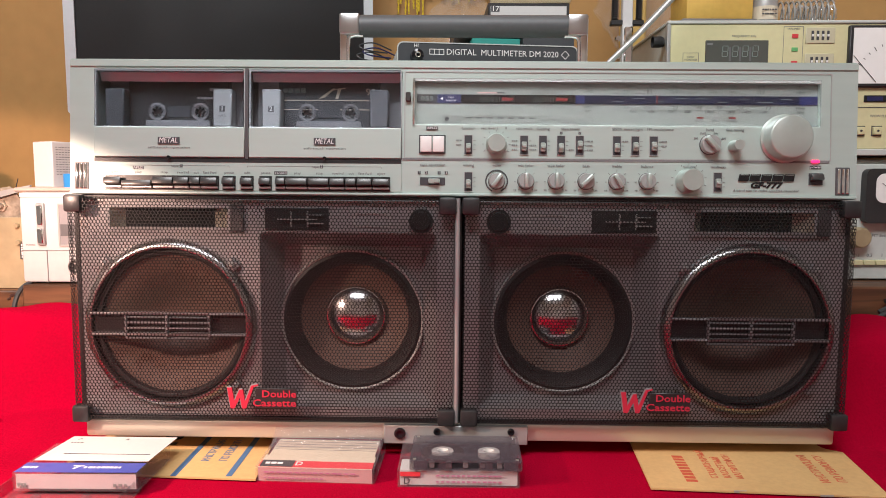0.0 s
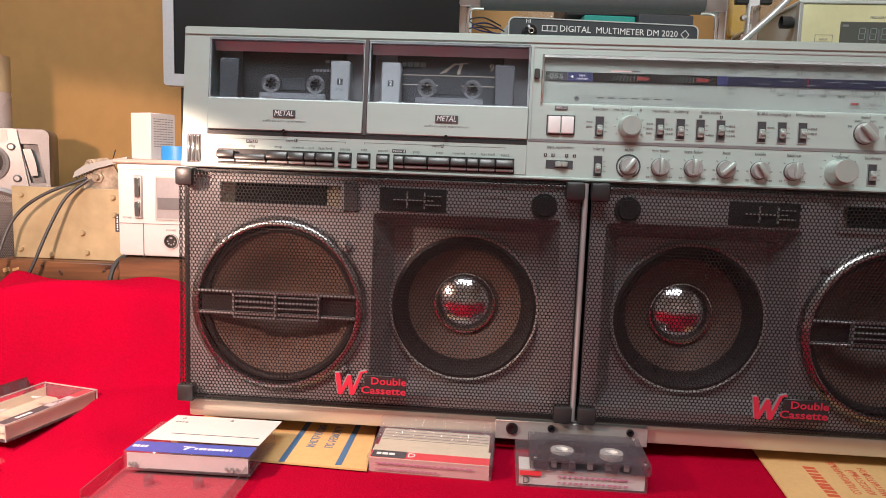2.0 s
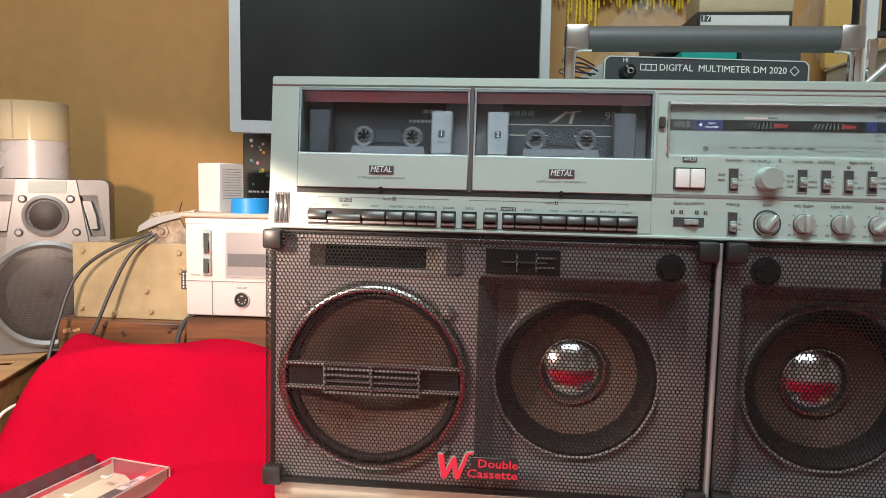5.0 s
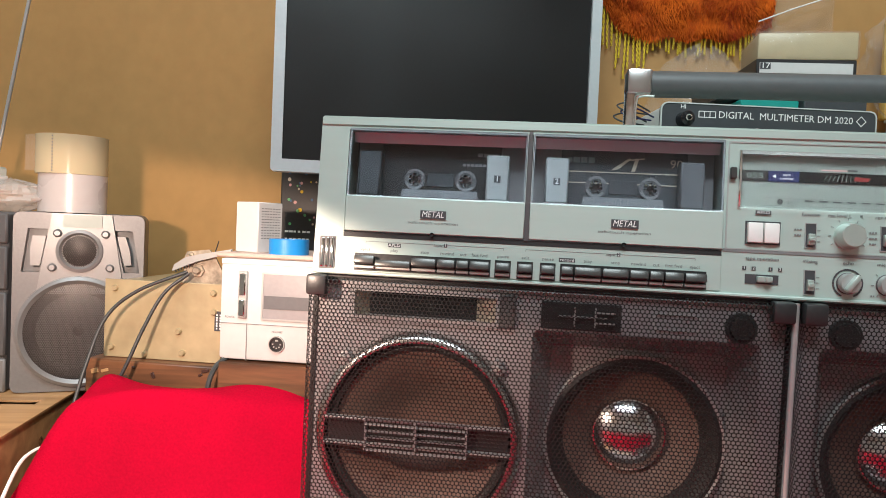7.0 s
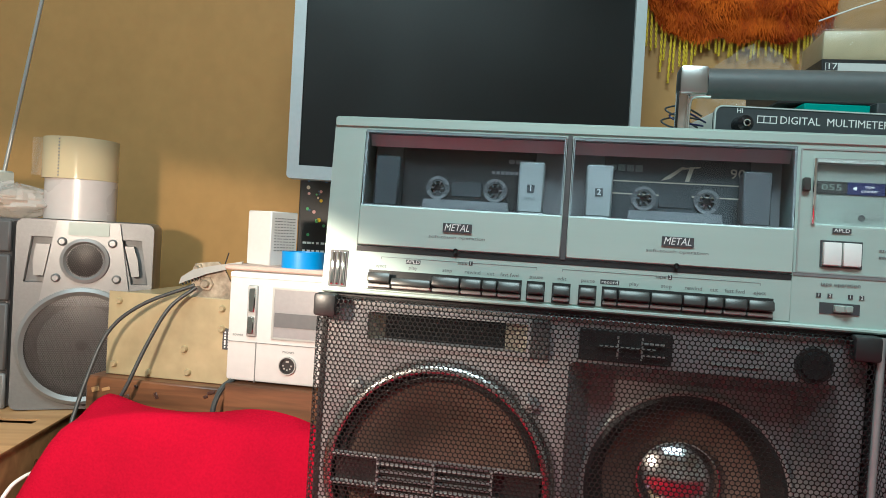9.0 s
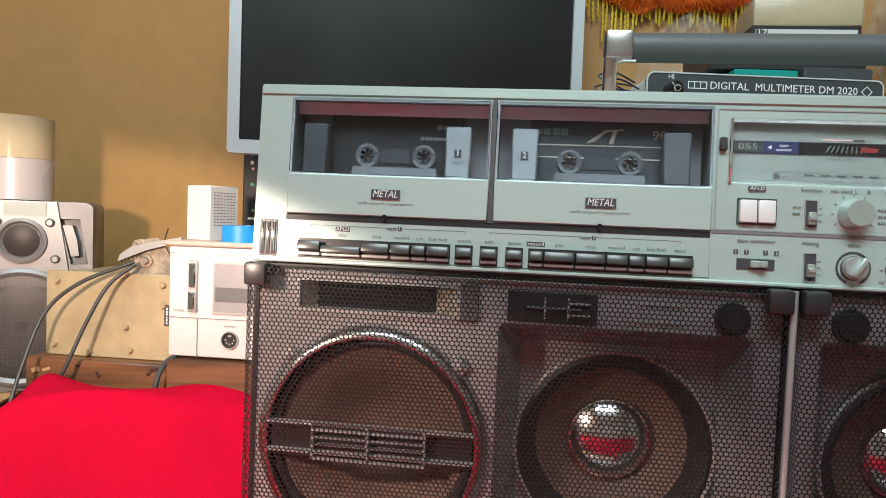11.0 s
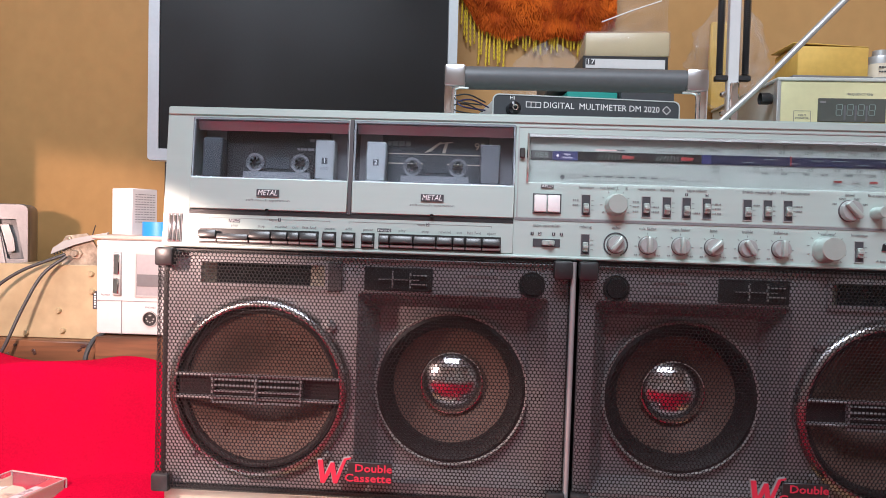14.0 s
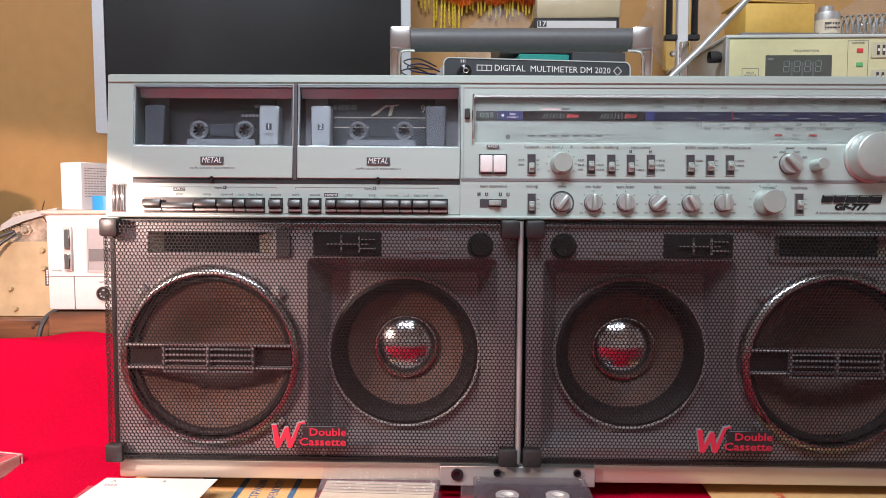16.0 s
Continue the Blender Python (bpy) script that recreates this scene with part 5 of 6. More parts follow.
for k in range(4):
    x = 0.3220 + 0.0122 * k
    for dx, dz3, w, h in ((0, 0.0062, 0.0056, 0.0008), (0, 0, 0.0056, 0.0008), (0, -0.0062, 0.0056, 0.0008), (-0.0032, 0.0031, 0.0008, 0.0054), (0.0032, 0.0031, 0.0008, 0.0054), (-0.0032, -0.0031, 0.0008, 0.0054), (0.0032, -0.0031, 0.0008, 0.0054)):
        part("digit_segment", box((x + dx + dz3 * 0.08, -0.0039, 0.4098 + dz3), (w, 0.0005, h)), M["digit"], read)
    if k < 3:
        part("digit_gap", box((x + 0.0061, -0.0038, 0.4065), (0.0022, 0.0004, 0.0170)), M["hub"], read)
part("lamp_mark", box((0.3035, -0.0038, 0.4185), (0.0065, 0.0004, 0.0024)), M["ink_grey"], read)
lettering("FREQUENCY KHz", 0.0026, M["ink_grey"], gen, pose(0.345, -0.0022, 0.4280, 90, 0, 0))
for x0, x1, z0, z1 in ((0.2715, 0.2910, 0.3750, 0.4085), (0.3925, 0.4165, 0.3250, 0.4395)):
    part("print_frame", holed_plate(rect(x0, x1, z0, z1), [rect(x0 + 0.0005, x1 - 0.0005, z0 + 0.0005, z1 - 0.0005)], 0.0004), M["ink_grey"], gen, m=front(0, -0.0023, 0))
lettering("INPUT\nMONITOR", 0.0022, M["ink_grey"], gen, pose(0.2812, -0.0022, 0.4015, 90, 0, 0))
part("lamp_mark", box((0.2812, -0.0024, 0.3935), (0.0080, 0.0008, 0.0040)), M["green"], gen)
lettering("TAPE SPEED", 0.0020, M["ink_grey"], gen, pose(0.4045, -0.0022, 0.4365, 90, 0, 0))
for z, mt in ((0.4280, "red_ink"), (0.4120, "green"), (0.3960, "red_ink")):
    part("lamp_mark", box((0.4065, -0.0026, z), (0.0074, 0.0010, 0.0048), 0.0003), M[mt], gen)
for z in (0.4285, 0.3975, 0.366):
    sw = part("thumbwheel", span_box(0.4190, 0.4545, -0.0034, 0.0, z - 0.0095, z + 0.0095, 0.0008), M["cream_dark"], gen, "cream thumbwheel switch")
    for k in range(4):
        part("wheel", box((0.4270 + 0.0062 * k, -0.0036, z), (0.0030, 0.0010, 0.0110), 0.0003), M["ink"], sw)
        part("wheel_digit", box((0.4270 + 0.0062 * k, -0.0042, z), (0.0024, 0.0004, 0.0028)), M["white_ink"], sw)
nm = part("needle_meter", span_box(0.4700, 0.6000, -0.0070, 0.0, 0.3660, 0.4400, 0.0015), M["black"], gen, "black framed needle meter")
part("meter_face", span_box(0.4745, 0.5960, -0.0078, -0.0068, 0.3705, 0.4365), M["meter"], nm, "white meter scale")
arc = bmesh.new()
for k in range(15):
    a = radians(150 - 8.5 * k)
    add_box(arc, (0.535 + 0.060 * math.cos(a), -0.0081, 0.365 + 0.056 * math.sin(a)), (0.0050 if k % 3 == 0 else 0.003, 0.0004, 0.0006), 0, Matrix.Rotation(-a, 4, "Y"))
part("meter_ticks", arc, M["ink"], nm)
part("needle", box((0.489, -0.0084, 0.388), (0.0006, 0.0004, 0.042), 0, Matrix.Rotation(radians(-42), 4, "Y")), M["ink"], nm)
lettering("WOW FLUTTER %", 0.0030, M["ink_grey"], gen, pose(0.5200, -0.0022, 0.3320, 90, 0, 0))
part("bar_display", span_box(0.4935, 0.5600, -0.0034, 0.0, 0.3490, 0.3570, 0.0005), M["black_gloss"], gen, "dark strip display")
part("bar_lit", span_box(0.4965, 0.5160, -0.0037, -0.0030, 0.3505, 0.3555), M["blue_ink"], gen)
part("panel_rule", box((0.478, -0.0023, 0.3425), (0.444, 0.0006, 0.0008)), M["ink"], gen)
for k in range(6):
    b = part("push_button", span_box(0.4855 + 0.0205 * k, 0.4955 + 0.0205 * k, -0.0060, 0.0, 0.3090, 0.3190, 0.0010), M["cream"], gen, "square cream push button")
    part("button_dot", lathe([(0, 0.0004), (0.0014, 0.0004), (0.0014, 0)], 12), M["ink"], b, m=front(0.4905 + 0.0205 * k, -0.0060, 0.3140))
    part("button_frame", holed_plate(rect(0.4843 + 0.0205 * k, 0.4967 + 0.0205 * k, 0.3078, 0.3202), [rect(0.4853 + 0.0205 * k, 0.4957 + 0.0205 * k, 0.3088, 0.3192)], 0.0006), M["ink"], b, m=front(0, -0.0024, 0))
part("side_knob", lathe([(0, 0.010), (0.0052, 0.010), (0.006, 0.008), (0.006, 0)], 18), M["black"], gen, m=pose(0.2515, 0.012, 0.4235, 0, -90, 0))

vm = thing("voltmeter", pose(0, 0.222, 0), "pale grey bench voltmeter with black round-cornered meter", "instrument")
part("case", span_box(0.256, 0.700, 0.004, 0.220, 0.1285, 0.2795, 0.003), M["grey_enamel"], vm)
part("panel", span_box(0.256, 0.700, -0.002, 0.004, 0.1300, 0.2740, 0.001), M["grey_enamel"], vm, "pale grey panel")
mt = part("meter_frame", poly([rect(0.4985, 0.600, 0.2010, 0.2680, 0.008)], 0.012), M["black"], vm, "black meter frame", front(0, -0.002, 0))
part("meter_face", poly([rect(0.5100, 0.588, 0.2260, 0.2620, 0.010)], 0.0008), M["meter"], mt, m=Matrix.Translation((0, 0, 0.0122)))
part("needle", box((0.530, 0.240, 0.0134), (0.034, 0.0005, 0.0004), 0, Matrix.Rotation(radians(-38), 4, "Z")), M["ink"], mt)
part("range_knob", lathe([(0, 0.014), (0.011, 0.014), (0.0125, 0.012), (0.013, 0)], 32), M["passivated"], vm, "brass coloured knob", front(0.4960, -0.002, 0.1830))
lettering("FST Back", 0.0036, M["ink_grey"], vm, pose(0.5250, -0.0022, 0.1850, 90, 0, 0))
for k, s in enumerate(("0.1", "0.3", "1", "3")):
    lettering(s, 0.0042, M["ink_grey"], vm, pose(0.4985 + 0.0155 * k, -0.0022, 0.1600, 90, 0, 0))
    part("slide_key", span_box(0.4900 + 0.0155 * k, 0.5045 + 0.0155 * k, -0.0060, 0.0, 0.1480, 0.1545, 0.0008), M["cream"], vm, "cream key")
for k, pts in enumerate(([(0.50, 0.16, 0.112), (0.53, 0.165, 0.120), (0.58, 0.165, 0.145), (0.66, 0.19, 0.150)], [(0.49, 0.155, 0.100), (0.52, 0.158, 0.112), (0.56, 0.158, 0.110), (0.64, 0.17, 0.125)], [(0.485, 0.150, 0.094), (0.51, 0.150, 0.105), (0.54, 0.152, 0.098), (0.62, 0.155, 0.100)])):
    thing("cable", pose(0, 0, 0), "black mains cable lying by the shelf edge", "cable", "cables", bm=tube(smooth_line(pts), 0.0028, 8), mat=M["cable"])

# things on top of the instruments
yb = thing("cardboard_box", pose(0.2765, 0.222, 0.4466, 0, 0, 2), "small yellow cardboard box on the instrument", "box")
part("box_body", span_box(0, 0.082, 0, 0.060, 0.003, 0.038, 0.002, 2), M["yellow_card"], yb)
part("tray", span_box(-0.006, 0.086, -0.003, 0.062, 0, 0.0035, 0.0008), M["ink_grey"], yb)
part("lid_flap", box((0.038, 0.030, 0.0395), (0.086, 0.060, 0.0012), 0.0004, Matrix.Rotation(radians(2.5), 4, "Y")), M["yellow_card"], yb)
can = thing("relay_can", pose(0.3765, 0.236, 0.4466), "grey cylindrical component with ivory label", "component")
part("can_body", lathe([(0, 0), (0.0150, 0), (0.0155, 0.001), (0.0155, 0.026), (0.0150, 0.028), (0.0085, 0.029), (0.0080, 0.036), (0, 0.036)], 36), M["silver_dark"], can)
part("can_label", lathe([(0.0157, 0.003), (0.0157, 0.019)], 36), M["label"], can, "ivory paper label")
bars(6, 0.018, 0.0018, M["ink"], can, pose(0, -0.0159, 0.014, 90, 0, 0), 2)
bars(6, 0.018, 0.0018, M["ink"], can, pose(0, -0.0159, 0.009, 90, 0, 0), 5)
coil = thing("coil_spring", pose(0.3980, 0.245, 0.4466, 0, 0, -12), "loose steel coil spring", "spring", bm=tube([(0.00085 * i / 2, 0.013 * math.cos(i * 0.42), 0.0148 + 0.013 * math.sin(i * 0.42)) for i in range(150)], 0.0012, 6), mat=M["silver_dark"])
rag = thing("dark_cloth_scrap", pose(0.352, 0.262, 0.4466), "crumpled dark green scrap on the box", "scrap", bm=sheet(lambda u, v: Vector((-0.03 + 0.075 * u, 0.05 * v - 0.01, 0.0005 + 0.042 * math.sin(math.pi * u) * (0.4 + 0.6 * math.sin(math.pi * v)) + 0.012 * noise.noise(Vector((u * 5, v * 5, 1))) * math.sin(math.pi * u))), 24, 20, 0.002), mat=M["rubber"])


def bag(name, m, sx, sy, sz, label, seed, mat=None):
    """A crumpled clear plastic bag."""
    def fn(u, v):
        a = 2 * math.pi * u
        r = math.sin(math.pi * (0.05 + 0.945 * v)) ** 0.55
        d = 1 + 0.30 * noise.noise(Vector((math.cos(a) * 2 + seed, math.sin(a) * 2, v * 4))) + 0.16 * noise.noise(Vector((math.cos(a) * 6 + seed, math.sin(a) * 6, v * 11)))
        return Vector((sx * r * d * math.cos(a), sy * r * d * math.sin(a), max(0.0, sz * v * (1 + 0.15 * noise.noise(Vector((math.cos(a), math.sin(a) + seed, v * 3)))))))
    bm = sheet(fn, 44, 26)
    bmesh.ops.remove_doubles(bm, verts=bm.verts, dist=1e-5)
    return thing(name, m, label, "plastic bag", bm=bm, mat=mat or M["bag"])


bag("plastic_bag", pose(0.448, 0.285, 0.4466), 0.034, 0.030, 0.060, "clear plastic bag of small glass bulbs", 3)
for k in range(5):
    thing("glass_bulb", pose(0.436 + 0.010 * k, 0.268 + 0.006 * (k % 2), 0.4466), "small clear glass bulb in a bag", "bulb", "bulbs", bm=lathe([(0, 0), (0.004, 0), (0.004, 0.008), (0.0065, 0.014), (0.0062, 0.024), (0.003, 0.030), (0, 0.031)], 20), mat=M["glass"])
bag("plastic_bag", pose(0.268, 0.430, 0.4466), 0.055, 0.035, 0.150, "large crumpled clear plastic bag against the wall", 9)
thing("orange_packet", pose(0.268, 0.452, 0.4466), "pale orange packet inside the clear bag", "packet", bm=span_box(-0.020, 0.020, -0.006, 0.006, 0, 0.13, 0.003), mat=M["yellow_card"])
bag("plastic_bag", pose(0.010, 0.395, 0.340), 0.070, 0.045, 0.185, "crumpled clear plastic bag behind the bench meter", 14)

zipbag = thing("zip_bag", pose(0, 0, 0), "clear zip bag pinned on the wall beside the hanging", "plastic bag")
part("bag_film", sheet(lambda u, v: Vector((0.085 + 0.105 * u, WALL - 0.012 - 0.010 * math.sin(math.pi * u) + 0.008 * noise.noise(Vector((u * 5, v * 6, 4))), 0.520 + 0.150 * v + 0.03 * u)), 26, 30), M["bag"], zipbag, "clear plastic film")
part("zip_strip", tube([(0.088, WALL - 0.030, 0.575), (0.130, WALL - 0.032, 0.591), (0.175, WALL - 0.030, 0.607)], 0.0010, 6), M["white"], zipbag, "white zip strip")
for k, (dx, dz) in enumerate(((-0.022, 0.014), (-0.018, 0.008), (-0.025, 0.003))):
    thing("cable", pose(0, 0, 0), "thin insulated wire looping beside the bench meter", "cable", "meter wires", bm=tube(smooth_line([(-0.062 + dx, 0.215, 0.398 + dz), (-0.082 + dx, 0.200, 0.404 + dz), (-0.098 + dx, 0.192, 0.400 + dz), (-0.090 + dx, 0.190, 0.394 + dz), (-0.066 + dx, 0.205, 0.393 + dz)]), 0.0009, 6), mat=M[("cable", "blue_ink", "cable")[k]])

# ---- left of the radio: tape deck, metal case, loudspeaker ----
deck = thing("cassette_recorder", pose(-0.5310, 0.1760, 0.128, 0, 0, 0), "small white cassette recorder with clear tape window", "recorder")
part("case", span_box(0, 0.190, 0, 0.200, 0.002, 0.1120, 0.004, 2), M["white_paint"], deck)
part("top_band", span_box(0.001, 0.189, -0.0008, 0.02, 0.1050, 0.1110, 0.001), M["white"], deck)
part("seam", box((0.0315, -0.0003, 0.022), (0.0008, 0.0010, 0.040)), M["ink_grey"], deck)
part("seam", box((0.0950, -0.0003, 0.0415), (0.188, 0.0010, 0.0006)), M["ink_grey"], deck)
sl = part("power_slider", span_box(0.0215, 0.0315, -0.0030, 0.002, 0.0475, 0.0985, 0.001), M["silver_dark"], deck, "chrome power slider")
part("slider_tab", span_box(0.0230, 0.0300, -0.0060, 0.0, 0.0500, 0.0680, 0.001), M["chrome"], sl)
part("slider_bar", span_box(0.0230, 0.0300, -0.0050, 0.0, 0.0720, 0.0960, 0.001), M["chrome"], sl)
win = part("tape_window", holed_plate(rect(0.0470, 0.150, 0.0465, 0.0980, 0.001), [rect(0.0490, 0.148, 0.0485, 0.0960)], 0.003), M["silver_dark"], deck, "framed tape window", front(0, -0.0016, 0))
part("window_pane", box((0.0985, 0.0722, -0.0010), (0.099, 0.0475, 0.0010)), M["baffle"], win, "grey window")
part("window_band", box((0.0985, 0.0660, 0.0000), (0.097, 0.014, 0.0004)), M["hub"], win)
part("window_mark", box((0.1150, 0.0660, 0.0003), (0.030, 0.010, 0.0004)), M["baffle"], win)
din = part("din_socket", lathe([(0, 0.0002), (0.0062, 0.0002), (0.0066, 0.0016), (0.0080, 0.0016), (0.0084, 0)], 32), M["black"], deck, "round black socket", front(0.0655, -0.0004, 0.0215))
pins = bmesh.new()
for k in range(5):
    a = radians(180 + 45 * k)
    add_box(pins, (0.0042 * math.cos(a), 0.0042 * math.sin(a), 0.0006), (0.0014, 0.0014, 0.0008))
add_box(pins, (0, 0.0040, 0.0006), (0.0030, 0.0016, 0.0008))
part("pin", pins, M["silver_dark"], din)
part("socket_rim", lathe([(0.0080, 0.0), (0.0080, 0.0020), (0.0088, 0.0020), (0.0090, 0)], 32), M["silver_dark"], din)
lettering("POWER", 0.0022, M["ink_grey"], deck, pose(0.0120, -0.0002, 0.0480, 90, 0, 0))
lettering("PHONES", 0.0022, M["ink_grey"], deck, pose(0.0655, -0.0002, 0.0345, 90, 0, 0))
for x in (0.01, 0.175):
    part("foot", span_box(x, x + 0.014, 0.01, 0.19, 0.0, 0.003), M["rubber"], deck)

board = thing("thin_board", pose(-0.5370, 0.1760, 0.2402), "thin pink-grey board lying on the recorder", "board", bm=span_box(0, 0.185, 0.0, 0.150, 0, 0.0050, 0.0015), mat=M["pink_board"])
carton2 = thing("medicine_carton", pose(-0.5080, 0.1900, 0.2452, 0, 0, -2), "small white printed carton standing on the board", "box")
part("carton_body", box((0, 0.030, 0.028), (0.034, 0.038, 0.056), 0.001, Matrix.Rotation(radians(-21), 4, "Z")), M["card_white"], carton2)
side = pose(0, 0.030, 0.028, 0, 0, -21)
for k in range(12):
    bars(7, 0.030, 0.0009, M["ink_grey"], carton2, side @ pose(0.0172, 0.001, 0.021 - 0.0030 * k, 90, 0, 90), k + 1)
ringtape = thing("tape_roll", pose(-0.4640, 0.2000, 0.2452), "roll of bright blue tape lying flat", "tape roll", bm=lathe([(0.0170, 0), (0.0215, 0), (0.0215, 0.0165), (0.0170, 0.0165), (0.0170, 0)], 40), mat=M["blue_tape"])

metal = thing("metal_case", pose(-0.6780, 0.1980, 0.1190, 0, 0, 0), "yellow passivated sheet metal case with cables clamped on top", "metal case")
part("front_sheet", span_box(0, 0.140, 0, 0.002, 0.0005, 0.089, 0.0006), M["passivated"], metal)
part("shell", span_box(0.002, 0.138, 0.002, 0.150, 0.0, 0.086, 0.001), M["passivated"], metal)
for x, z in ((0.0130, 0.079), (0.1300, 0.079), (0.1310, 0.058), (0.0900, 0.034), (0.0500, 0.006), (0.0950, 0.010), (0.0100, 0.012)):
    part("screw", lathe([(0, 0.0034), (0.0026, 0.0034), (0.0036, 0.0018), (0.0036, 0)], 14), M["passivated"], metal, m=front(x, -0.0002, z))
part("sticker", box((0.1370, 0.048, 0.0006), (0.0100, 0.0220, 0.0006)), M["ink"], metal, "small black sticker", front(0, 0, 0))
for dx in (-0.0022, 0.0018):
    bars(6, 0.018, 0.0016, M["white_ink"], metal, front(0.1370 + dx, -0.0010, 0.048) @ pose(0, 0, 0, 0, 0, 90), 8)
clamp = part("clamp", poly([[(0.0895, 0.0880), (0.1460, 0.0860), (0.1270, 0.1200), (0.1200, 0.1270), (0.0960, 0.1240), (0.0925, 0.1190)]], 0.0024), M["rusty"], metal, "rusty plated bracket", front(0, 0.008, 0), smooth=False)
for x, z, r in ((0.1085, 0.1030, 0.0078), (0.0980, 0.1185, 0.0060), (0.1390, 0.0905, 0.0038)):
    nut = part("clamp_nut", lathe([(0, 0.004), (r * 0.9, 0.004), (r, 0.003), (r, 0)], 6), M["rusty"], clamp, m=Matrix.Translation((x, z, 0.0005)), smooth=False)
    part("bolt_end", lathe([(0, 0.0085), (r * 0.42, 0.0085), (r * 0.5, 0.0075), (r * 0.5, 0)], 16), M["rusty"], clamp, m=Matrix.Translation((x, z, 0.0005)))
lever = part("lever", poly([[(0.0805, 0.1015), (0.1100, 0.1135), (0.1480, 0.1240), (0.1500, 0.1290), (0.1120, 0.1215), (0.0960, 0.1175), (0.0830, 0.1090)]], 0.004), M["silver_dark"], metal, "steel lever with holes and teeth", front(0, 0.0020, 0), smooth=False)
for x, z in ((0.1120, 0.1170), (0.1200, 0.1195), (0.1290, 0.1215)):
    part("lever_rivet", lathe([(0, 0.0012), (0.0012, 0.0010), (0.0015, 0)], 10), M["rusty"], lever, m=Matrix.Translation((x, z, 0.0020)))
for k in range(6):
    part("lever_tooth", box((0.0835 + 0.0034 * k, 0.1030 + 0.0014 * k, 0.002), (0.0010, 0.0055, 0.0020), 0, Matrix.Rotation(radians(22), 4, "Z")), M["key"], lever)
part("wire_stub", tube([(0.128, 0.004, 0.124), (0.132, 0.004, 0.137)], 0.0006, 6), M["black"], metal)

for pts in ([(-0.576, 0.190, 0.221), (-0.627, 0.178, 0.198), (-0.657, 0.168, 0.168), (-0.667, 0.150, 0.118), (-0.670, 0.130, 0.067), (-0.672, 0.112, 0.030), (-0.676, 0.100, -0.010)],
            [(-0.574, 0.190, 0.219), (-0.597, 0.180, 0.197), (-0.614, 0.170, 0.159), (-0.629, 0.160, 0.115), (-0.650, 0.160, 0.078), (-0.668, 0.165, 0.040), (-0.680, 0.170, -0.021)]):
    thing("cable", pose(0, 0, 0), "dark grey cable hanging from the metal case", "cable", "cables", bm=tube(smooth_line(pts), 0.0020, 10), mat=M["cable"])
thing("cable", pose(0, 0, 0), "thin white cable on the bench", "cable", bm=tube(smooth_line([(-0.640, -0.02, 0.005), (-0.676, 0.06, 0.034), (-0.681, 0.09, 0.043), (-0.679, 0.12, 0.041), (-0.672, 0.15, 0.030), (-0.672, 0.17, -0.02)]), 0.0018, 8), mat=M["cable_white"])
thing("cable", pose(0, 0, 0), "black cable dropping behind the recorder", "cable", bm=tube(smooth_line([(-0.523, 0.182, 0.131), (-0.530, 0.168, 0.122), (-0.535, 0.162, 0.100), (-0.533, 0.165, 0.070)]), 0.0028, 8), mat=M["cable"])

crate = thing("wooden_box", pose(-0.7370, 0.2300, -0.0245, 0, 0, 14.8), "veneered chipboard box under the loudspeaker", "box")
part("side_board", span_box(-0.016, 0.0, -0.34, 0.20, 0.0, 0.0887, 0.001), M["wood_light"], crate)
part("side_board", span_box(-0.42, -0.404, -0.34, 0.20, 0.0, 0.0887, 0.001), M["wood_light"], crate)
part("front_board", span_box(-0.404, -0.016, -0.34, -0.324, 0.0, 0.0887, 0.001), M["wood_light"], crate)
part("back_board", span_box(-0.404, -0.016, 0.184, 0.20, 0.0, 0.0887, 0.001), M["wood_light"], crate)
part("bottom_board", span_box(-0.404, -0.016, -0.324, 0.184, 0.0, 0.008), M["wood_red"], crate)
rnd = random.Random(4)
slot = [(-0.100 + 0.082 * k / 9, -0.058 + rnd.uniform(-0.0015, 0.0015)) for k in range(10)] + [(-0.018 - 0.082 * k / 9, -0.040 + rnd.uniform(-0.002, 0.002)) for k in range(10)]
part("box_top", holed_plate(rect(-0.42, 0.002, -0.34, 0.20), [slot], 0.0022), M["wood_light"], crate, "board with a rough-cut slot", Matrix.Translation((0, 0, 0.0910)), smooth=False)
part("screw_hole", lathe([(0.0022, 0.0), (0.0040, 0.0006), (0.0052, 0.0)], 16), M["wood_red"], crate, m=pose(0.0, -0.085, 0.058, 0, 90, 0))
spk = thing("loudspeaker", pose(-0.7990, 0.2050, 0.0667, 0, 0, 28), "silver-grey bookshelf loudspeaker with mesh-covered drivers", "speaker")
part("cabinet", span_box(0, 0.142, 0.004, 0.125, 0.0, 0.2140, 0.010, 3), M["speaker"], spk)
recesses = ([(0.0160, 0.194), (0.0095, 0.143), (0.0287, 0.143), (0.0370, 0.194)], [(0.1080, 0.194), (0.1190, 0.143), (0.1366, 0.143), (0.1280, 0.194)])
wings = ([(0.0215, 0.186), (0.0190, 0.168), (0.0200, 0.151), (0.0297, 0.151), (0.0355, 0.186)], [(0.1110, 0.187), (0.1195, 0.152), (0.1275, 0.153), (0.1255, 0.170), (0.1205, 0.187)])
part("baffle", holed_plate(rect(0.001, 0.141, 0.001, 0.2130, 0.008), list(recesses), 0.012), M["speaker"], spk, m=front(0, -0.006, 0))
for outline in wings:
    part("grip_wing", poly([outline], 0.009), M["speaker_light"], spk, "moulded grip in a recess", front(0, -0.0005, 0), smooth=False)
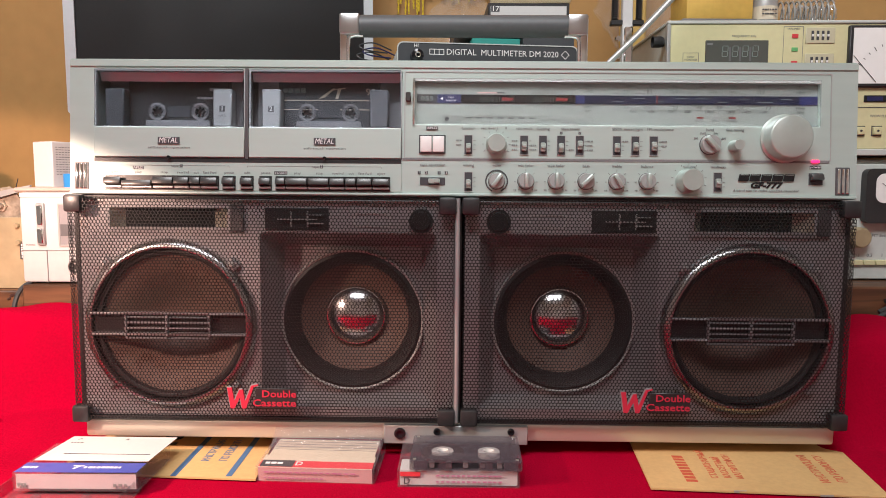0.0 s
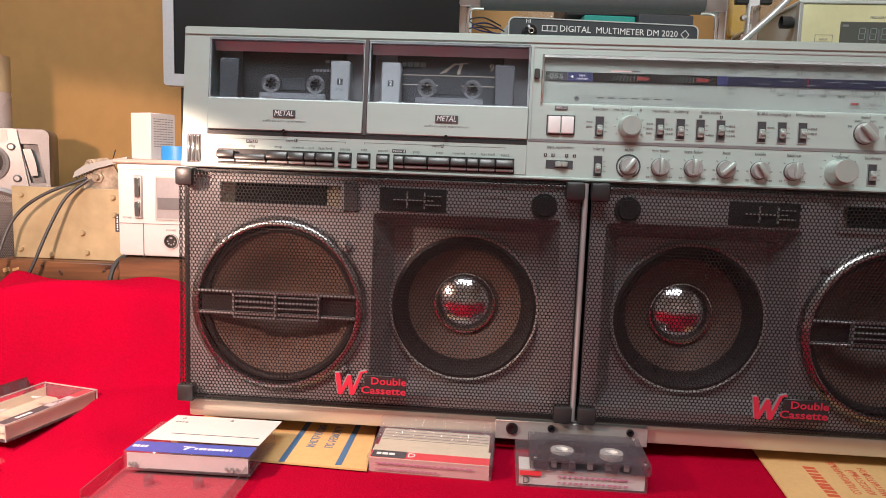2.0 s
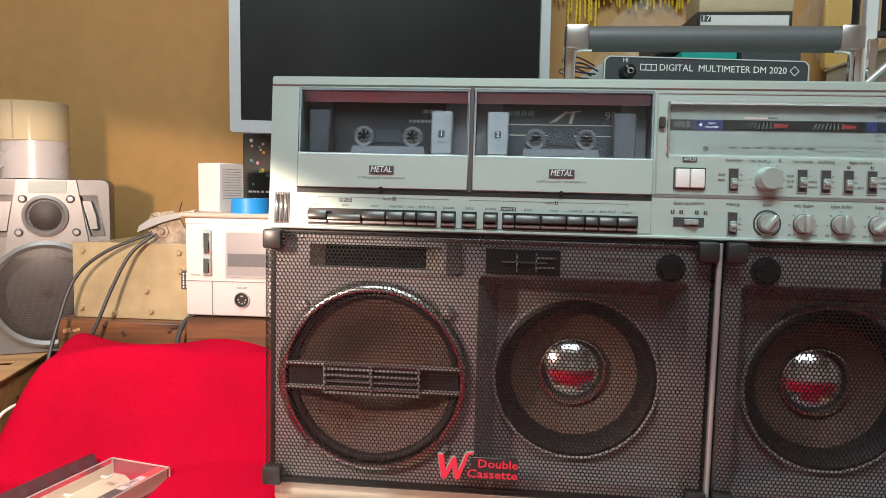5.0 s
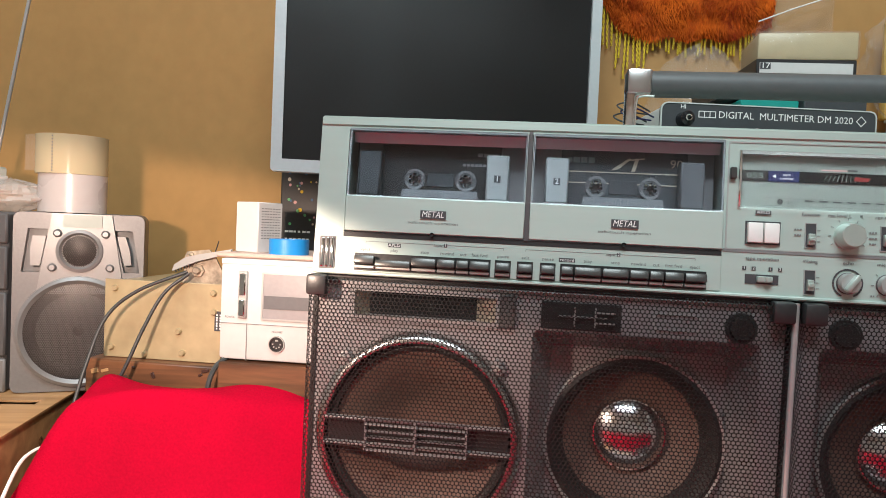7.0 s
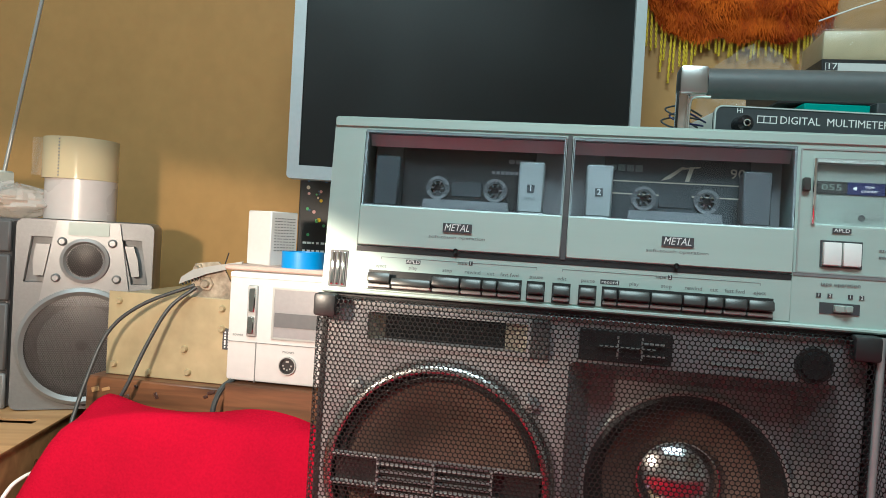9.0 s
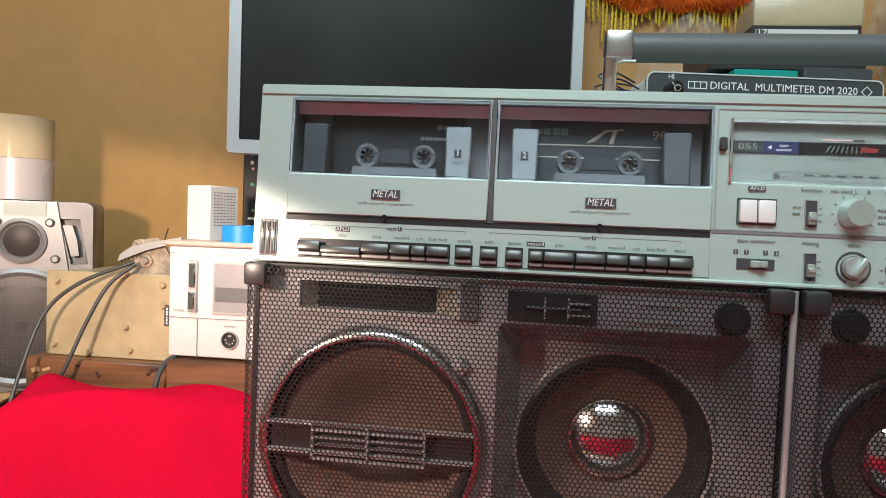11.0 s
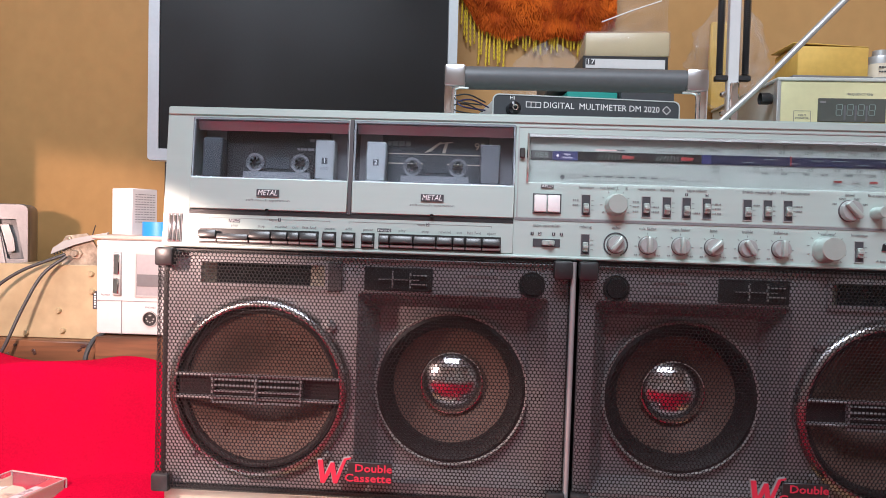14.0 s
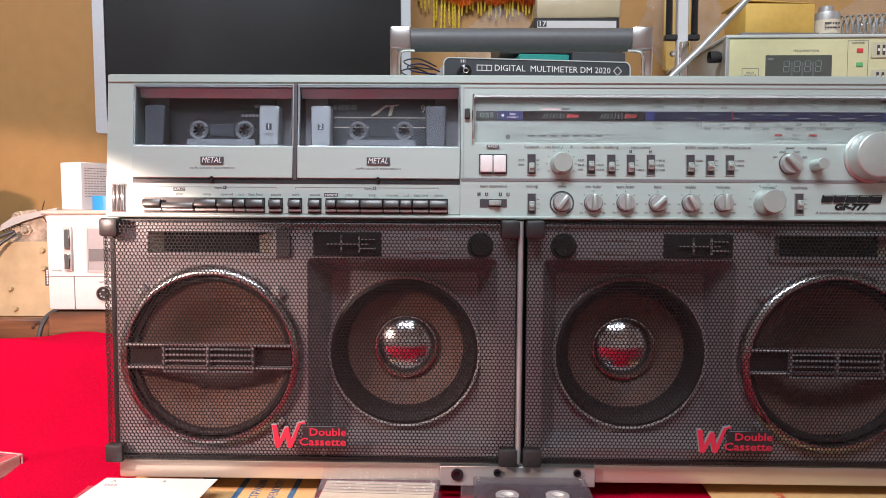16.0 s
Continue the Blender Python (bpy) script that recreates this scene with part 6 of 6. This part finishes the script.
part("tweeter_plate", poly([[(0.026, 0.118), (0.120, 0.118), (0.105, 0.2125), (0.0415, 0.2125)]], 0.004), M["speaker_light"], spk, "bright trapezoid plate", front(0, -0.006, 0), smooth=False)
tw = part("tweeter", lathe([(0.0250, 0), (0.0250, 0.005), (0.0215, 0.006), (0.0190, 0.003)], 48), M["speaker_light"], spk, "mesh-covered tweeter", front(0.0710, -0.009, 0.1690))
part("tweeter_back", lathe([(0.0198, 0.0008), (0.012, 0.0016), (0, 0.002)], 40), M["rubber"], tw)


def mesh_disc(radius, pitch, rise):
    cells = [(x, z) for x, z in hex_cells(radius, radius, pitch) if math.hypot(x, z) < radius - pitch * 0.4]
    vs, fs = perforated(cells, pitch, pitch * 0.41, 0.0005, lambda x, z, d: (x, z, rise * (1 - (x * x + z * z) / radius ** 2) - d))
    me = bpy.data.meshes.new("mesh_cover")
    me.from_pydata(vs, [], fs)
    me.materials.append(M["mesh"])
    return me


part("mesh_cover", mesh_disc(0.0200, 0.0023, 0.0025), None, tw, "grey steel mesh", Matrix.Translation((0, 0, 0.0030)))
wf = part("woofer", lathe([(0.0660, 0), (0.0655, 0.006), (0.0615, 0.0085), (0.0570, 0.005)], 64), M["speaker_light"], spk, "mesh-covered woofer", front(0.0710, -0.007, 0.0730))
part("woofer_back", lathe([(0.0585, 0.0005), (0.0520, 0.0015), (0.0450, -0.0010), (0.0300, -0.0055), (0.0160, -0.0075), (0.0155, -0.0050), (0.0090, -0.0015), (0, 0.0000)], 56), M["baffle_dark"], wf)
part("mesh_cover", mesh_disc(0.0585, 0.0024, 0.0045), None, wf, "grey steel mesh", Matrix.Translation((0, 0, 0.0050)))
part("badge", poly([rect(0.053, 0.0945, 0.197, 0.2115, 0.001)], 0.0012), M["digit"], spk, m=front(0, -0.0102, 0))
for x, z in ((0.0475, 0.1895), (0.0985, 0.1895), (0.0425, 0.1490), (0.1040, 0.1490)):
    part("screw", lathe([(0, 0.006), (0.003, 0.006), (0.0048, 0.003), (0.0048, 0)], 16), M["speaker_light"], spk, m=front(x, -0.009, z))

rollm = thing("tape_roll", pose(-0.7660, 0.2640, 0.2808), "tall white roll standing on the loudspeaker", "tape roll", bm=lathe([(0.0290, 0), (0.0385, 0), (0.0385, 0.046), (0.0290, 0.046), (0.0290, 0)], 64), mat=M["roll_white"])
rollt = thing("tape_roll", pose(-0.7680, 0.2640, 0.3270), "roll of clear packing tape on the white roll", "tape roll")
part("tape_winding", lathe([(0.0380, 0), (0.0405, 0), (0.0405, 0.047), (0.0380, 0.047), (0.0380, 0)], 64), M["tape_tan"], rollt)
part("cardboard_core", lathe([(0.0310, 0), (0.0379, 0), (0.0379, 0.047), (0.0310, 0.047), (0.0310, 0)], 64), M["tan_box"], rollt, "cardboard core")
for k in range(12):
    part("seam_dash", box((0, 0, 0), (0.0016, 0.0006, 0.0018)), M["ink_grey"], rollt, m=pose(0.0022, -0.0406, 0.0030 + 0.0037 * k))
flap = bmesh.new()
line = [(-0.0290, -0.0284), (-0.0350, -0.0300), (-0.0405, -0.0296), (-0.0440, -0.0260)]
low, high = [flap.verts.new((x, y, 0.003)) for x, y in line], [flap.verts.new((x, y, 0.046)) for x, y in line]
for k in range(3):
    flap.faces.new((low[k], low[k + 1], high[k + 1], high[k]))
part("loose_end", flap, M["bag"], rollt, "loose end of clear tape")

hifi = thing("hifi_unit", pose(-0.8060, 0.2050, 0.0667, 0, 0, 12), "dark grey mini hi-fi stack with a silver base", "hi-fi")
part("case", span_box(-0.210, 0, 0.002, 0.22, 0.0, 0.212, 0.003), M["hifi"], hifi)
part("lower_panel", span_box(-0.210, 0.001, -0.002, 0.004, 0.0, 0.040, 0.002), M["speaker_light"], hifi, "silver lower panel")
for z0, z1 in ((0.043, 0.118), (0.121, 0.172), (0.175, 0.210)):
    part("module_panel", span_box(-0.210, 0.001, -0.003, 0.004, z0, z1, 0.002), M["hifi"], hifi)
part("trim_line", span_box(-0.205, -0.019, -0.005, 0.0, 0.158, 0.1625), M["white_ink"], hifi)
part("function_key", span_box(-0.060, -0.020, -0.007, 0.0, 0.1245, 0.1305, 0.001), M["black"], hifi)
part("red_lamp", lathe([(0, 0.005), (0.003, 0.004), (0.004, 0)], 16), M["red_ink"], hifi, "red lamp", front(-0.027, -0.003, 0.151))
part("knob_panel", span_box(-0.160, -0.019, -0.0045, 0.0, 0.1765, 0.2030, 0.001), M["black_gloss"], hifi)
part("knob", lathe([(0, 0.010), (0.010, 0.010), (0.0115, 0.008), (0.012, 0)], 32), M["hifi"], hifi, "round knob", front(-0.034, -0.0045, 0.190))
part("dark_window", span_box(-0.160, -0.020, -0.0045, 0.0, 0.050, 0.110, 0.001), M["black_gloss"], hifi)
bag("plastic_bag", pose(-0.836, 0.245, 0.2790), 0.048, 0.035, 0.040, "crumpled clear bag on the hi-fi unit", 21, M["dull_clear"])
thing("small_box", pose(-0.876, 0.250, 0.3130), "small pale grey box on the crumpled bag", "box", bm=span_box(-0.020, 0.020, -0.015, 0.015, 0, 0.021, 0.002), mat=M["grey_enamel"])
thing("rod_aerial", pose(0, 0, 0), "grey telescopic rod leaning against the wall", "aerial", bm=tube([(-0.914, 0.300, 0.279), (-0.884, 0.300, 0.430), (-0.826, 0.300, 0.720)], 0.0024, 10), mat=M["silver_dark"])
pack = thing("printed_package", pose(-0.5350, 0.3600, 0.128), "black printed package behind the recorder", "package")
part("pack_body", span_box(0, 0.085, 0, 0.030, 0, 0.240, 0.002), M["black"], pack)
rnd = random.Random(12)
for k in range(26):
    part("print_dot", lathe([(0, 0.0004), (rnd.uniform(0.0012, 0.003), 0.0004), (0.0005, 0)], 8), M[rnd.choice(("yarn", "label", "sky_ink", "pinkish", "green"))], pack, m=front(rnd.uniform(0.004, 0.05), -0.0002, rnd.uniform(0.15, 0.235)))
for k in range(3):
    bars(6, 0.036, 0.0026, M["white_ink"], pack, front(0.026, -0.0004, 0.140 - 0.010 * k), k + 2)


# ---- on the cloth in front ----
def leaflet(name, pts, label, category, mat):
    """A flat folded sheet on the cloth from its outline."""
    bm = poly([pts], 0.0016)
    return thing(name, pose(0, 0, CLOTH + 0.0016), label, category, bm=bm, mat=mat)


env1 = leaflet("manual_booklet", [(-0.406, 0.075), (-0.195, 0.060), (-0.187, -0.053), (-0.372, -0.040)], "tan paper booklet with blue bars and type, half under the radio", "booklet", M["kraft"])
U1 = 0.0017
for x in (-0.2645, -0.2135):
    part("blue_bar", box((0, 0, 0), (0.0055, 0.098, 0.0003)), M["sky_ink"], env1, m=pose(x, 0.002, U1, 0, 0, 0))
lettering("ИНСТРУКЦИЯ", 0.0075, M["sky_ink"], env1, pose(-0.2470, 0.016, U1, 0, 0, 90), squeeze=0.75)
lettering("ПО РЕМОНТУ", 0.0075, M["sky_ink"], env1, pose(-0.2300, 0.016, U1, 0, 0, 90), squeeze=0.75)
bars(6, 0.060, 0.006, M["ink"], env1, pose(-0.318, 0.034, U1, 0, 0, -4), 4)
env2 = leaflet("manual_booklet", [(0.176, 0.055), (0.384, 0.050), (0.366, -0.082), (0.166, -0.066)], "tan paper booklet with red type, half under the radio", "booklet", M["kraft"])
bars(9, 0.062, 0.0100, M["rust_ink"], env2, pose(0.2090, -0.022, U1, 0, 0, 86), 11)
for x, y, word, size in ((0.2340, -0.012, "СТАЦИОНАРНЫЙ", 0.0062), (0.2450, -0.020, "КАССЕТНЫЙ", 0.0062), (0.2560, -0.018, "МАГНИТОФОН", 0.0062), (0.3300, -0.022, "ИНСТРУКЦИЯ", 0.0075), (0.3450, -0.022, "ПО РЕМОНТУ", 0.0075)):
    lettering(word, size, M["rust_ink"], env2, pose(x, y, U1, 0, 0, 84), squeeze=0.85)
for x in (0.2420, 0.3130):
    part("staple", box((x, -0.0715 - 0.0075 * (x - 0.242) / 0.071, 0.0012), (0.0110, 0.0010, 0.0016)), M["silver_dark"], env2)


def tape_case(m, label, spine, mat=None, lid=0.0, band=None, insert=None):
    """A clear cassette case, 109 x 69 x 17 mm, spine to the front (-y), with its paper card."""
    c = thing("cassette_case", m, label, "cassette case", "cassette cases on the cloth")
    cm = mat or M["case"]
    part("base_plate", box((0, 0, 0.0008), (0.109, 0.069, 0.0014), 0.0004), cm, c, "clear brittle plastic")
    part("lid_plate", box((0, 0, 0.0162), (0.109, 0.069, 0.0014), 0.0004), cm, c, "clear brittle plastic")
    for sx in (-1, 1):
        part("end_wall", box((sx * 0.0539, 0, 0.0085), (0.0012, 0.069, 0.0138), 0.0003), cm, c)
    part("spine_wall", box((0, -0.0339, 0.0085), (0.1064, 0.0012, 0.0138), 0.0003), cm, c)
    part("spine_card", box((0, -0.0328, 0.0085), (0.1045, 0.0005, 0.0130)), M[spine], c, "paper spine card")
    if insert:
        part("card", box((0, -0.0205, 0.0152), (0.1045, 0.0240, 0.0004)), M[insert], c)
    if band:
        part("card_band", box((0, -0.0262, 0.0155), (0.1045, 0.0120, 0.0004)), M[band], c)
    return c


# closed case with a red band
c2 = tape_case(pose(-0.1315, -0.0185, CLOTH + 0.0006, 4, 0, -3), "clear cassette case with red label band on the cloth", "pinkish", band="red_ink", insert="label")
part("paper_block", box((0, 0.010, 0.0140), (0.100, 0.036, 0.0004)), M["label"], c2)
part("band_dark", box((-0.036, -0.0262, 0.0159), (0.030, 0.0120, 0.0003)), M["ink"], c2)
part("maker_mark", poly([rect(-0.047, -0.043, -0.028, -0.0245), rect(-0.042, -0.037, -0.028, -0.0245), rect(-0.036, -0.031, -0.028, -0.0245)], 0.0003), M["white_ink"], c2, m=Matrix.Translation((0, 0, 0.0161)))
lettering("D", 0.0070, M["white_ink"], c2, Matrix.Translation((-0.016, -0.0262, 0.0160)))
for k in range(2):
    bars(15, 0.085 - 0.03 * k, 0.0013, M["hand"], c2, front(-0.004 - 0.015 * k, -0.0347, 0.0115 - 0.0055 * k), 20 + k)
for k in range(5):
    part("rule", box((0, 0.006 + 0.0055 * k, 0.0144), (0.098, 0.0004, 0.0003)), M["ink_grey"], c2)
part("open_lid", box((0, 0.0190, 0.0215), (0.107, 0.026, 0.0012), 0.0004, Matrix.Rotation(radians(34), 4, "X")), M["case"], c2, "clear open lid")

# case with a bare cassette lying on it
c3 = tape_case(pose(-0.0030, -0.0275, CLOTH + 0.0002, 0, 0, -0.6), "clear cassette case with white card on the cloth", "card_white", insert="card_white")
part("red_tab", box((-0.043, -0.0346, 0.0125), (0.018, 0.0004, 0.0040)), M["red_ink"], c3)
lettering("D", 0.0058, M["ink"], c3, front(-0.046, -0.0346, 0.0060))
for k in range(2):
    bars(13, 0.060, 0.0013, M["hand"], c3, front(0.010, -0.0347, 0.0112 - 0.0055 * k), 30 + k)
k7 = thing("cassette", pose(0.0035, -0.0330, CLOTH + 0.0172, 0, 0, -1), "smoky clear compact cassette lying on a case", "cassette")
part("shell", holed_plate(rect(-0.050, 0.050, -0.032, 0.032, 0.003), [circle(-0.02125, -0.003, 0.0055, 24), circle(0.02125, -0.003, 0.0055, 24)], 0.0012), M["case_dark"], k7, m=Matrix.Translation((0, 0, 0.0085)))
part("shell_back", holed_plate(rect(-0.050, 0.050, -0.032, 0.032, 0.003), [circle(-0.02125, -0.003, 0.0055, 24), circle(0.02125, -0.003, 0.0055, 24)], 0.0012), M["case_dark"], k7, m=Matrix.Translation((0, 0, 0.0012)))
edge = bmesh.new()
for sx in (-1, 1):
    add_box(edge, (sx * 0.0494, 0, 0.0045), (0.0012, 0.062, 0.0066))
add_box(edge, (0, 0.0312, 0.0045), (0.096, 0.0014, 0.0066))
for sx in (-1, -0.45, 0.45, 1):
    add_box(edge, (sx * 0.040, -0.0312, 0.0045), (0.012, 0.0014, 0.0066))
part("shell_edge", edge, M["case_dark"], k7)
for hx in (-0.02125, 0.02125):
    part("hub", holed_plate(circle(hx, -0.003, 0.0100, 32), [circle(hx, -0.003, 0.0052, 20)], 0.0045), M["white"], k7, "white tape hub", Matrix.Translation((0, 0, 0.0070)))
part("tape_pack", lathe([(0.0110, 0.003), (0.0200, 0.003), (0.0200, 0.006), (0.0110, 0.006), (0.0110, 0.003)], 40), M["tape_brown"], k7, m=Matrix.Translation((-0.02125, -0.003, 0)))
part("head_rise", poly([[(-0.034, -0.032), (0.034, -0.032), (0.031, -0.016), (-0.031, -0.016)]], 0.0016), M["case_dark"], k7, m=Matrix.Translation((0, 0, 0.0086)))
for x in (-0.030, -0.015, 0.0, 0.015, 0.030):
    part("pressure_part", box((x, -0.0285, 0.0045), (0.0050, 0.0040, 0.0060), 0.0006), M["hub"], k7)
for sx in (-1, 1):
    for sy in (-1, 1):
        part("screw", lathe([(0, 0.0012), (0.0014, 0.0012), (0.0018, 0)], 10), M["chrome"], k7, m=Matrix.Translation((sx * 0.0455, sy * 0.0275, 0.0086)))

# blue-banded case with its card folded out, over an open tray
c1 = tape_case(pose(-0.3340, -0.0500, CLOTH + 0.0050, 0, 0, 0), "clear cassette case with blue label band and unfolded white card", "grey_card")
part("blue_band", box((0, -0.0238, 0.0171), (0.1065, 0.0200, 0.0004)), M["blue_label"], c1)
card_lie = pose(0.004, 0.0190, 0.0178, -2.0, 0, -1.0)
part("folded_card", box((0, 0, 0), (0.103, 0.0640, 0.0005)), M["card_white"], c1, "white index card", card_lie)
for letter, x in (("A", -0.040), ("B", 0.006)):
    lettering(letter, 0.0040, M["ink_grey"], c1, card_lie @ Matrix.Translation((x, 0.024, 0.0004)))
part("card_rule", box((0, 0, 0), (0.080, 0.0007, 0.0003)), M["ink"], c1, m=card_lie @ Matrix.Translation((0.006, -0.016, 0.0004)))
bars(4, 0.012, 0.0022, M["ink_grey"], c1, card_lie @ Matrix.Translation((-0.038, 0.014, 0.0004)), 41)
bars(4, 0.014, 0.0040, M["white_ink"], c1, Matrix.Translation((-0.044, -0.0238, 0.0174)), 42)
bars(9, 0.034, 0.0034, M["white_ink"], c1, Matrix.Translation((0.020, -0.0238, 0.0174)), 43)
part("type_mark", poly([[(-0.006, -0.029), (-0.004, -0.029), (-0.001, -0.0235), (0.002, -0.0235), (0.002, -0.0225), (-0.008, -0.0225), (-0.008, -0.0235), (-0.004, -0.0235)]], 0.0003), M["white_ink"], c1, m=Matrix.Translation((0, 0.002, 0.0173)), smooth=False)
bars(3, 0.008, 0.0030, M["ink_grey"], c1, front(-0.046, -0.0347, 0.006), 44)
bars(3, 0.014, 0.0026, M["ink_grey"], c1, front(0.040, -0.0347, 0.006), 45)
tray = thing("case_tray", pose(-0.3380, -0.1060, CLOTH + 0.0002, 0, 0, 1), "smoky clear cassette case lid lying open on the cloth", "case lid")
part("lid_floor", box((0, 0, 0.0008), (0.112, 0.068, 0.0014), 0.0004), M["case"], tray)
for sx in (-1, 1):
    part("end_wall", box((sx * 0.0552, 0, 0.0076), (0.0013, 0.066, 0.0120), 0.0003), M["case_dark"], tray)
part("front_wall", box((0, -0.0330, 0.0046), (0.1088, 0.0013, 0.0060), 0.0003), M["case_dark"], tray)
for x in (-0.021, 0.021):
    part("hub_peg", lathe([(0.0045, 0.0015), (0.0040, 0.008), (0.0025, 0.009), (0, 0.009)], 12), M["case_dark"], tray, m=Matrix.Translation((x, 0.006, 0)))

# case with a cassette inside, its lid swung back
c4 = tape_case(pose(-0.5370, 0.0090, CLOTH + 0.0075, 0, 0, 77), "open clear cassette case with cream card and red band", "label", band="red_ink")
part("card_panel", box((0, 0.000, 0.0024), (0.104, 0.062, 0.0006)), M["label"], c4, "cream paper card")
part("card_back", box((0, 0.031, 0.0075), (0.104, 0.0006, 0.0110)), M["label"], c4)
part("band_dark", box((-0.022, -0.0262, 0.0159), (0.060, 0.0120, 0.0003)), M["panel_grey"], c4)
part("tape_label", box((0.014, -0.0262, 0.0163), (0.030, 0.0086, 0.0003)), M["grey_card"], c4)
lettering("D90", 0.0058, M["ink"], c4, Matrix.Translation((0.014, -0.0262, 0.0165)))
part("maker_mark", poly([rect(-0.036, -0.031, -0.028, -0.0245), rect(-0.030, -0.025, -0.028, -0.0245), rect(-0.024, -0.019, -0.028, -0.0245)], 0.0003), M["white_ink"], c4, m=Matrix.Translation((0, 0, 0.0160)))
for x in (-0.021, 0.021):
    part("hub_peg", poly([[(x - 0.005, 0.003), (x + 0.005, 0.003), (x + 0.0012, 0.0065), (x + 0.0012, 0.0120), (x - 0.0012, 0.0120), (x - 0.0012, 0.0065)]], 0.0012), M["white"], c4, m=Matrix.Translation((0, 0.004, 0.0130)), smooth=False)
for sy in (-1, 1):
    part("edge_rib", box((0, sy * 0.0342, 0.0166), (0.109, 0.0009, 0.0011)), M["roll_white"], c4)
for sx in (-1, 1):
    part("edge_rib", box((sx * 0.0542, 0, 0.0166), (0.0009, 0.068, 0.0011)), M["roll_white"], c4)
    for sy in (-1, 1):
        part("corner_rib", box((sx * 0.0542, sy * 0.0342, 0.0085), (0.0011, 0.0011, 0.0150)), M["roll_white"], c4)
part("open_lid", box((-0.020, 0.0440, 0.0190), (0.124, 0.0045, 0.0120), 0.0008, Matrix.Rotation(radians(-28), 4, "X")), M["smoke"], c4, "smoky lid swung back")
for k in range(7):
    part("lid_rib", box((-0.075 + 0.018 * k, 0.0412, 0.0190), (0.0080, 0.0014, 0.0080), 0.0004, Matrix.Rotation(radians(-28), 4, "X")), M["case_dark"], c4)
wallet = thing("wrapped_carton", pose(-0.5560, -0.1180, CLOTH + 0.0005, 0, 0, -14), "small tan carton in grey film and clear wrapping", "box")
part("carton_body", span_box(-0.045, 0.045, -0.035, 0.035, 0, 0.020, 0.003, 2), M["tan_box"], wallet)
part("film_top", sheet(lambda u, v: Vector((-0.050 + 0.100 * u, -0.040 + 0.080 * v, 0.0210 + 0.0030 * noise.noise(Vector((u * 4, v * 4, 2))) - 0.006 * (abs(2 * u - 1) ** 6 + abs(2 * v - 1) ** 6))), 24, 20, 0.0006), M["hub"], wallet, "crinkled grey film")
part("clear_wrap", sheet(lambda u, v: Vector((-0.056 + 0.112 * u, -0.046 + 0.092 * v, 0.0250 + 0.0045 * noise.noise(Vector((u * 6, v * 6, 5))) - 0.018 * max(abs(2 * u - 1), abs(2 * v - 1)) ** 7)), 30, 24), M["bag"], wallet, "clear wrapping")
